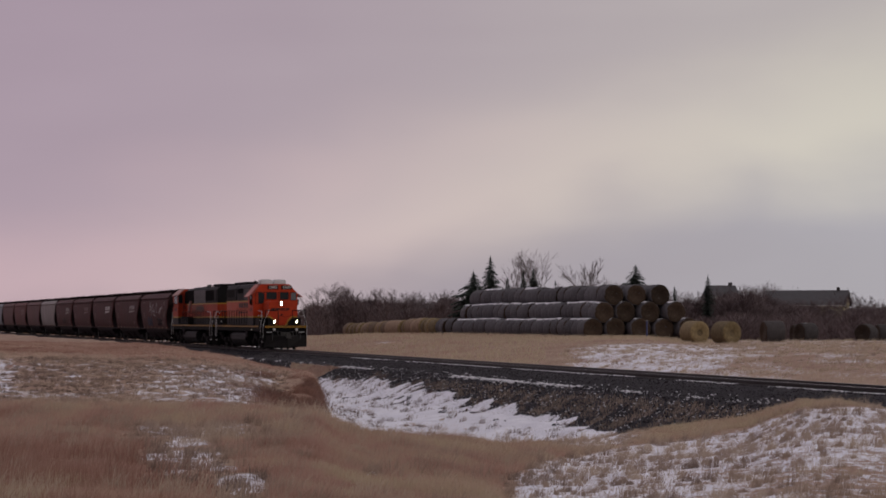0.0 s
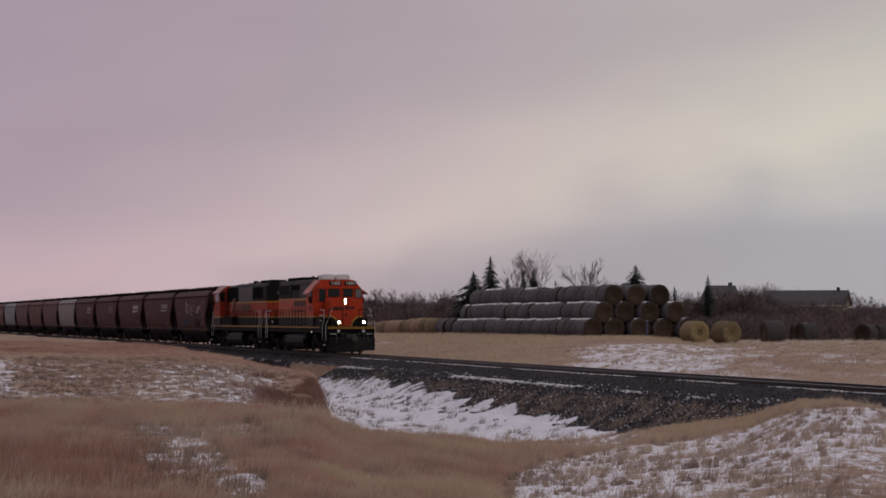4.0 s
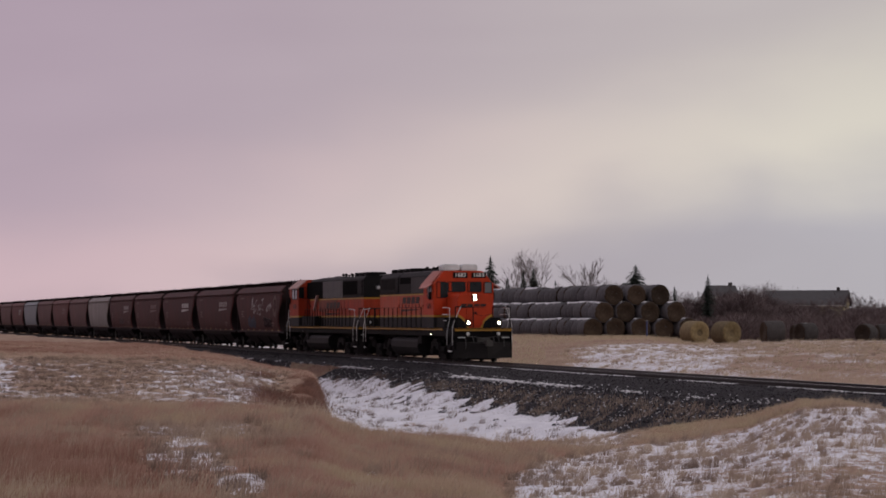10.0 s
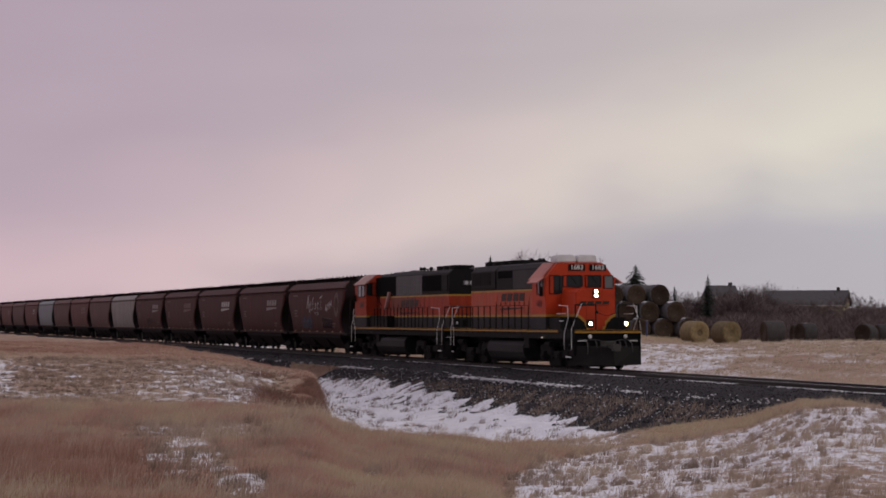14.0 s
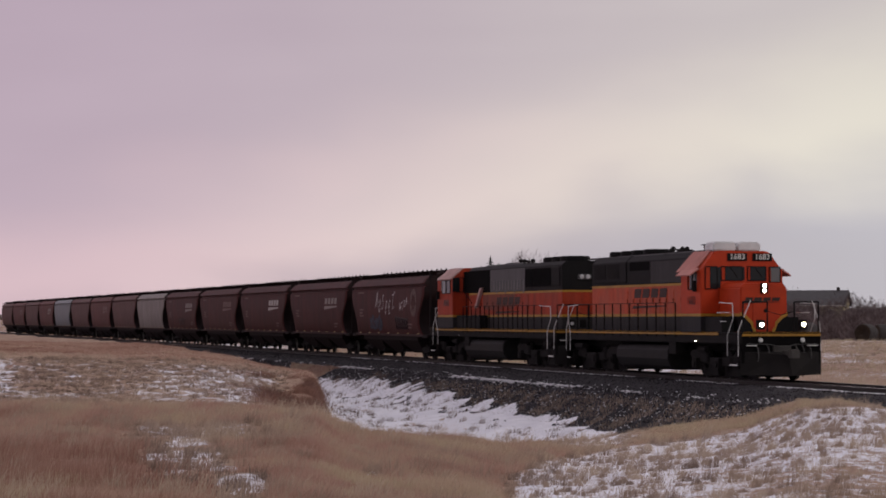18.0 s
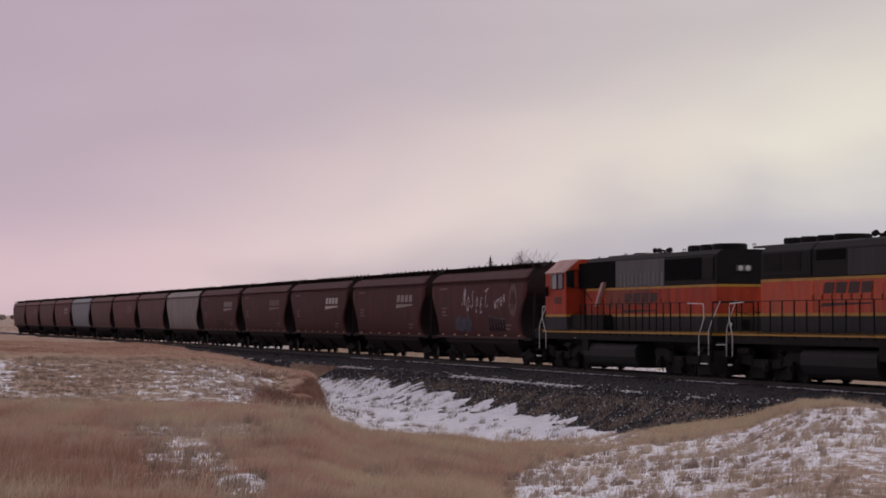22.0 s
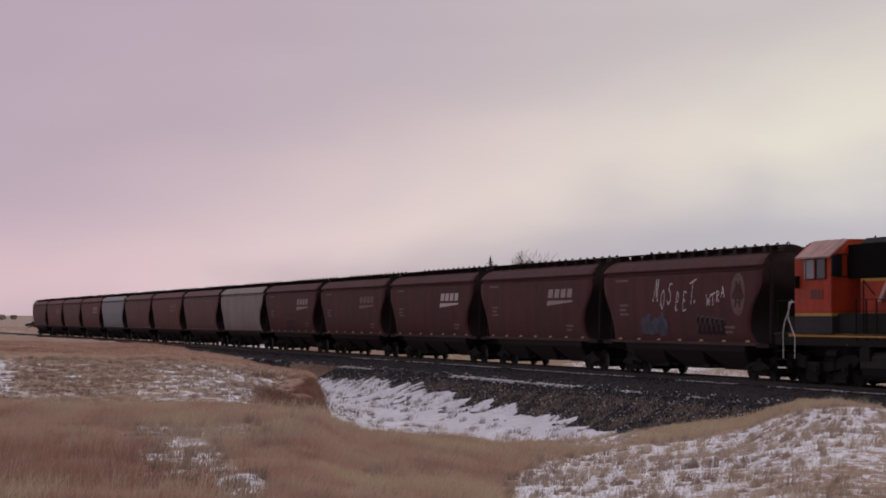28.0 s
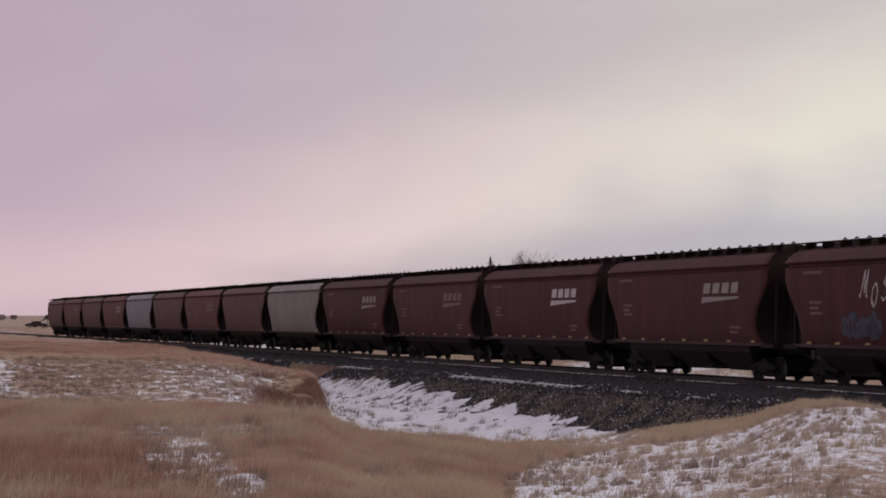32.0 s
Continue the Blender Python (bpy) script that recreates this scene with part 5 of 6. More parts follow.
            for bx0, bx1, bz0, bz1 in ((5.62, 5.75, 2.98, 3.32), (5.95, 6.08, 2.98, 3.32), (5.62, 6.08, 3.1, 3.16), (5.62, 5.75, 2.42, 2.76), (5.95, 6.08, 2.42, 2.76), (5.62, 6.08, 2.56, 2.62)):
                part("emblem_bar", hug(Mesh().box(bx0, bx1, -1.590, -1.578, bz0, bz1)), HOPPERS["oxide"], disc)
        if i == 4:
            tag = Mesh()
            for k in range(4):
                x = -1.0 + k * 0.8
                tag.pipe([(x, -1.588, 1.5), (x + 0.1, -1.588, 2.0), (x + 0.5, -1.588, 2.05), (x + 0.6, -1.588, 1.55)], 0.03, 4)
            part("sprayed_tag", hug(tag), SPRAY_GREY, car, "pale sprayed tag")
    return train


TRAIN = build_train()
# bodies ride a little above their wheels' usual height
for ob, back, turn in TRAIN:
    for child in ob.children:
        if not child.name.startswith("truck"):
            child.location.z += DROP


# ---- the far side: bales, trees, houses ----
BALE_TAN = mat("straw_bale", (0.19, 0.145, 0.085), 0.95, var=0.4, scale=4, fine=30, bump=0.5, random=0.4, stretch=(3, 1, 1))
BALE_CORE = mat("shaded_bale_core", (0.14, 0.103, 0.058), 0.95, var=0.4, scale=6, bump=0.5)
BALE_TAN_END = mat("straw_bale_end", (0.235, 0.175, 0.092), 0.95, var=0.4, scale=5, bump=0.5, random=0.4)
BALE_GREY = mat("weathered_bale_wrap", (0.094, 0.089, 0.098), 0.9, var=0.4, scale=3, fine=25, bump=0.5, random=0.3, stretch=(3, 1, 1))
BALE_DARK = mat("dark_bale_wrap", (0.052, 0.046, 0.046), 0.9, var=0.4, scale=3, fine=25, bump=0.5, random=0.3, stretch=(3, 1, 1))
BALE_GREY_END = mat("weathered_bale_end", (0.044, 0.029, 0.020), 0.95, var=0.45, scale=5, bump=0.5, random=0.6)


def bale_mesh(r=0.86, w=1.52, n=22, seed=0):
    """A round bale on its side, its axis along x, its lowest point at z = 0; sides first, ends after."""
    rnd = random.Random(seed)
    prof = [(0.0, -w / 2 + 0.03), (r * 0.3, -w / 2 + 0.05), (r * 0.33, -w / 2 + 0.02), (r * 0.62, -w / 2 + 0.03), (r * 0.65, -w / 2), (r - 0.06, -w / 2 - 0.01),
            (r - 0.01, -w / 2 + 0.05), (r + 0.01, -w / 4), (r - 0.012, 0), (r + 0.01, w / 4), (r - 0.01, w / 2 - 0.05),
            (r - 0.06, w / 2 + 0.01), (r * 0.65, w / 2), (r * 0.62, w / 2 - 0.03), (r * 0.33, w / 2 - 0.02), (r * 0.3, w / 2 - 0.05), (0.0, w / 2 - 0.03)]
    m = Mesh().lathe(prof, n, "x", (0, 0, 0))
    out = []
    for x, y, z in m.v:
        k = 1 + rnd.uniform(-0.012, 0.012)
        out.append((x * k, y * k, max(z * k, -r * 0.95) * (0.97 if z < 0 else 1) + r * 0.93))
    m.v = out
    return m


def bale_data(side, end, seed):
    me = bale_mesh(seed=seed).data("round_bale", smooth=True)
    me.materials.append(side)
    me.materials.append(end)
    me.materials.append(BALE_CORE)
    for p in me.polygons:
        hub = math.hypot(p.center.y, p.center.z - 0.8) < 0.22
        p.material_index = (2 if hub and end is not BALE_GREY_END else 1) if abs(p.normal.x) > 0.6 else 0
    return me


BALE_PINK = mat("faded_straw_bale", (0.22, 0.155, 0.108), 0.95, var=0.4, scale=4, fine=30, bump=0.5, random=0.7, stretch=(3, 1, 1))
FADED_BALES = [bale_data(BALE_PINK, BALE_TAN_END, k + 9) for k in range(3)]
DARK_BALES = [bale_data(BALE_DARK, BALE_GREY_END, k + 14) for k in range(3)]
GREY_BALES = [bale_data(BALE_GREY, BALE_GREY_END, k) for k in range(3)]
TAN_BALES = [bale_data(BALE_TAN, BALE_TAN_END, k + 5) for k in range(3)]


def snow_cap(parent, rnd, x0=-0.7, x1=0.7, r=0.86):
    """A ragged strip of snow on a bale's crown."""
    m = Mesh()
    n, vs = 9, []
    for i in range(n):
        x = x0 + (x1 - x0) * i / (n - 1)
        a0, a1 = rnd.uniform(-0.1, 0.15), rnd.uniform(0.35, 0.65)
        for a, h in ((a0, 0.0), ((a0 + a1) / 2, 0.035), (a1, 0.0)):
            vs.append((x, (r + h) * math.sin(a), (r + h + 0.012) * math.cos(a) + r * 0.93))
    m.add(vs, [(i * 3 + k, i * 3 + k + 1, i * 3 + k + 4, i * 3 + k + 3) for i in range(n - 1) for k in range(2)])
    return part("snow_cap", m.data("snow_cap", smooth=True), SNOW, parent, "thin strip of snow")


def build_bales():
    rnd = random.Random(21)
    # the long stack runs away from the line; its near end shows the round ends
    a = Vector((11.7, 183.0))
    way = Vector((-0.313, 0.9497))
    right = Vector((0.9497, 0.313))
    turn = math.degrees(math.atan2(way.y, way.x))
    step, pitch = 1.50, 1.80
    for level, cols in ((0, 5), (1, 4), (2, 3)):
        for c in range(cols):
            for k in range(22):
                side = (c + level * 0.5) * pitch
                dz = level * 1.33 - 0.22 + float(ground_z(11.7 - 0.313 * k * step, 184.0 + 0.95 * k * step))
                p = a + way * (k * step - side * 0.33 + rnd.uniform(-0.05, 0.05) + 0.4 * level + (rnd.uniform(-0.25, 0.35) if k == 0 else 0)) + right * (side + rnd.uniform(-0.07, 0.07))
                m = pose(p.x, p.y, dz + rnd.uniform(-0.04, 0.04), 0, 0, turn + rnd.uniform(-2.5, 2.5))
                ob = solid("round_bale", GREY_BALES[rnd.randrange(3)], BALE_GREY, "weathered grey round bale stacked in a long pyramid", "bale", "bales of the long stack")
                ob.matrix_basis = m
                if (c == 0 and rnd.random() < (0.85 if level < 2 else 0.25)) or (k == 0 and level < 2):
                    snow_cap(ob, rnd)
    # a single row goes on beyond it
    for k in range(23):
        d = 33.7 + k * 1.58
        p = a + way * d
        m = pose(p.x + rnd.uniform(-0.12, 0.12), p.y, float(ground_z(p.x, p.y)) - 0.05 - rnd.uniform(0, 0.15), 0, 0, turn + rnd.uniform(-14, 14))
        ob = solid("round_bale", (TAN_BALES if 2 < k < 6 else FADED_BALES if k > 5 or rnd.random() < 0.3 else GREY_BALES)[rnd.randrange(3)], BALE_TAN, "tan round straw bale in a long single row", "bale", "bales of the single row")
        ob.matrix_basis = m
    # loose bales on the field
    for x, y, yaw, tan, cap in ((18.55, 170.0, 118, True, 0), (20.5, 167.0, 122, True, 0), (24.9, 174.0, 12, False, 0), (32.0, 203.0, 28, False, 1),
                                (39.3, 214.0, 52, False, 0), (41.6, 217.0, 8, False, 0), (44.5, 219.0, 20, False, 0),
                                (33.5, 216.0, 15, False, 0), (18.9, 188.0, 100, False, 1), (22.2, 205.0, 20, False, 0)):
        ob = solid("round_bale", (TAN_BALES if tan else DARK_BALES)[rnd.randrange(3)], BALE_TAN,
                   "straw-yellow round bale standing loose on the field" if tan else "dark weathered round bale loose on the field", "bale", "loose bales")
        ob.matrix_basis = pose(x, y, float(ground_z(x, y)) - 0.06, 0, 0, yaw)
        if cap:
            snow_cap(ob, rnd, -0.3, 0.3)


build_bales()

# bark and twigs are lightened: the distance haze is in their colour
BARK = mat("bare_bark", (0.13, 0.105, 0.102), 0.9, var=0.3)
TWIG = mat("bare_twigs", (0.138, 0.104, 0.107), 0.9, var=0.3, scale=0.3, island=0.8, bump=0)
NEEDLE = mat("spruce_needles", (0.022, 0.030, 0.024), 0.85, var=0.3, island=0.8, bump=0)


def spruce(x, y, height, spread, seed):
    rnd = random.Random(seed)
    z = float(ground_z(x, y))
    T = thing("spruce_tree", "dark green spruce standing among bare trees", "tree", pose(x, y, z - 0.05), "spruces of the shelter belt")
    part("trunk", Mesh().rod((0, 0, 0), (0.05, 0.03, height * 0.97), 0.03 * height ** 0.5 + 0.06, 0.015, 7), BARK, T)
    m = Mesh()
    n = int(height * 34)
    for i in range(n):
        k = (i + rnd.random()) / n
        h = height * (0.10 + 0.89 * k)
        reach = min(spread * 1.5, 0.10 + spread * 0.36 * (height - h)) * rnd.uniform(0.4, 1.25) + 0.05
        a = i * 2.4 + rnd.uniform(-0.4, 0.4)
        c, s = math.cos(a), math.sin(a)
        droop = reach * rnd.uniform(0.15, 0.45)
        up = reach * 0.12
        for j in range(6):
            f0, f1 = j / 6.0, (j + 1.25) / 6.0
            w = reach * 0.30 * (1 - 0.6 * f0) * rnd.uniform(0.6, 1.2) + 0.05
            za, zb = h + up * f0 - droop * f0 * f0, h + up * f1 - droop * f1 * f1
            r0, r1 = reach * f0, reach * f1
            for sg in (-1, 1):
                m.add([(c * r0, s * r0, za), (c * r1, s * r1, zb), (c * (r0 + r1) / 2 - s * w * sg, s * (r0 + r1) / 2 + c * w * sg, (za + zb) / 2 - w * rnd.uniform(0.2, 0.7))], [(0, 1, 2)])
    for i in range(10):
        a = rnd.uniform(0, 6.28)
        m.add([(0, 0, height * 1.02), (0.1 * math.cos(a), 0.1 * math.sin(a), height * 0.93), (0.1 * math.cos(a + 1), 0.1 * math.sin(a + 1), height * 0.92)], [(0, 1, 2)])
    part("crown", m, NEEDLE, T)
    return T


def bare_branches(height, spread, seed, levels=4, trunk_r=0.2):
    rnd = random.Random(seed)
    trunk, twigs = Mesh(), Mesh()

    def grow(p, d, length, r, lv):
        q = p + d * length
        (trunk if lv >= levels - 1 else twigs).rod(p, q, r, r * 0.62, 5 if lv >= levels - 1 else 3, caps=False)
        if lv == 0:
            return
        for _ in range(rnd.choice((3, 3, 4)) if lv < levels else 4):
            f = rnd.uniform(0.45, 1.0)
            turn = Vector((rnd.gauss(0, 1), rnd.gauss(0, 1), rnd.gauss(0.25, 0.5))).normalized()
            nd = (d * 0.9 + turn * rnd.uniform(0.45, 0.95) * spread).normalized()
            grow(p + d * length * f, nd, length * rnd.uniform(0.5, 0.78), max(r * 0.52, 0.011), lv - 1)
    grow(Vector((0, 0, 0)), Vector((rnd.uniform(-0.08, 0.08), 0, 1)).normalized(), height * 0.40, trunk_r, levels)
    return trunk, twigs


def bare_tree(x, y, height, spread, seed, levels=4):
    z = float(ground_z(x, y))
    T = thing("bare_tree", "leafless deciduous tree with fine grey twigs", "tree", pose(x, y, z - 0.05), "bare trees of the shelter belt")
    tr, tw = bare_branches(height, spread, seed, levels, 0.012 * height)
    top = max(v[2] for v in tw.v)
    k = height / top
    for m in (tr, tw):
        m.v = [(a * k, b * k, c * k) for a, b, c in m.v]
    part("trunk", tr, BARK, T)
    part("crown", tw, TWIG, T)
    return T


def brush(name, clumps, label, seed, per=130, width=0.045):
    """A belt of bare brush: every bush a dome of thin twigs that point up and out, joined."""
    rs = np.random.RandomState(seed)
    V, F, o = [], [], 0
    for x, y, h, r in clumps:
        z = float(ground_z(np.array([x]), np.array([y]))[0])
        n = int(per * (0.5 + 0.15 * h))
        a = rs.rand(n) * 6.283
        q = rs.rand(n) ** 0.5
        up = rs.rand(n) ** 0.8
        rad = r * q * np.sqrt(np.clip(1 - (up * 0.97) ** 2.2, 0.02, 1)) * (0.45 + 0.75 * np.minimum(up * 2.2, 1))
        p0 = np.stack([x + rad * np.cos(a), y + rad * np.sin(a), z + up * h * 0.86], 1)
        d = np.stack([np.cos(a) * (0.25 + 0.7 * q) + rs.randn(n) * 0.3, np.sin(a) * (0.25 + 0.7 * q) + rs.randn(n) * 0.3, 0.75 + 0.4 * rs.rand(n)], 1)
        d /= np.linalg.norm(d, axis=1)[:, None]
        ln = (0.35 + 0.16 * h * rs.rand(n) + 0.25 * rs.rand(n))[:, None]
        p1 = p0 + d * ln
        side = np.stack([rs.randn(n), rs.randn(n) * 0.5, rs.randn(n) * 0.2], 1)
        side /= np.linalg.norm(side, axis=1)[:, None]
        w = width * (0.5 + rs.rand(n))[:, None]
        V.append(np.stack([p0 - side * w, p0 + side * w, p1], 1).reshape(-1, 3))
        F.append(np.arange(n * 3).reshape(-1, 3) + o)
        o += n * 3
    me = array_mesh(name, np.concatenate(V), np.concatenate(F))
    return solid(name, me, TWIG, label, "brush", kind="stuff")


def spot(bearing, dist):
    """Sideways place of a bearing, counted in steps across the lens's field, at a distance."""
    return (bearing - 784) / 4076.6 * dist


def build_trees():
    rnd = random.Random(4)
    for i, (bearing, d, h, sp) in enumerate(((838, 330, 9.1, 2.5), (868, 335, 11.4, 1.25), (898, 330, 8.1, 1.2), (926, 332, 9.3, 1.0), (944, 328, 9.4, 1.35), (983, 335, 7.8, 0.6),
                                        (1009, 330, 7.0, 0.7), (1125, 320, 9.6, 2.4), (1164, 325, 7.0, 0.8), (1194, 320, 6.6, 0.9), (1253, 345, 8.9, 0.95), (1116, 330, 7.6, 1.2))):
        spruce(spot(bearing, d), d, h + 1.2, sp * 0.8, 40 + i)
    for i, (bearing, d, h, sp, lv) in enumerate(((918, 345, 12.6, 0.62, 5), (965, 350, 12.8, 0.62, 5), (1042, 340, 11.2, 0.42, 5), (1075, 345, 8.4, 0.55, 5), (1022, 342, 7.6, 0.55, 5),
                                            (582, 400, 8.3, 0.9, 5), (612, 405, 8.6, 0.85, 5), (648, 400, 7.4, 0.9, 4), (690, 402, 7.6, 0.9, 5), (668, 398, 6.9, 0.9, 4), (720, 400, 6.4, 0.9, 4), (740, 405, 7.0, 0.9, 4),
                                            (560, 398, 6.8, 0.9, 4), (800, 390, 7.0, 0.9, 4), (820, 395, 6.8, 0.9, 4), (1335, 380, 8.7, 0.95, 5), (1320, 375, 7.8, 0.9, 4), (1395, 430, 9.6, 0.75, 5), (1408, 430, 9.2, 0.7, 4), (1355, 380, 7.6, 0.9, 4),
                                            (1502, 370, 7.9, 0.85, 5), (1522, 372, 6.9, 0.9, 5), (1560, 375, 6.2, 0.9, 4), (1225, 370, 6.2, 0.9, 4), (1210, 372, 6.4, 0.9, 4), (1545, 378, 5.4, 0.9, 4))):
        bare_tree(spot(bearing, d), d, h + (1.6 if i < 12 else 0.8), sp, 80 + i, lv)
    clumps = []
    for i in range(380):
        bearing = rnd.uniform(535, 1660)
        d = rnd.uniform(345, 410)
        top = np.interp(bearing, [535, 570, 640, 700, 760, 790, 830, 900, 1000, 1080, 1180, 1240, 1300, 1340, 1400, 1480, 1520, 1568, 1660],
                        [546, 532, 526, 528, 538, 529, 526, 522, 519, 516, 528, 526, 523, 519, 538, 541, 545, 543, 541])
        h = (564.8 - top + rnd.uniform(-20, 4)) / 4076.6 * d + 2.03 - float(ground_z(spot(bearing, d), d))
        clumps.append((spot(bearing, d), d, max(h, 1.5), rnd.uniform(1.3, 2.6)))
    for bearing, top, r in ((1012, 511, 1.7), (1030, 506, 1.8), (1052, 500, 2.2), (1070, 499, 2.2), (1088, 503, 2.0), (1100, 508, 1.6), (1318, 514, 2.0), (1336, 511, 2.2)):
        d = 348.0
        clumps.append((spot(bearing, d), d, (564.8 - top) / 4076.6 * d + 2.03 - float(ground_z(spot(bearing, d), d)), r))
    # a loose row of small bare trees rises out of the brush
    kinds = [bare_tree(spot(560 + 60 * k, 415), 415, 7.0, 0.85 + 0.05 * (k % 3), 120 + k, 5) for k in range(7)]
    for i in range(170):
        bearing = rnd.uniform(540, 1640)
        d = rnd.uniform(350, 415)
        top = np.interp(bearing, [535, 570, 640, 700, 760, 790, 830, 900, 1000, 1080, 1180, 1240, 1300, 1340, 1400, 1480, 1520, 1568, 1660],
                        [538, 506, 506, 510, 527, 518, 515, 512, 508, 505, 520, 515, 512, 506, 532, 534, 532, 536, 538])
        g = float(ground_z(spot(bearing, d), d))
        h = (564.8 - top + rnd.uniform(-10, 12)) / 4076.6 * d + 2.03 - g
        t = copy_thing(kinds[i % 7], pose(spot(bearing, d), d, g - 0.05, 0, 0, rnd.uniform(0, 360)))
        t.scale = (h / 7.0,) * 3
    brush("brush_belt", clumps, "dense belt of bare brown brush behind the bales", 3, 420, 0.05)
    # lower brush before it, to the ground
    low = []
    for i in range(320):
        bearing = rnd.uniform(1190, 1660) if rnd.random() < 0.7 else rnd.uniform(535, 840)
        d = rnd.uniform(265, 345) if bearing > 1000 else rnd.uniform(385, 400)
        low.append((spot(bearing, d), d, rnd.uniform(1.6, 4.0), rnd.uniform(0.8, 1.8)))
    brush("low_brush", low, "low bare brush at the field's edge", 6, 300, 0.045)
    far = [(spot(bearing, d), d, h, r) for bearing, d, h, r in ((2, 900, 2.3, 2.0), (24, 910, 2.0, 1.4), (84, 920, 2.0, 1.2), (-12, 900, 2.4, 2.4))]
    brush("distant_brush", far, "distant brush on the horizon", 8, 220, 0.16)


build_trees()

HOUSE_WALL = mat("pale_house_siding", (0.42, 0.36, 0.22), 0.8, stretch=(1, 1, 8))
GREY_WALL = mat("grey_siding", (0.07, 0.062, 0.062), 0.8, stretch=(1, 1, 8))
SHINGLE = mat("grey_shingles", (0.075, 0.072, 0.078), 0.85, var=0.25, fine=12)
TRIM = mat("white_trim", (0.62, 0.60, 0.54), 0.7)


def house(name, label, bearing, d, length, depth, eave, ridge, yaw, wall, windows=3):
    x = spot(bearing, d)
    z = float(ground_z(x, d))
    H = thing(name, label, "house", pose(x, d, z - 0.05, 0, 0, yaw))
    l, w = length / 2, depth / 2
    walls = Mesh().box(-l, l, -w, w, 0, eave)
    for s in (-1, 1):
        walls.prism([(-w, eave), (w, eave), (0, ridge - 0.08)], s * l - 0.1, s * l + 0.1)
    body = part("wall", walls, wall, H)
    rf = Mesh()
    for s in (-1, 1):
        rf.prism([(s * (w + 0.5), eave - 0.2), (0, ridge), (0, ridge + 0.2), (s * (w + 0.5), eave)], -l - 0.5, l + 0.5)
    roof = part("roof", rf, SHINGLE, H)
    part("chimney", Mesh().box(l * 0.8 - 0.25, l * 0.8 + 0.25, -0.3, 0.3, ridge - 0.5, ridge + 0.7), GREY_WALL, roof)
    part("eave_trim", Mesh().box(-l - 0.5, l + 0.5, -w - 0.55, -w - 0.5, eave - 0.22, eave), TRIM, H)
    for i in range(windows):
        wx = -l + length * (i + 0.5) / windows
        win = part("window", Mesh().box(wx - 0.55, wx + 0.55, -w - 0.04, -w, eave - 1.9, eave - 0.7), TRIM, body)
        part("pane", Mesh().box(wx - 0.45, wx + 0.45, -w - 0.05, -w - 0.04, eave - 1.8, eave - 0.8), GLASS, win)
    part("door", Mesh().box(-0.5, 0.5, -w - 0.05, -w, 0, 2.1), TRIM, body)
    return H


house("farm_house", "long low farmhouse with a grey roof and a cream gable", 1428, 400, 13.6, 8.0, 5.9, 8.3, -17, HOUSE_WALL)
house("small_house", "grey house with a dark roof behind brush", 1276, 395, 4.2, 5.0, 7.3, 9.1, 12, GREY_WALL, 2)
house("shed", "low dark shed among bare trees", 762, 396, 4.2, 4.0, 3.8, 5.6, 10, GREY_WALL, 1)


def parked_car():
    """A dark car on the field's track, far off."""
    d = 505.0
    x = spot(64, d)
    z = float(ground_z(x, d))
    C = thing("parked_car", "dark car parked far off on the open field", "car", pose(x, d, z, 0, 0, 186))
    prof = [(-2.3, 0.35), (-2.3, 0.85), (-2.1, 0.95), (-1.3, 1.0), (-0.75, 1.42), (0.75, 1.42), (1.25, 1.0), (2.15, 0.9), (2.3, 0.7), (2.3, 0.35)]
    paint = mat("dark_car_paint", (0.03, 0.018, 0.02), 0.3)
    body = part("body", Mesh().prism(prof, -0.85, 0.85, "y"), paint, C, bevel=0.06)
    for sd in (-1, 1):
        part("side_window", Mesh().prism([(-1.1, 1.02), (-0.68, 1.36), (0.68, 1.36), (1.05, 1.02)], sd * 0.852, sd * 0.858, "y"), GLASS, body)
        for wx in (-1.45, 1.4):
            w = part("wheel", Mesh().lathe([(0.0, sd * 0.88), (0.2, sd * 0.88), (0.33, sd * 0.86), (0.34, sd * 0.7), (0.0, sd * 0.66)], 16, "y", (wx, 0, 0.34)), GEAR, C)
            part("rim", Mesh().lathe([(0.0, sd * 0.885), (0.19, sd * 0.885), (0.17, sd * 0.89), (0.0, sd * 0.895)], 12, "y", (wx, 0, 0.34)), STEEL, w)
    d2 = 512.0
    x2 = spot(84, d2)
    z2 = float(ground_z(x2, d2))
    A = thing("grain_auger", "slender grain auger leaning up on its wheels", "farm machine", pose(x2, d2, z2))
    part("tube", Mesh().rod((-2.6, 0, 0.5), (3.4, 0, 4.6), 0.12, n=10), GEAR, A)
    part("axle_frame", Mesh().pipe([(-0.3, -0.7, 0.35), (0.4, 0, 2.5), (-0.3, 0.7, 0.35)], 0.05), GEAR, A)
    for sd in (-1, 1):
        part("wheel", Mesh().lathe([(0.0, sd * 0.62), (0.34, sd * 0.62), (0.36, sd * 0.7), (0.34, sd * 0.8), (0.0, sd * 0.8)], 14, "y", (-0.3, 0, 0.36)), GEAR, A)
    part("hopper", Mesh().prism([(-0.4, 0.0), (0.4, 0.0), (0.55, 0.6), (-0.55, 0.6)], -3.1, -2.4), GEAR, A)


parked_car()

post = thing("marker_post", "short blue marker post beside the stack", "post", pose(15.75, 178.0, float(ground_z(15.75, 178.0)) - 0.05))
part("stake", Mesh().rod((0, 0, 0), (0, 0, 1.3), 0.06, n=8), mat("blue_post_paint", (0.06, 0.07, 0.16), 0.6), post)
part("cap", Mesh().box(-0.09, 0.09, -0.09, 0.09, 1.3, 1.36), STEEL, post, bevel=0.01)


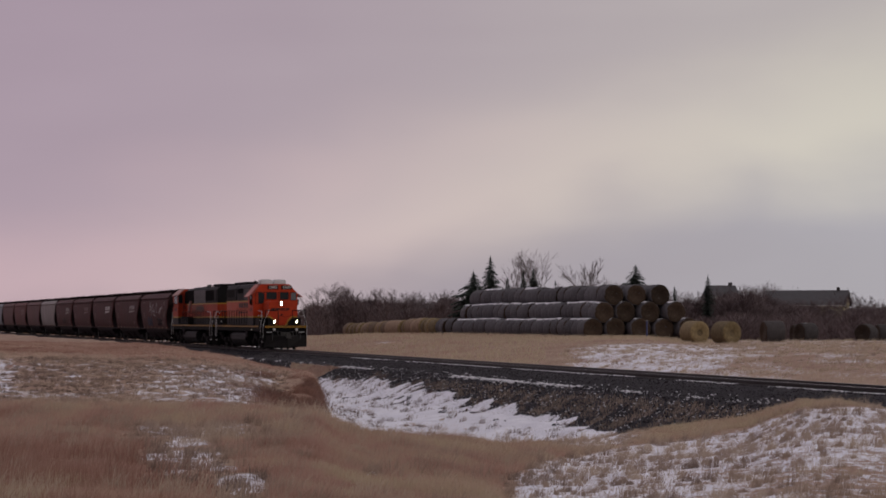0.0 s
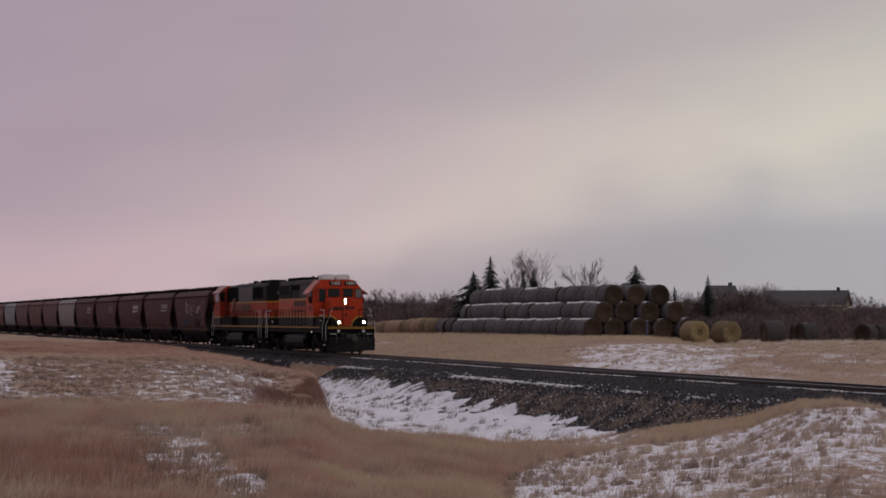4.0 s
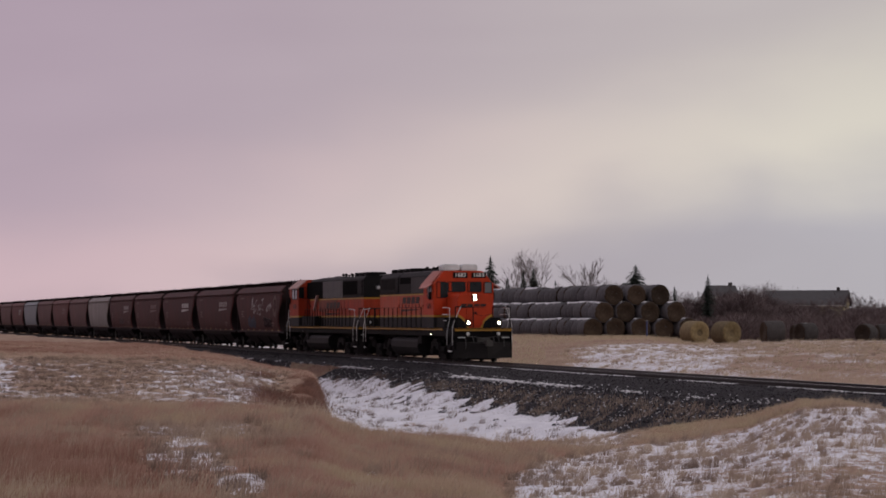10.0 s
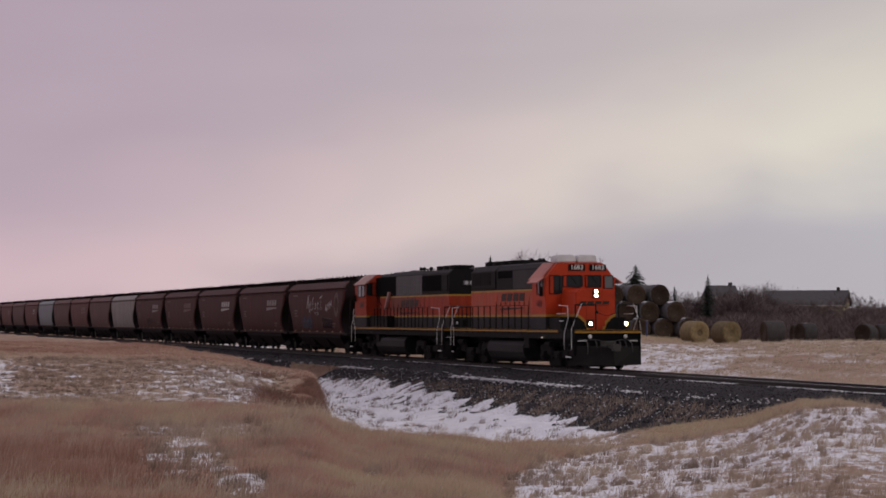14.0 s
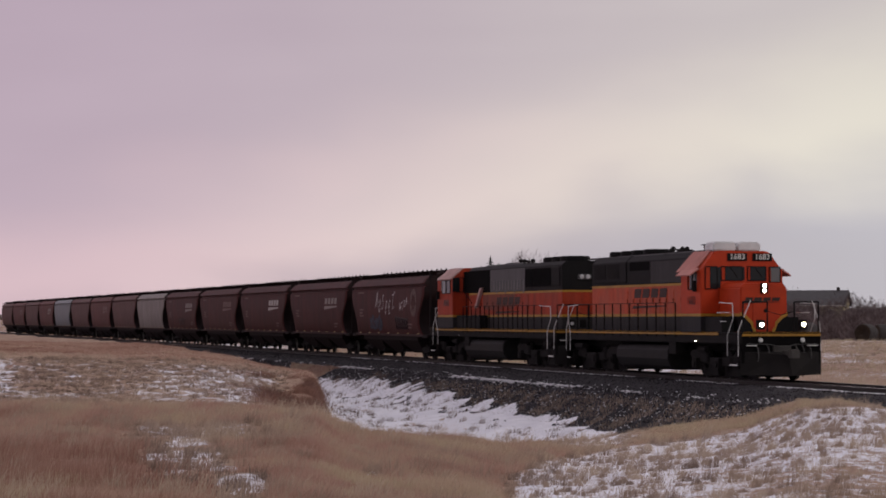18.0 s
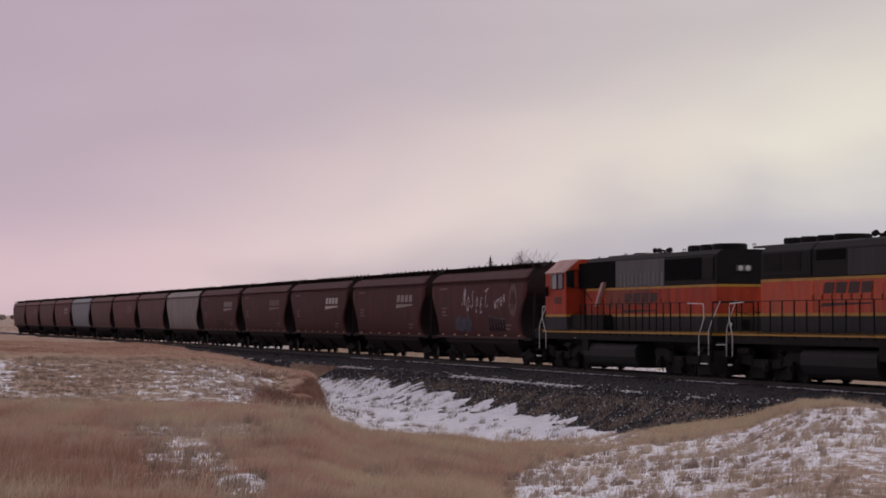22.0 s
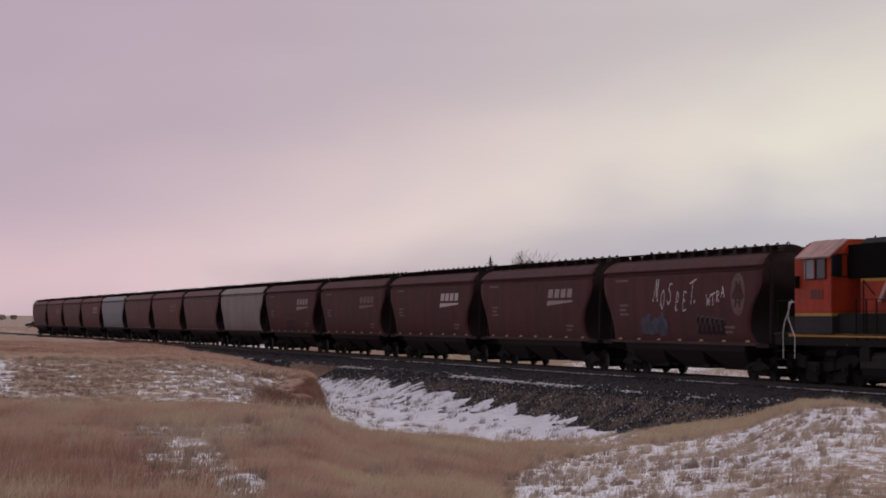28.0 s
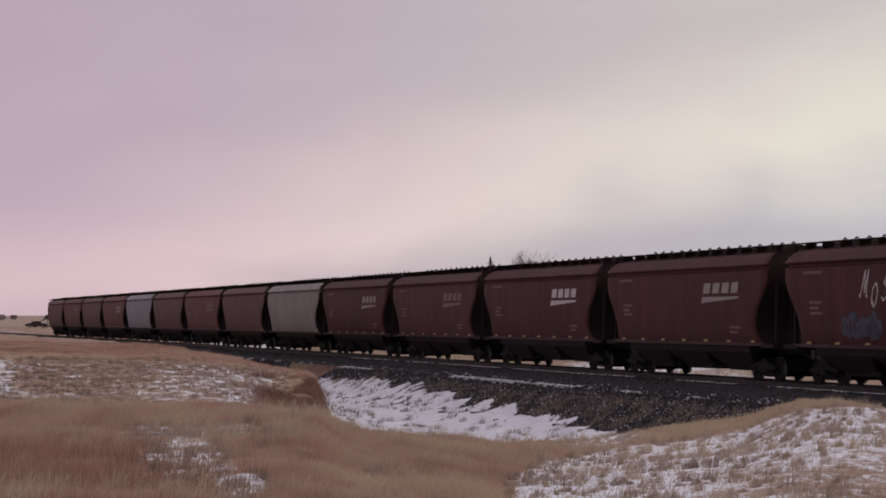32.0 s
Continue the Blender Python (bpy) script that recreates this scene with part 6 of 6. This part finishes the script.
# ---- grass, weeds, ballast stones ----
def grass_material(name, stops):
    m = bpy.data.materials.new(name)
    m.use_nodes = True
    nt = m.node_tree
    N, L = nt.nodes.new, nt.links.new
    b = nt.nodes["Principled BSDF"]
    b.inputs["Roughness"].default_value, b.inputs["Specular IOR Level"].default_value = 0.8, 0.2
    a = N("ShaderNodeAttribute")
    a.attribute_name = "tone"
    r = N("ShaderNodeValToRGB")
    el = r.color_ramp.elements
    el.new(0.3), el.new(0.62)
    for e, (p, c) in zip(el, stops):
        e.position, e.color = p, (*c, 1)
    L(a.outputs["Fac"], r.inputs[0])
    L(r.outputs[0], b.inputs["Base Color"])
    # thin dry blades let light through
    t = N("ShaderNodeBsdfTranslucent")
    L(r.outputs[0], t.inputs[0])
    x = N("ShaderNodeMixShader")
    x.inputs[0].default_value = 0.45
    L(b.outputs[0], x.inputs[1])
    L(t.outputs[0], x.inputs[2])
    L(x.outputs[0], nt.nodes["Material Output"].inputs[0])
    return m


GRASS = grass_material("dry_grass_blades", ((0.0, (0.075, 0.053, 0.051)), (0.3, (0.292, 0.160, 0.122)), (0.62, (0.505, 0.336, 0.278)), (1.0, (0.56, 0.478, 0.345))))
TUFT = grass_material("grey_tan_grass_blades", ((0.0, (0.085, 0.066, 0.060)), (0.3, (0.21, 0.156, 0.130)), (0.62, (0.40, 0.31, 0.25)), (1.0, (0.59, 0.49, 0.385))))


def blades(name, x, y, height, width, tone, label, seed, lean=0.5, wind=0.12, lift=0.0, root_shade=0.08, material=None):
    """Grass blades, each a bent blade of three triangles' outline, joined."""
    rs = np.random.RandomState(seed)
    n = len(x)
    z = ground_z(x, y) + lift
    h = height * (0.6 + 0.7 * rs.rand(n))
    a = rs.rand(n) * 6.283
    ln = np.abs(rs.randn(n)) * lean
    tip = np.stack([x + h * (np.cos(a) * ln + wind), y + h * np.sin(a) * ln, z + h], 1)
    mid = np.stack([x + h * (np.cos(a) * ln * 0.3 + wind * 0.3), y + h * np.sin(a) * ln * 0.3, z + h * 0.55], 1)
    w = (width * (0.6 + 0.8 * rs.rand(n)))
    t = rs.rand(n) * 0.9 - 0.45
    sd = np.stack([np.cos(t) * w, np.sin(t) * w, 0 * w], 1) * 0.5
    base = np.stack([x, y, z - 0.03], 1)
    V = np.stack([base - sd, base + sd, mid + sd * 0.8, mid - sd * 0.8, tip], 1).reshape(-1, 3)
    i = np.arange(n) * 5
    T = np.concatenate([np.stack([i, i + 1, i + 2], 1), np.stack([i, i + 2, i + 3], 1), np.stack([i + 3, i + 2, i + 4], 1)])
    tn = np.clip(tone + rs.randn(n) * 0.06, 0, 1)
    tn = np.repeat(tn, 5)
    # the two root corners lose tone: shade at the blade's foot, painted in
    tn[0::5] -= root_shade
    tn[1::5] -= root_shade
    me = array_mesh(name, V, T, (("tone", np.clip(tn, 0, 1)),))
    return solid(name, me, material or GRASS, label, "grass", kind="stuff")


def scatter(n, b0, b1, y0, y1, seed, power=1.0):
    """Places spread over a sector of bearings and distances."""
    rs = np.random.RandomState(seed)
    y = (y0 ** (1 + power) + rs.rand(n) * (y1 ** (1 + power) - y0 ** (1 + power))) ** (1 / (1 + power))
    b = b0 + (b1 - b0) * rs.rand(n)
    return b * y, y, rs


def tufted(x, y, wave, seed):
    return 0.5 + 0.5 * (0.65 * bump_noise(x, y, wave, seed) + 0.35 * bump_noise(x, y, wave * 0.4, seed + 1)) * 1.35


def field_tone(x, y):
    """Straw colour over the ground: 0 dark weeds, 0.3 red-brown, 1 pale straw."""
    b = x / np.maximum(y, 8)
    t = 0.66 + 0.13 * bump_noise(x, y, 4.5, 31) + 0.18 * bump_noise(x, y * 0.7, 1.1, 32) + 0.14 * bump_noise(x, y * 0.6, 0.35, 38)
    # red-brown weeds close by
    t -= (0.08 + 0.16 * bump_noise(x, y, 1.6, 37)) * ease(y, 31, 26) * ease(b, -0.105, -0.135)
    # yellower to the right: the sky's tint is put into the straw colour
    t += 0.20 * ease(b, -0.05, 0.06)
    return t


def tufts(name, x, y, per, spread, height, width, tone, label, seed, lean=0.45, wind=0.25, root_shade=0.30):
    """Rounded tufts: each its own size and colour, its blades shorter at the rim, shade painted into their roots."""
    rs = np.random.RandomState(seed)
    n = len(x)
    size = 0.55 + 0.9 * rs.rand(n)
    k = np.repeat(np.arange(n), per)
    ox, oy = rs.randn(len(k)) * spread * size[k] * 1.25, rs.randn(len(k)) * spread * size[k]
    rim = np.exp(-(ox ** 2 + oy ** 2) / (1.6 * spread * size[k]) ** 2)
    x2, y2 = x[k] + ox, y[k] + oy
    tn = tone + (rs.rand(n) - 0.5)[k] * 0.25
    blades(name, x2, y2, height * size[k] * (0.45 + 0.75 * rim), width, tn, label, seed + 1, lean, wind, lift=-0.015, root_shade=root_shade, material=TUFT)


def tussocks(x0, x1, y0, y1, dx, dy, seed, shear):
    """Staggered, uneven rows of places, one to a tussock."""
    rs = np.random.RandomState(seed)
    X, Y = np.meshgrid(np.arange(x0, x1, dx), np.arange(y0, y1, dy))
    X = X + (np.arange(len(X))[:, None] % 2) * dx * 0.5
    x, y = X.ravel() + rs.randn(X.size) * dx * 0.3, Y.ravel() + rs.randn(X.size) * dy * 0.42
    return x, y + shear * (x - x0)


def build_grass():
    # the near field, thick where no snow lies
    x, y, rs = scatter(430000, -0.215, 0.215, 18.5, 54, 1, 0.35)
    s, u = line_coords(x, y)
    cov = ground_snow(x, y)
    tuft = tufted(x, y, 0.6, 11)
    big = tufted(x, y, 2.4, 14)
    keep = (rs.rand(len(x)) < ease(cov, 0.44, 0.2)) & (u > 6)
    x, y, tuft, big = x[keep], y[keep], tuft[keep], big[keep]
    blades("near_grass", x, y, (0.05 + 0.12 * tuft + 0.05 * big) * (1 - 0.45 * ease(ground_snow(x, y + 1.2), 0.1, 0.4)) * (1 - 0.62 * ease(x / y, 0.03, 0.06) * ease(y, bank_edge(x / y), bank_edge(x / y) - 2)), 0.0035 + 0.00016 * y, field_tone(x, y) + 0.18 * (tuft - 0.5), "dry tan grass of the near field", 2, lift=-0.04, root_shade=0.12)
    # tall red-brown weeds close by
    x, y, rs = scatter(12000, -0.215, -0.10, 19.5, 29.5, 81, 0.6)
    keep = (rs.rand(len(x)) < ease(tufted(x, y, 1.3, 83), 0.45, 0.75)) & (ground_snow(x, y) < 0.3)
    x, y = x[keep], y[keep]
    blades("tall_weeds", x, y, 0.24 + 0.14 * tufted(x, y, 1.0, 85), 0.0055, 0.33 + 0.16 * tufted(x, y, 0.5, 86), "tall red-brown dead weeds", 82, 0.4, root_shade=0.1)
    # tufts standing out of the snow, toned darker for their shade
    x, y = tussocks(-6, 11, 14, 51, 0.235, 1.35, 12, 0.45)
    b = x / y
    band = 0.5 + 0.5 * bump_noise(x - 0.5 * y, y * 0.9 + 0.3 * x, 1.7, 15)
    keep = (ground_snow(x, y) > 0.36) & (np.abs(b) < 0.215) & ((b > 0.01) | (y < 40)) & (np.random.RandomState(16).rand(len(x)) < 0.62 + 0.6 * band - 0.2 * ease(b, 0.14, 0.2))
    x, y = x[keep], y[keep]
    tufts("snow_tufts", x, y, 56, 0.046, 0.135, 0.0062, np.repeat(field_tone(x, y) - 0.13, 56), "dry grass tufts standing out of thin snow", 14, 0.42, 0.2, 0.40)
    # blades through the drifts of the near field
    x, y = tussocks(-6, 1, 20, 38, 0.15, 0.50, 22, 0.2)
    keep = (ground_snow(x, y) > 0.30) & (x / y < -0.02) & (np.random.RandomState(23).rand(len(x)) < 0.8)
    x, y = x[keep], y[keep]
    tufts("drift_tufts", x, y, 26, 0.05, 0.15, 0.005, np.repeat(field_tone(x, y) - 0.05, 26), "dry blades standing through drifted snow", 24, 0.4, 0.25, 0.3)
    # tussocks all over the near field
    x, y = tussocks(-9, 9, 19, 47, 0.42, 1.15, 95, 0.2)
    s, u = line_coords(x, y)
    keep = (ground_snow(x, y) < 0.34) & (np.abs(x / y) < 0.215) & (u > 7) & (np.random.RandomState(96).rand(len(x)) < 0.35 + 0.5 * tufted(x, y, 3.0, 97))
    x, y = x[keep], y[keep]
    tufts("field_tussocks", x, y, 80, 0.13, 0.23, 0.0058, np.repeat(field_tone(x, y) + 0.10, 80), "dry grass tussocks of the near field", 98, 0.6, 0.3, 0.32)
    # thin stubble through the snow
    x, y, rs = scatter(40000, -0.16, 0.215, 19, 50, 61, 0.6)
    cov = ground_snow(x, y)
    keep = (cov > 0.36) & (rs.rand(len(x)) < 0.8)
    x, y = x[keep], y[keep]
    blades("stubble", x, y, 0.05 + 0.03 * tufted(x, y, 0.5, 63), 0.0055, field_tone(x, y) - 0.10, "thin stubble poking through the snow", 62, 0.7, wind=0.3, lift=-0.01, root_shade=0.25, material=TUFT)
    # the mound beyond the hollow
    x, y, rs = scatter(150000, -0.225, -0.030, 50, 150, 3, 0.6)
    s, u = line_coords(x, y)
    cov = ground_snow(x, y)
    tuft = tufted(x, y * 0.5, 0.8, 17)
    rim = -0.0485 + 0.003 * bump_noise(x, y, 1.5, 79)
    keep = (u > 6.0 - 2.6 * ease(x / y, rim, rim - 0.004)) & (rs.rand(len(x)) < ease(cov, 0.44, 0.25))
    x, y, tuft = x[keep], y[keep], tuft[keep]
    b = x / y
    tone = field_tone(x, y) - 0.12 + 0.15 * (tuft - 0.5)
    tone -= 0.10 * ease(b + 0.012 * bump_noise(x, y, 2.0, 77), -0.086, -0.066) * ease(y, 105, 92)
    zone = ease(b, -0.21, -0.19) * ease(b, -0.055, -0.078) * ease(y, 54, 64) * ease(y, 108, 96)
    blades("mound_grass", x, y, (0.08 + 0.13 * tuft) * (1 - 0.72 * zone), 0.016, tone, "dry grass on the mound beside the line", 4, lift=-0.05, root_shade=0.2)
    # a thin tongue of grass along the embankment's foot
    x, y, rs = scatter(26000, -0.066, -0.0445, 104, 142, 101, 0.3)
    s, u = line_coords(x, y)
    top = 3.1 + 1.1 * ease(x / y, -0.0445, -0.056) + 0.25 * bump_noise(x, y, 1.6, 102)
    keep = (u > 2.9) & (u < top)
    blades("tongue_grass", x[keep], y[keep], 0.13 + 0.06 * tufted(x[keep], y[keep], 0.8, 103), 0.018, field_tone(x[keep], y[keep]) - 0.02, "dry grass along the embankment's foot", 104, root_shade=0.2)
    x, y = tussocks(-24, -2, 54, 112, 0.27, 1.05, 33, 0.0)
    rs = np.random.RandomState(34)
    s, u = line_coords(x, y)
    cov = ground_snow(x, y)
    b = x / y
    open_snow = np.interp(b, [-0.2, -0.19, -0.178, -0.165, -0.14, -0.115, -0.095, -0.075], [0.35, 0.55, 1.0, 1.2, 1.2, 0.95, 0.82, 0.9])
    keep = (u > 6.0) & (cov > 0.3) & (b < -0.0545) & (b > -0.225) & (rs.rand(len(x)) < open_snow * (0.9 + 0.25 * bump_noise(x, y * 0.5, 2.5, 35)))
    x, y = x[keep], y[keep]
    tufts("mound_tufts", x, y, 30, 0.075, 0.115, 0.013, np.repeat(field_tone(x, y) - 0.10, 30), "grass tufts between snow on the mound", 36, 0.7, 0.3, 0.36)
    # red-brown weeds at the mound's end
    rs = np.random.RandomState(71)
    y = 63 + 31 * rs.rand(36000)
    x = (-0.062 + 0.0085 * rs.randn(36000)) * y
    s, u = line_coords(x, y)
    keep = (rs.rand(len(x)) < ease(tufted(x, y * 0.5, 1.5, 73), 0.38, 0.66)) & (u > 6) & (x / y < -0.0515 + 0.0025 * bump_noise(x, y, 1.4, 78))
    x, y = x[keep], y[keep]
    blades("dead_weeds", x, y, 0.10 + 0.20 * tufted(x, y, 1.0, 75), 0.011, 0.10 + 0.22 * tufted(x, y, 0.7, 76), "dark red-brown dead weeds", 72, 0.8)
    # weeds and tufts in the ditch and on the embankment
    x, y, rs = scatter(120000, -0.05, 0.15, 52, 112, 5, 0.6)
    s, u = line_coords(x, y)
    tuft = tufted(x, y, 0.5, 19)
    slope = ease(u, 2.9, 3.6) * ease(u, 6.8, 5.4) * ease(ground_snow(x, y), 0.6, 0.3)
    keep = rs.rand(len(x)) < 0.95 * slope * ease(tuft, 0.2, 0.6)
    x, y, tuft, u = x[keep], y[keep], tuft[keep], u[keep]
    blades("embankment_weeds", x, y, 0.07 + 0.11 * tuft, 0.014, 0.36 + 0.26 * tuft, "dead brown weeds on the embankment", 6, 0.7, material=TUFT)
    # tufts in the ditch, thicker towards the embankment
    x, y = tussocks(-6, 11, 44, 128, 0.50, 1.6, 65, 0.1)
    rs = np.random.RandomState(68)
    s, u = line_coords(x, y)
    b = x / y
    edge = ditch_edge(b)
    keep = (u > 3.2) & (u < np.where(b < -0.015, 26, 13)) & (b > -0.054) & (b < 0.11) & (ground_snow(x, y) > 0.3) & (rs.rand(len(x)) < 0.20 + 0.30 * ease(b, 0.0, -0.025) + 0.70 * np.exp(-((u - edge - 0.2) / 0.9) ** 2) * ease(tufted(x, y, 1.5, 67), 0.3, 0.6))
    x, y = x[keep], y[keep]
    tufts("ditch_tufts", x, y, 28, 0.11, 0.20, 0.012, np.repeat(0.30 + 0 * x, 28), "grey-brown tufts in the snow of the ditch", 66, 0.8, root_shade=0.2)
    # the far field
    x, y, rs = scatter(130000, -0.10, 0.235, 70, 330, 7, 0.2)
    s, u = line_coords(x, y)
    cov = ground_snow(x, y)
    tuft = tufted(x, y * 0.5, 1.1, 27)
    keep = (u < -3.4) & (rs.rand(len(x)) < np.where(cov > 0.3, ease(tuft, 0.3, 0.8) * 0.14 * ease(cov, 0.66, 0.44) + 0.03, 1.0))
    x, y, tuft = x[keep], y[keep], tuft[keep]
    blades("far_grass", x, y, 0.07 + 0.10 * tuft + 0.0003 * y, 0.016 + 0.00009 * y, field_tone(x, y) + 0.22 + 0.30 * (tuft - 0.5), "dry straw-coloured grass beyond the line", 8)
    x, y = tussocks(0, 34, 100, 176, 0.5, 3.2, 91, 0.0)
    s, u = line_coords(x, y)
    keep = (u < -3.6) & (ground_snow(x, y) > 0.42) & (np.random.RandomState(92).rand(len(x)) < 0.75)
    x, y = x[keep], y[keep]
    tufts("far_tufts", x, y, 24, 0.13, 0.15, 0.03, np.repeat(field_tone(x, y) + 0.05, 24), "straw tufts in the thin snow beyond the line", 93, 0.7)
    x, y, rs = scatter(20000, -0.235, -0.10, 190, 520, 9, 0.2)
    s, u = line_coords(x, y)
    keep = u < -4
    blades("distant_grass", x[keep], y[keep], 0.25 + 0 * x[keep], 0.08, field_tone(x[keep], y[keep]) + 0.05, "pale grass of the distant field", 10)


build_grass()


def scatter_stones(name, n, s0, s1, u0, u1, size, material, label, seed, flat=0.7, lip=None, dense=-400.0):
    """Rough stones along the line, joined."""
    rs = np.random.RandomState(seed)
    s = s0 + (s1 - s0) * rs.rand(n)
    u = u0 + (u1 - u0) * rs.rand(n) if lip is None else lip + rs.randn(n) * 0.10
    if lip is not None:
        k = bump_noise(s, s * 0 + 3, 1.7, seed) + 0.6 * bump_noise(s, s * 0 + 9, 0.5, seed)
        lies = k > (0.25 if dense > 0 else -0.15) - 1.3 * np.exp(-((s - dense) / 9) ** 2)
        s, u = s[lies], u[lies]
        n = len(s)
    a = TH + TK * s
    x = TX + (np.sin(a) - math.sin(TH)) / TK + np.sin(a) * u
    y = TY - (np.cos(a) - math.cos(TH)) / TK - np.cos(a) * u
    if material is STONE:
        bare = ground_snow(x, y) + 0.35 * bump_noise(x, y, 0.7, seed) < 0.5
        x, y = x[bare], y[bare]
        n = len(x)
    z = ground_z(x, y)
    r = size * (0.5 + 1.0 * rs.rand(n) ** 2)
    d = np.array([(1, 0, 0), (0, 1, 0), (-1, 0, 0), (0, -1, 0), (0, 0, flat), (0, 0, -flat)], float)
    V = d[None] * r[:, None, None] * (0.7 + 0.6 * rs.rand(n, 6, 1))
    q = rs.rand(n) * 6.283
    c, sn = np.cos(q)[:, None], np.sin(q)[:, None]
    V = np.stack([V[..., 0] * c - V[..., 1] * sn, V[..., 0] * sn + V[..., 1] * c, V[..., 2]], 2)
    V += np.stack([x, y, z + r * 0.25], 1)[:, None]
    f = np.array([(0, 1, 4), (1, 2, 4), (2, 3, 4), (3, 0, 4), (1, 0, 5), (2, 1, 5), (3, 2, 5), (0, 3, 5)])
    F = (f[None] + (np.arange(n) * 6)[:, None, None]).reshape(-1, 3)
    return solid(name, array_mesh(name, V.reshape(-1, 3), F), material, label, "stones" if material is STONE else "snow", kind="stuff")


scatter_stones("shoulder_stones", 14000, -20, 98, 0.85, 2.5, 0.034, STONE, "fine dark ballast between the ties and the lip", 45)
scatter_stones("ballast_stones", 32000, -20, 98, 2.4, 6.2, 0.05, STONE, "dark crushed stone ballast of the line", 41)
scatter_stones("snow_crust", 4200, -5, 96, 0, 0, 0.08, SNOW, "thin crust of snow along the ballast's lip", 42, 0.35, lip=2.62, dense=58.0)
scatter_stones("snow_flecks", 3400, 10, 98, 2.1, 5.4, 0.045, SNOW, "flecks of snow caught between ballast stones", 43, 0.4)
scatter_stones("rail_snow", 3000, 20, 98, 0, 0, 0.045, SNOW, "snow lying along the foot of the rail", 44, 0.5, lip=1.02)


def motions():
    """The train rolls along the line; its wheels turn."""
    ends = [0.0, 1 / 30, 2 / 30, 0.2]
    times = ends + [0.5 + 0.5 * i for i in range(63)] + [32 - t for t in ends[::-1]]
    for ob, back, turn in TRAIN:
        rows = []
        for t in times:
            x, y, a = rail_point(travelled(t) - back)
            rows.append((t, pose(x, y, -DROP, 0, 0, math.degrees(a) + turn)))
        walk(ob, rows)
    n = 246
    for wheel, r in SPINS:
        p = wheel.parent
        while p.parent:
            p = p.parent
        sense = -1 if p in REVERSED else 1
        rows = []
        x, y, z = wheel.location
        for i in range(n + 1):
            t = 32.0 * i / n
            rows.append((t, pose(x, y, z, 0, sense * math.degrees(travelled(t) / r), 0)))
        walk(wheel, rows)


REVERSED = {ob for ob, back, turn in TRAIN if turn}
motions()
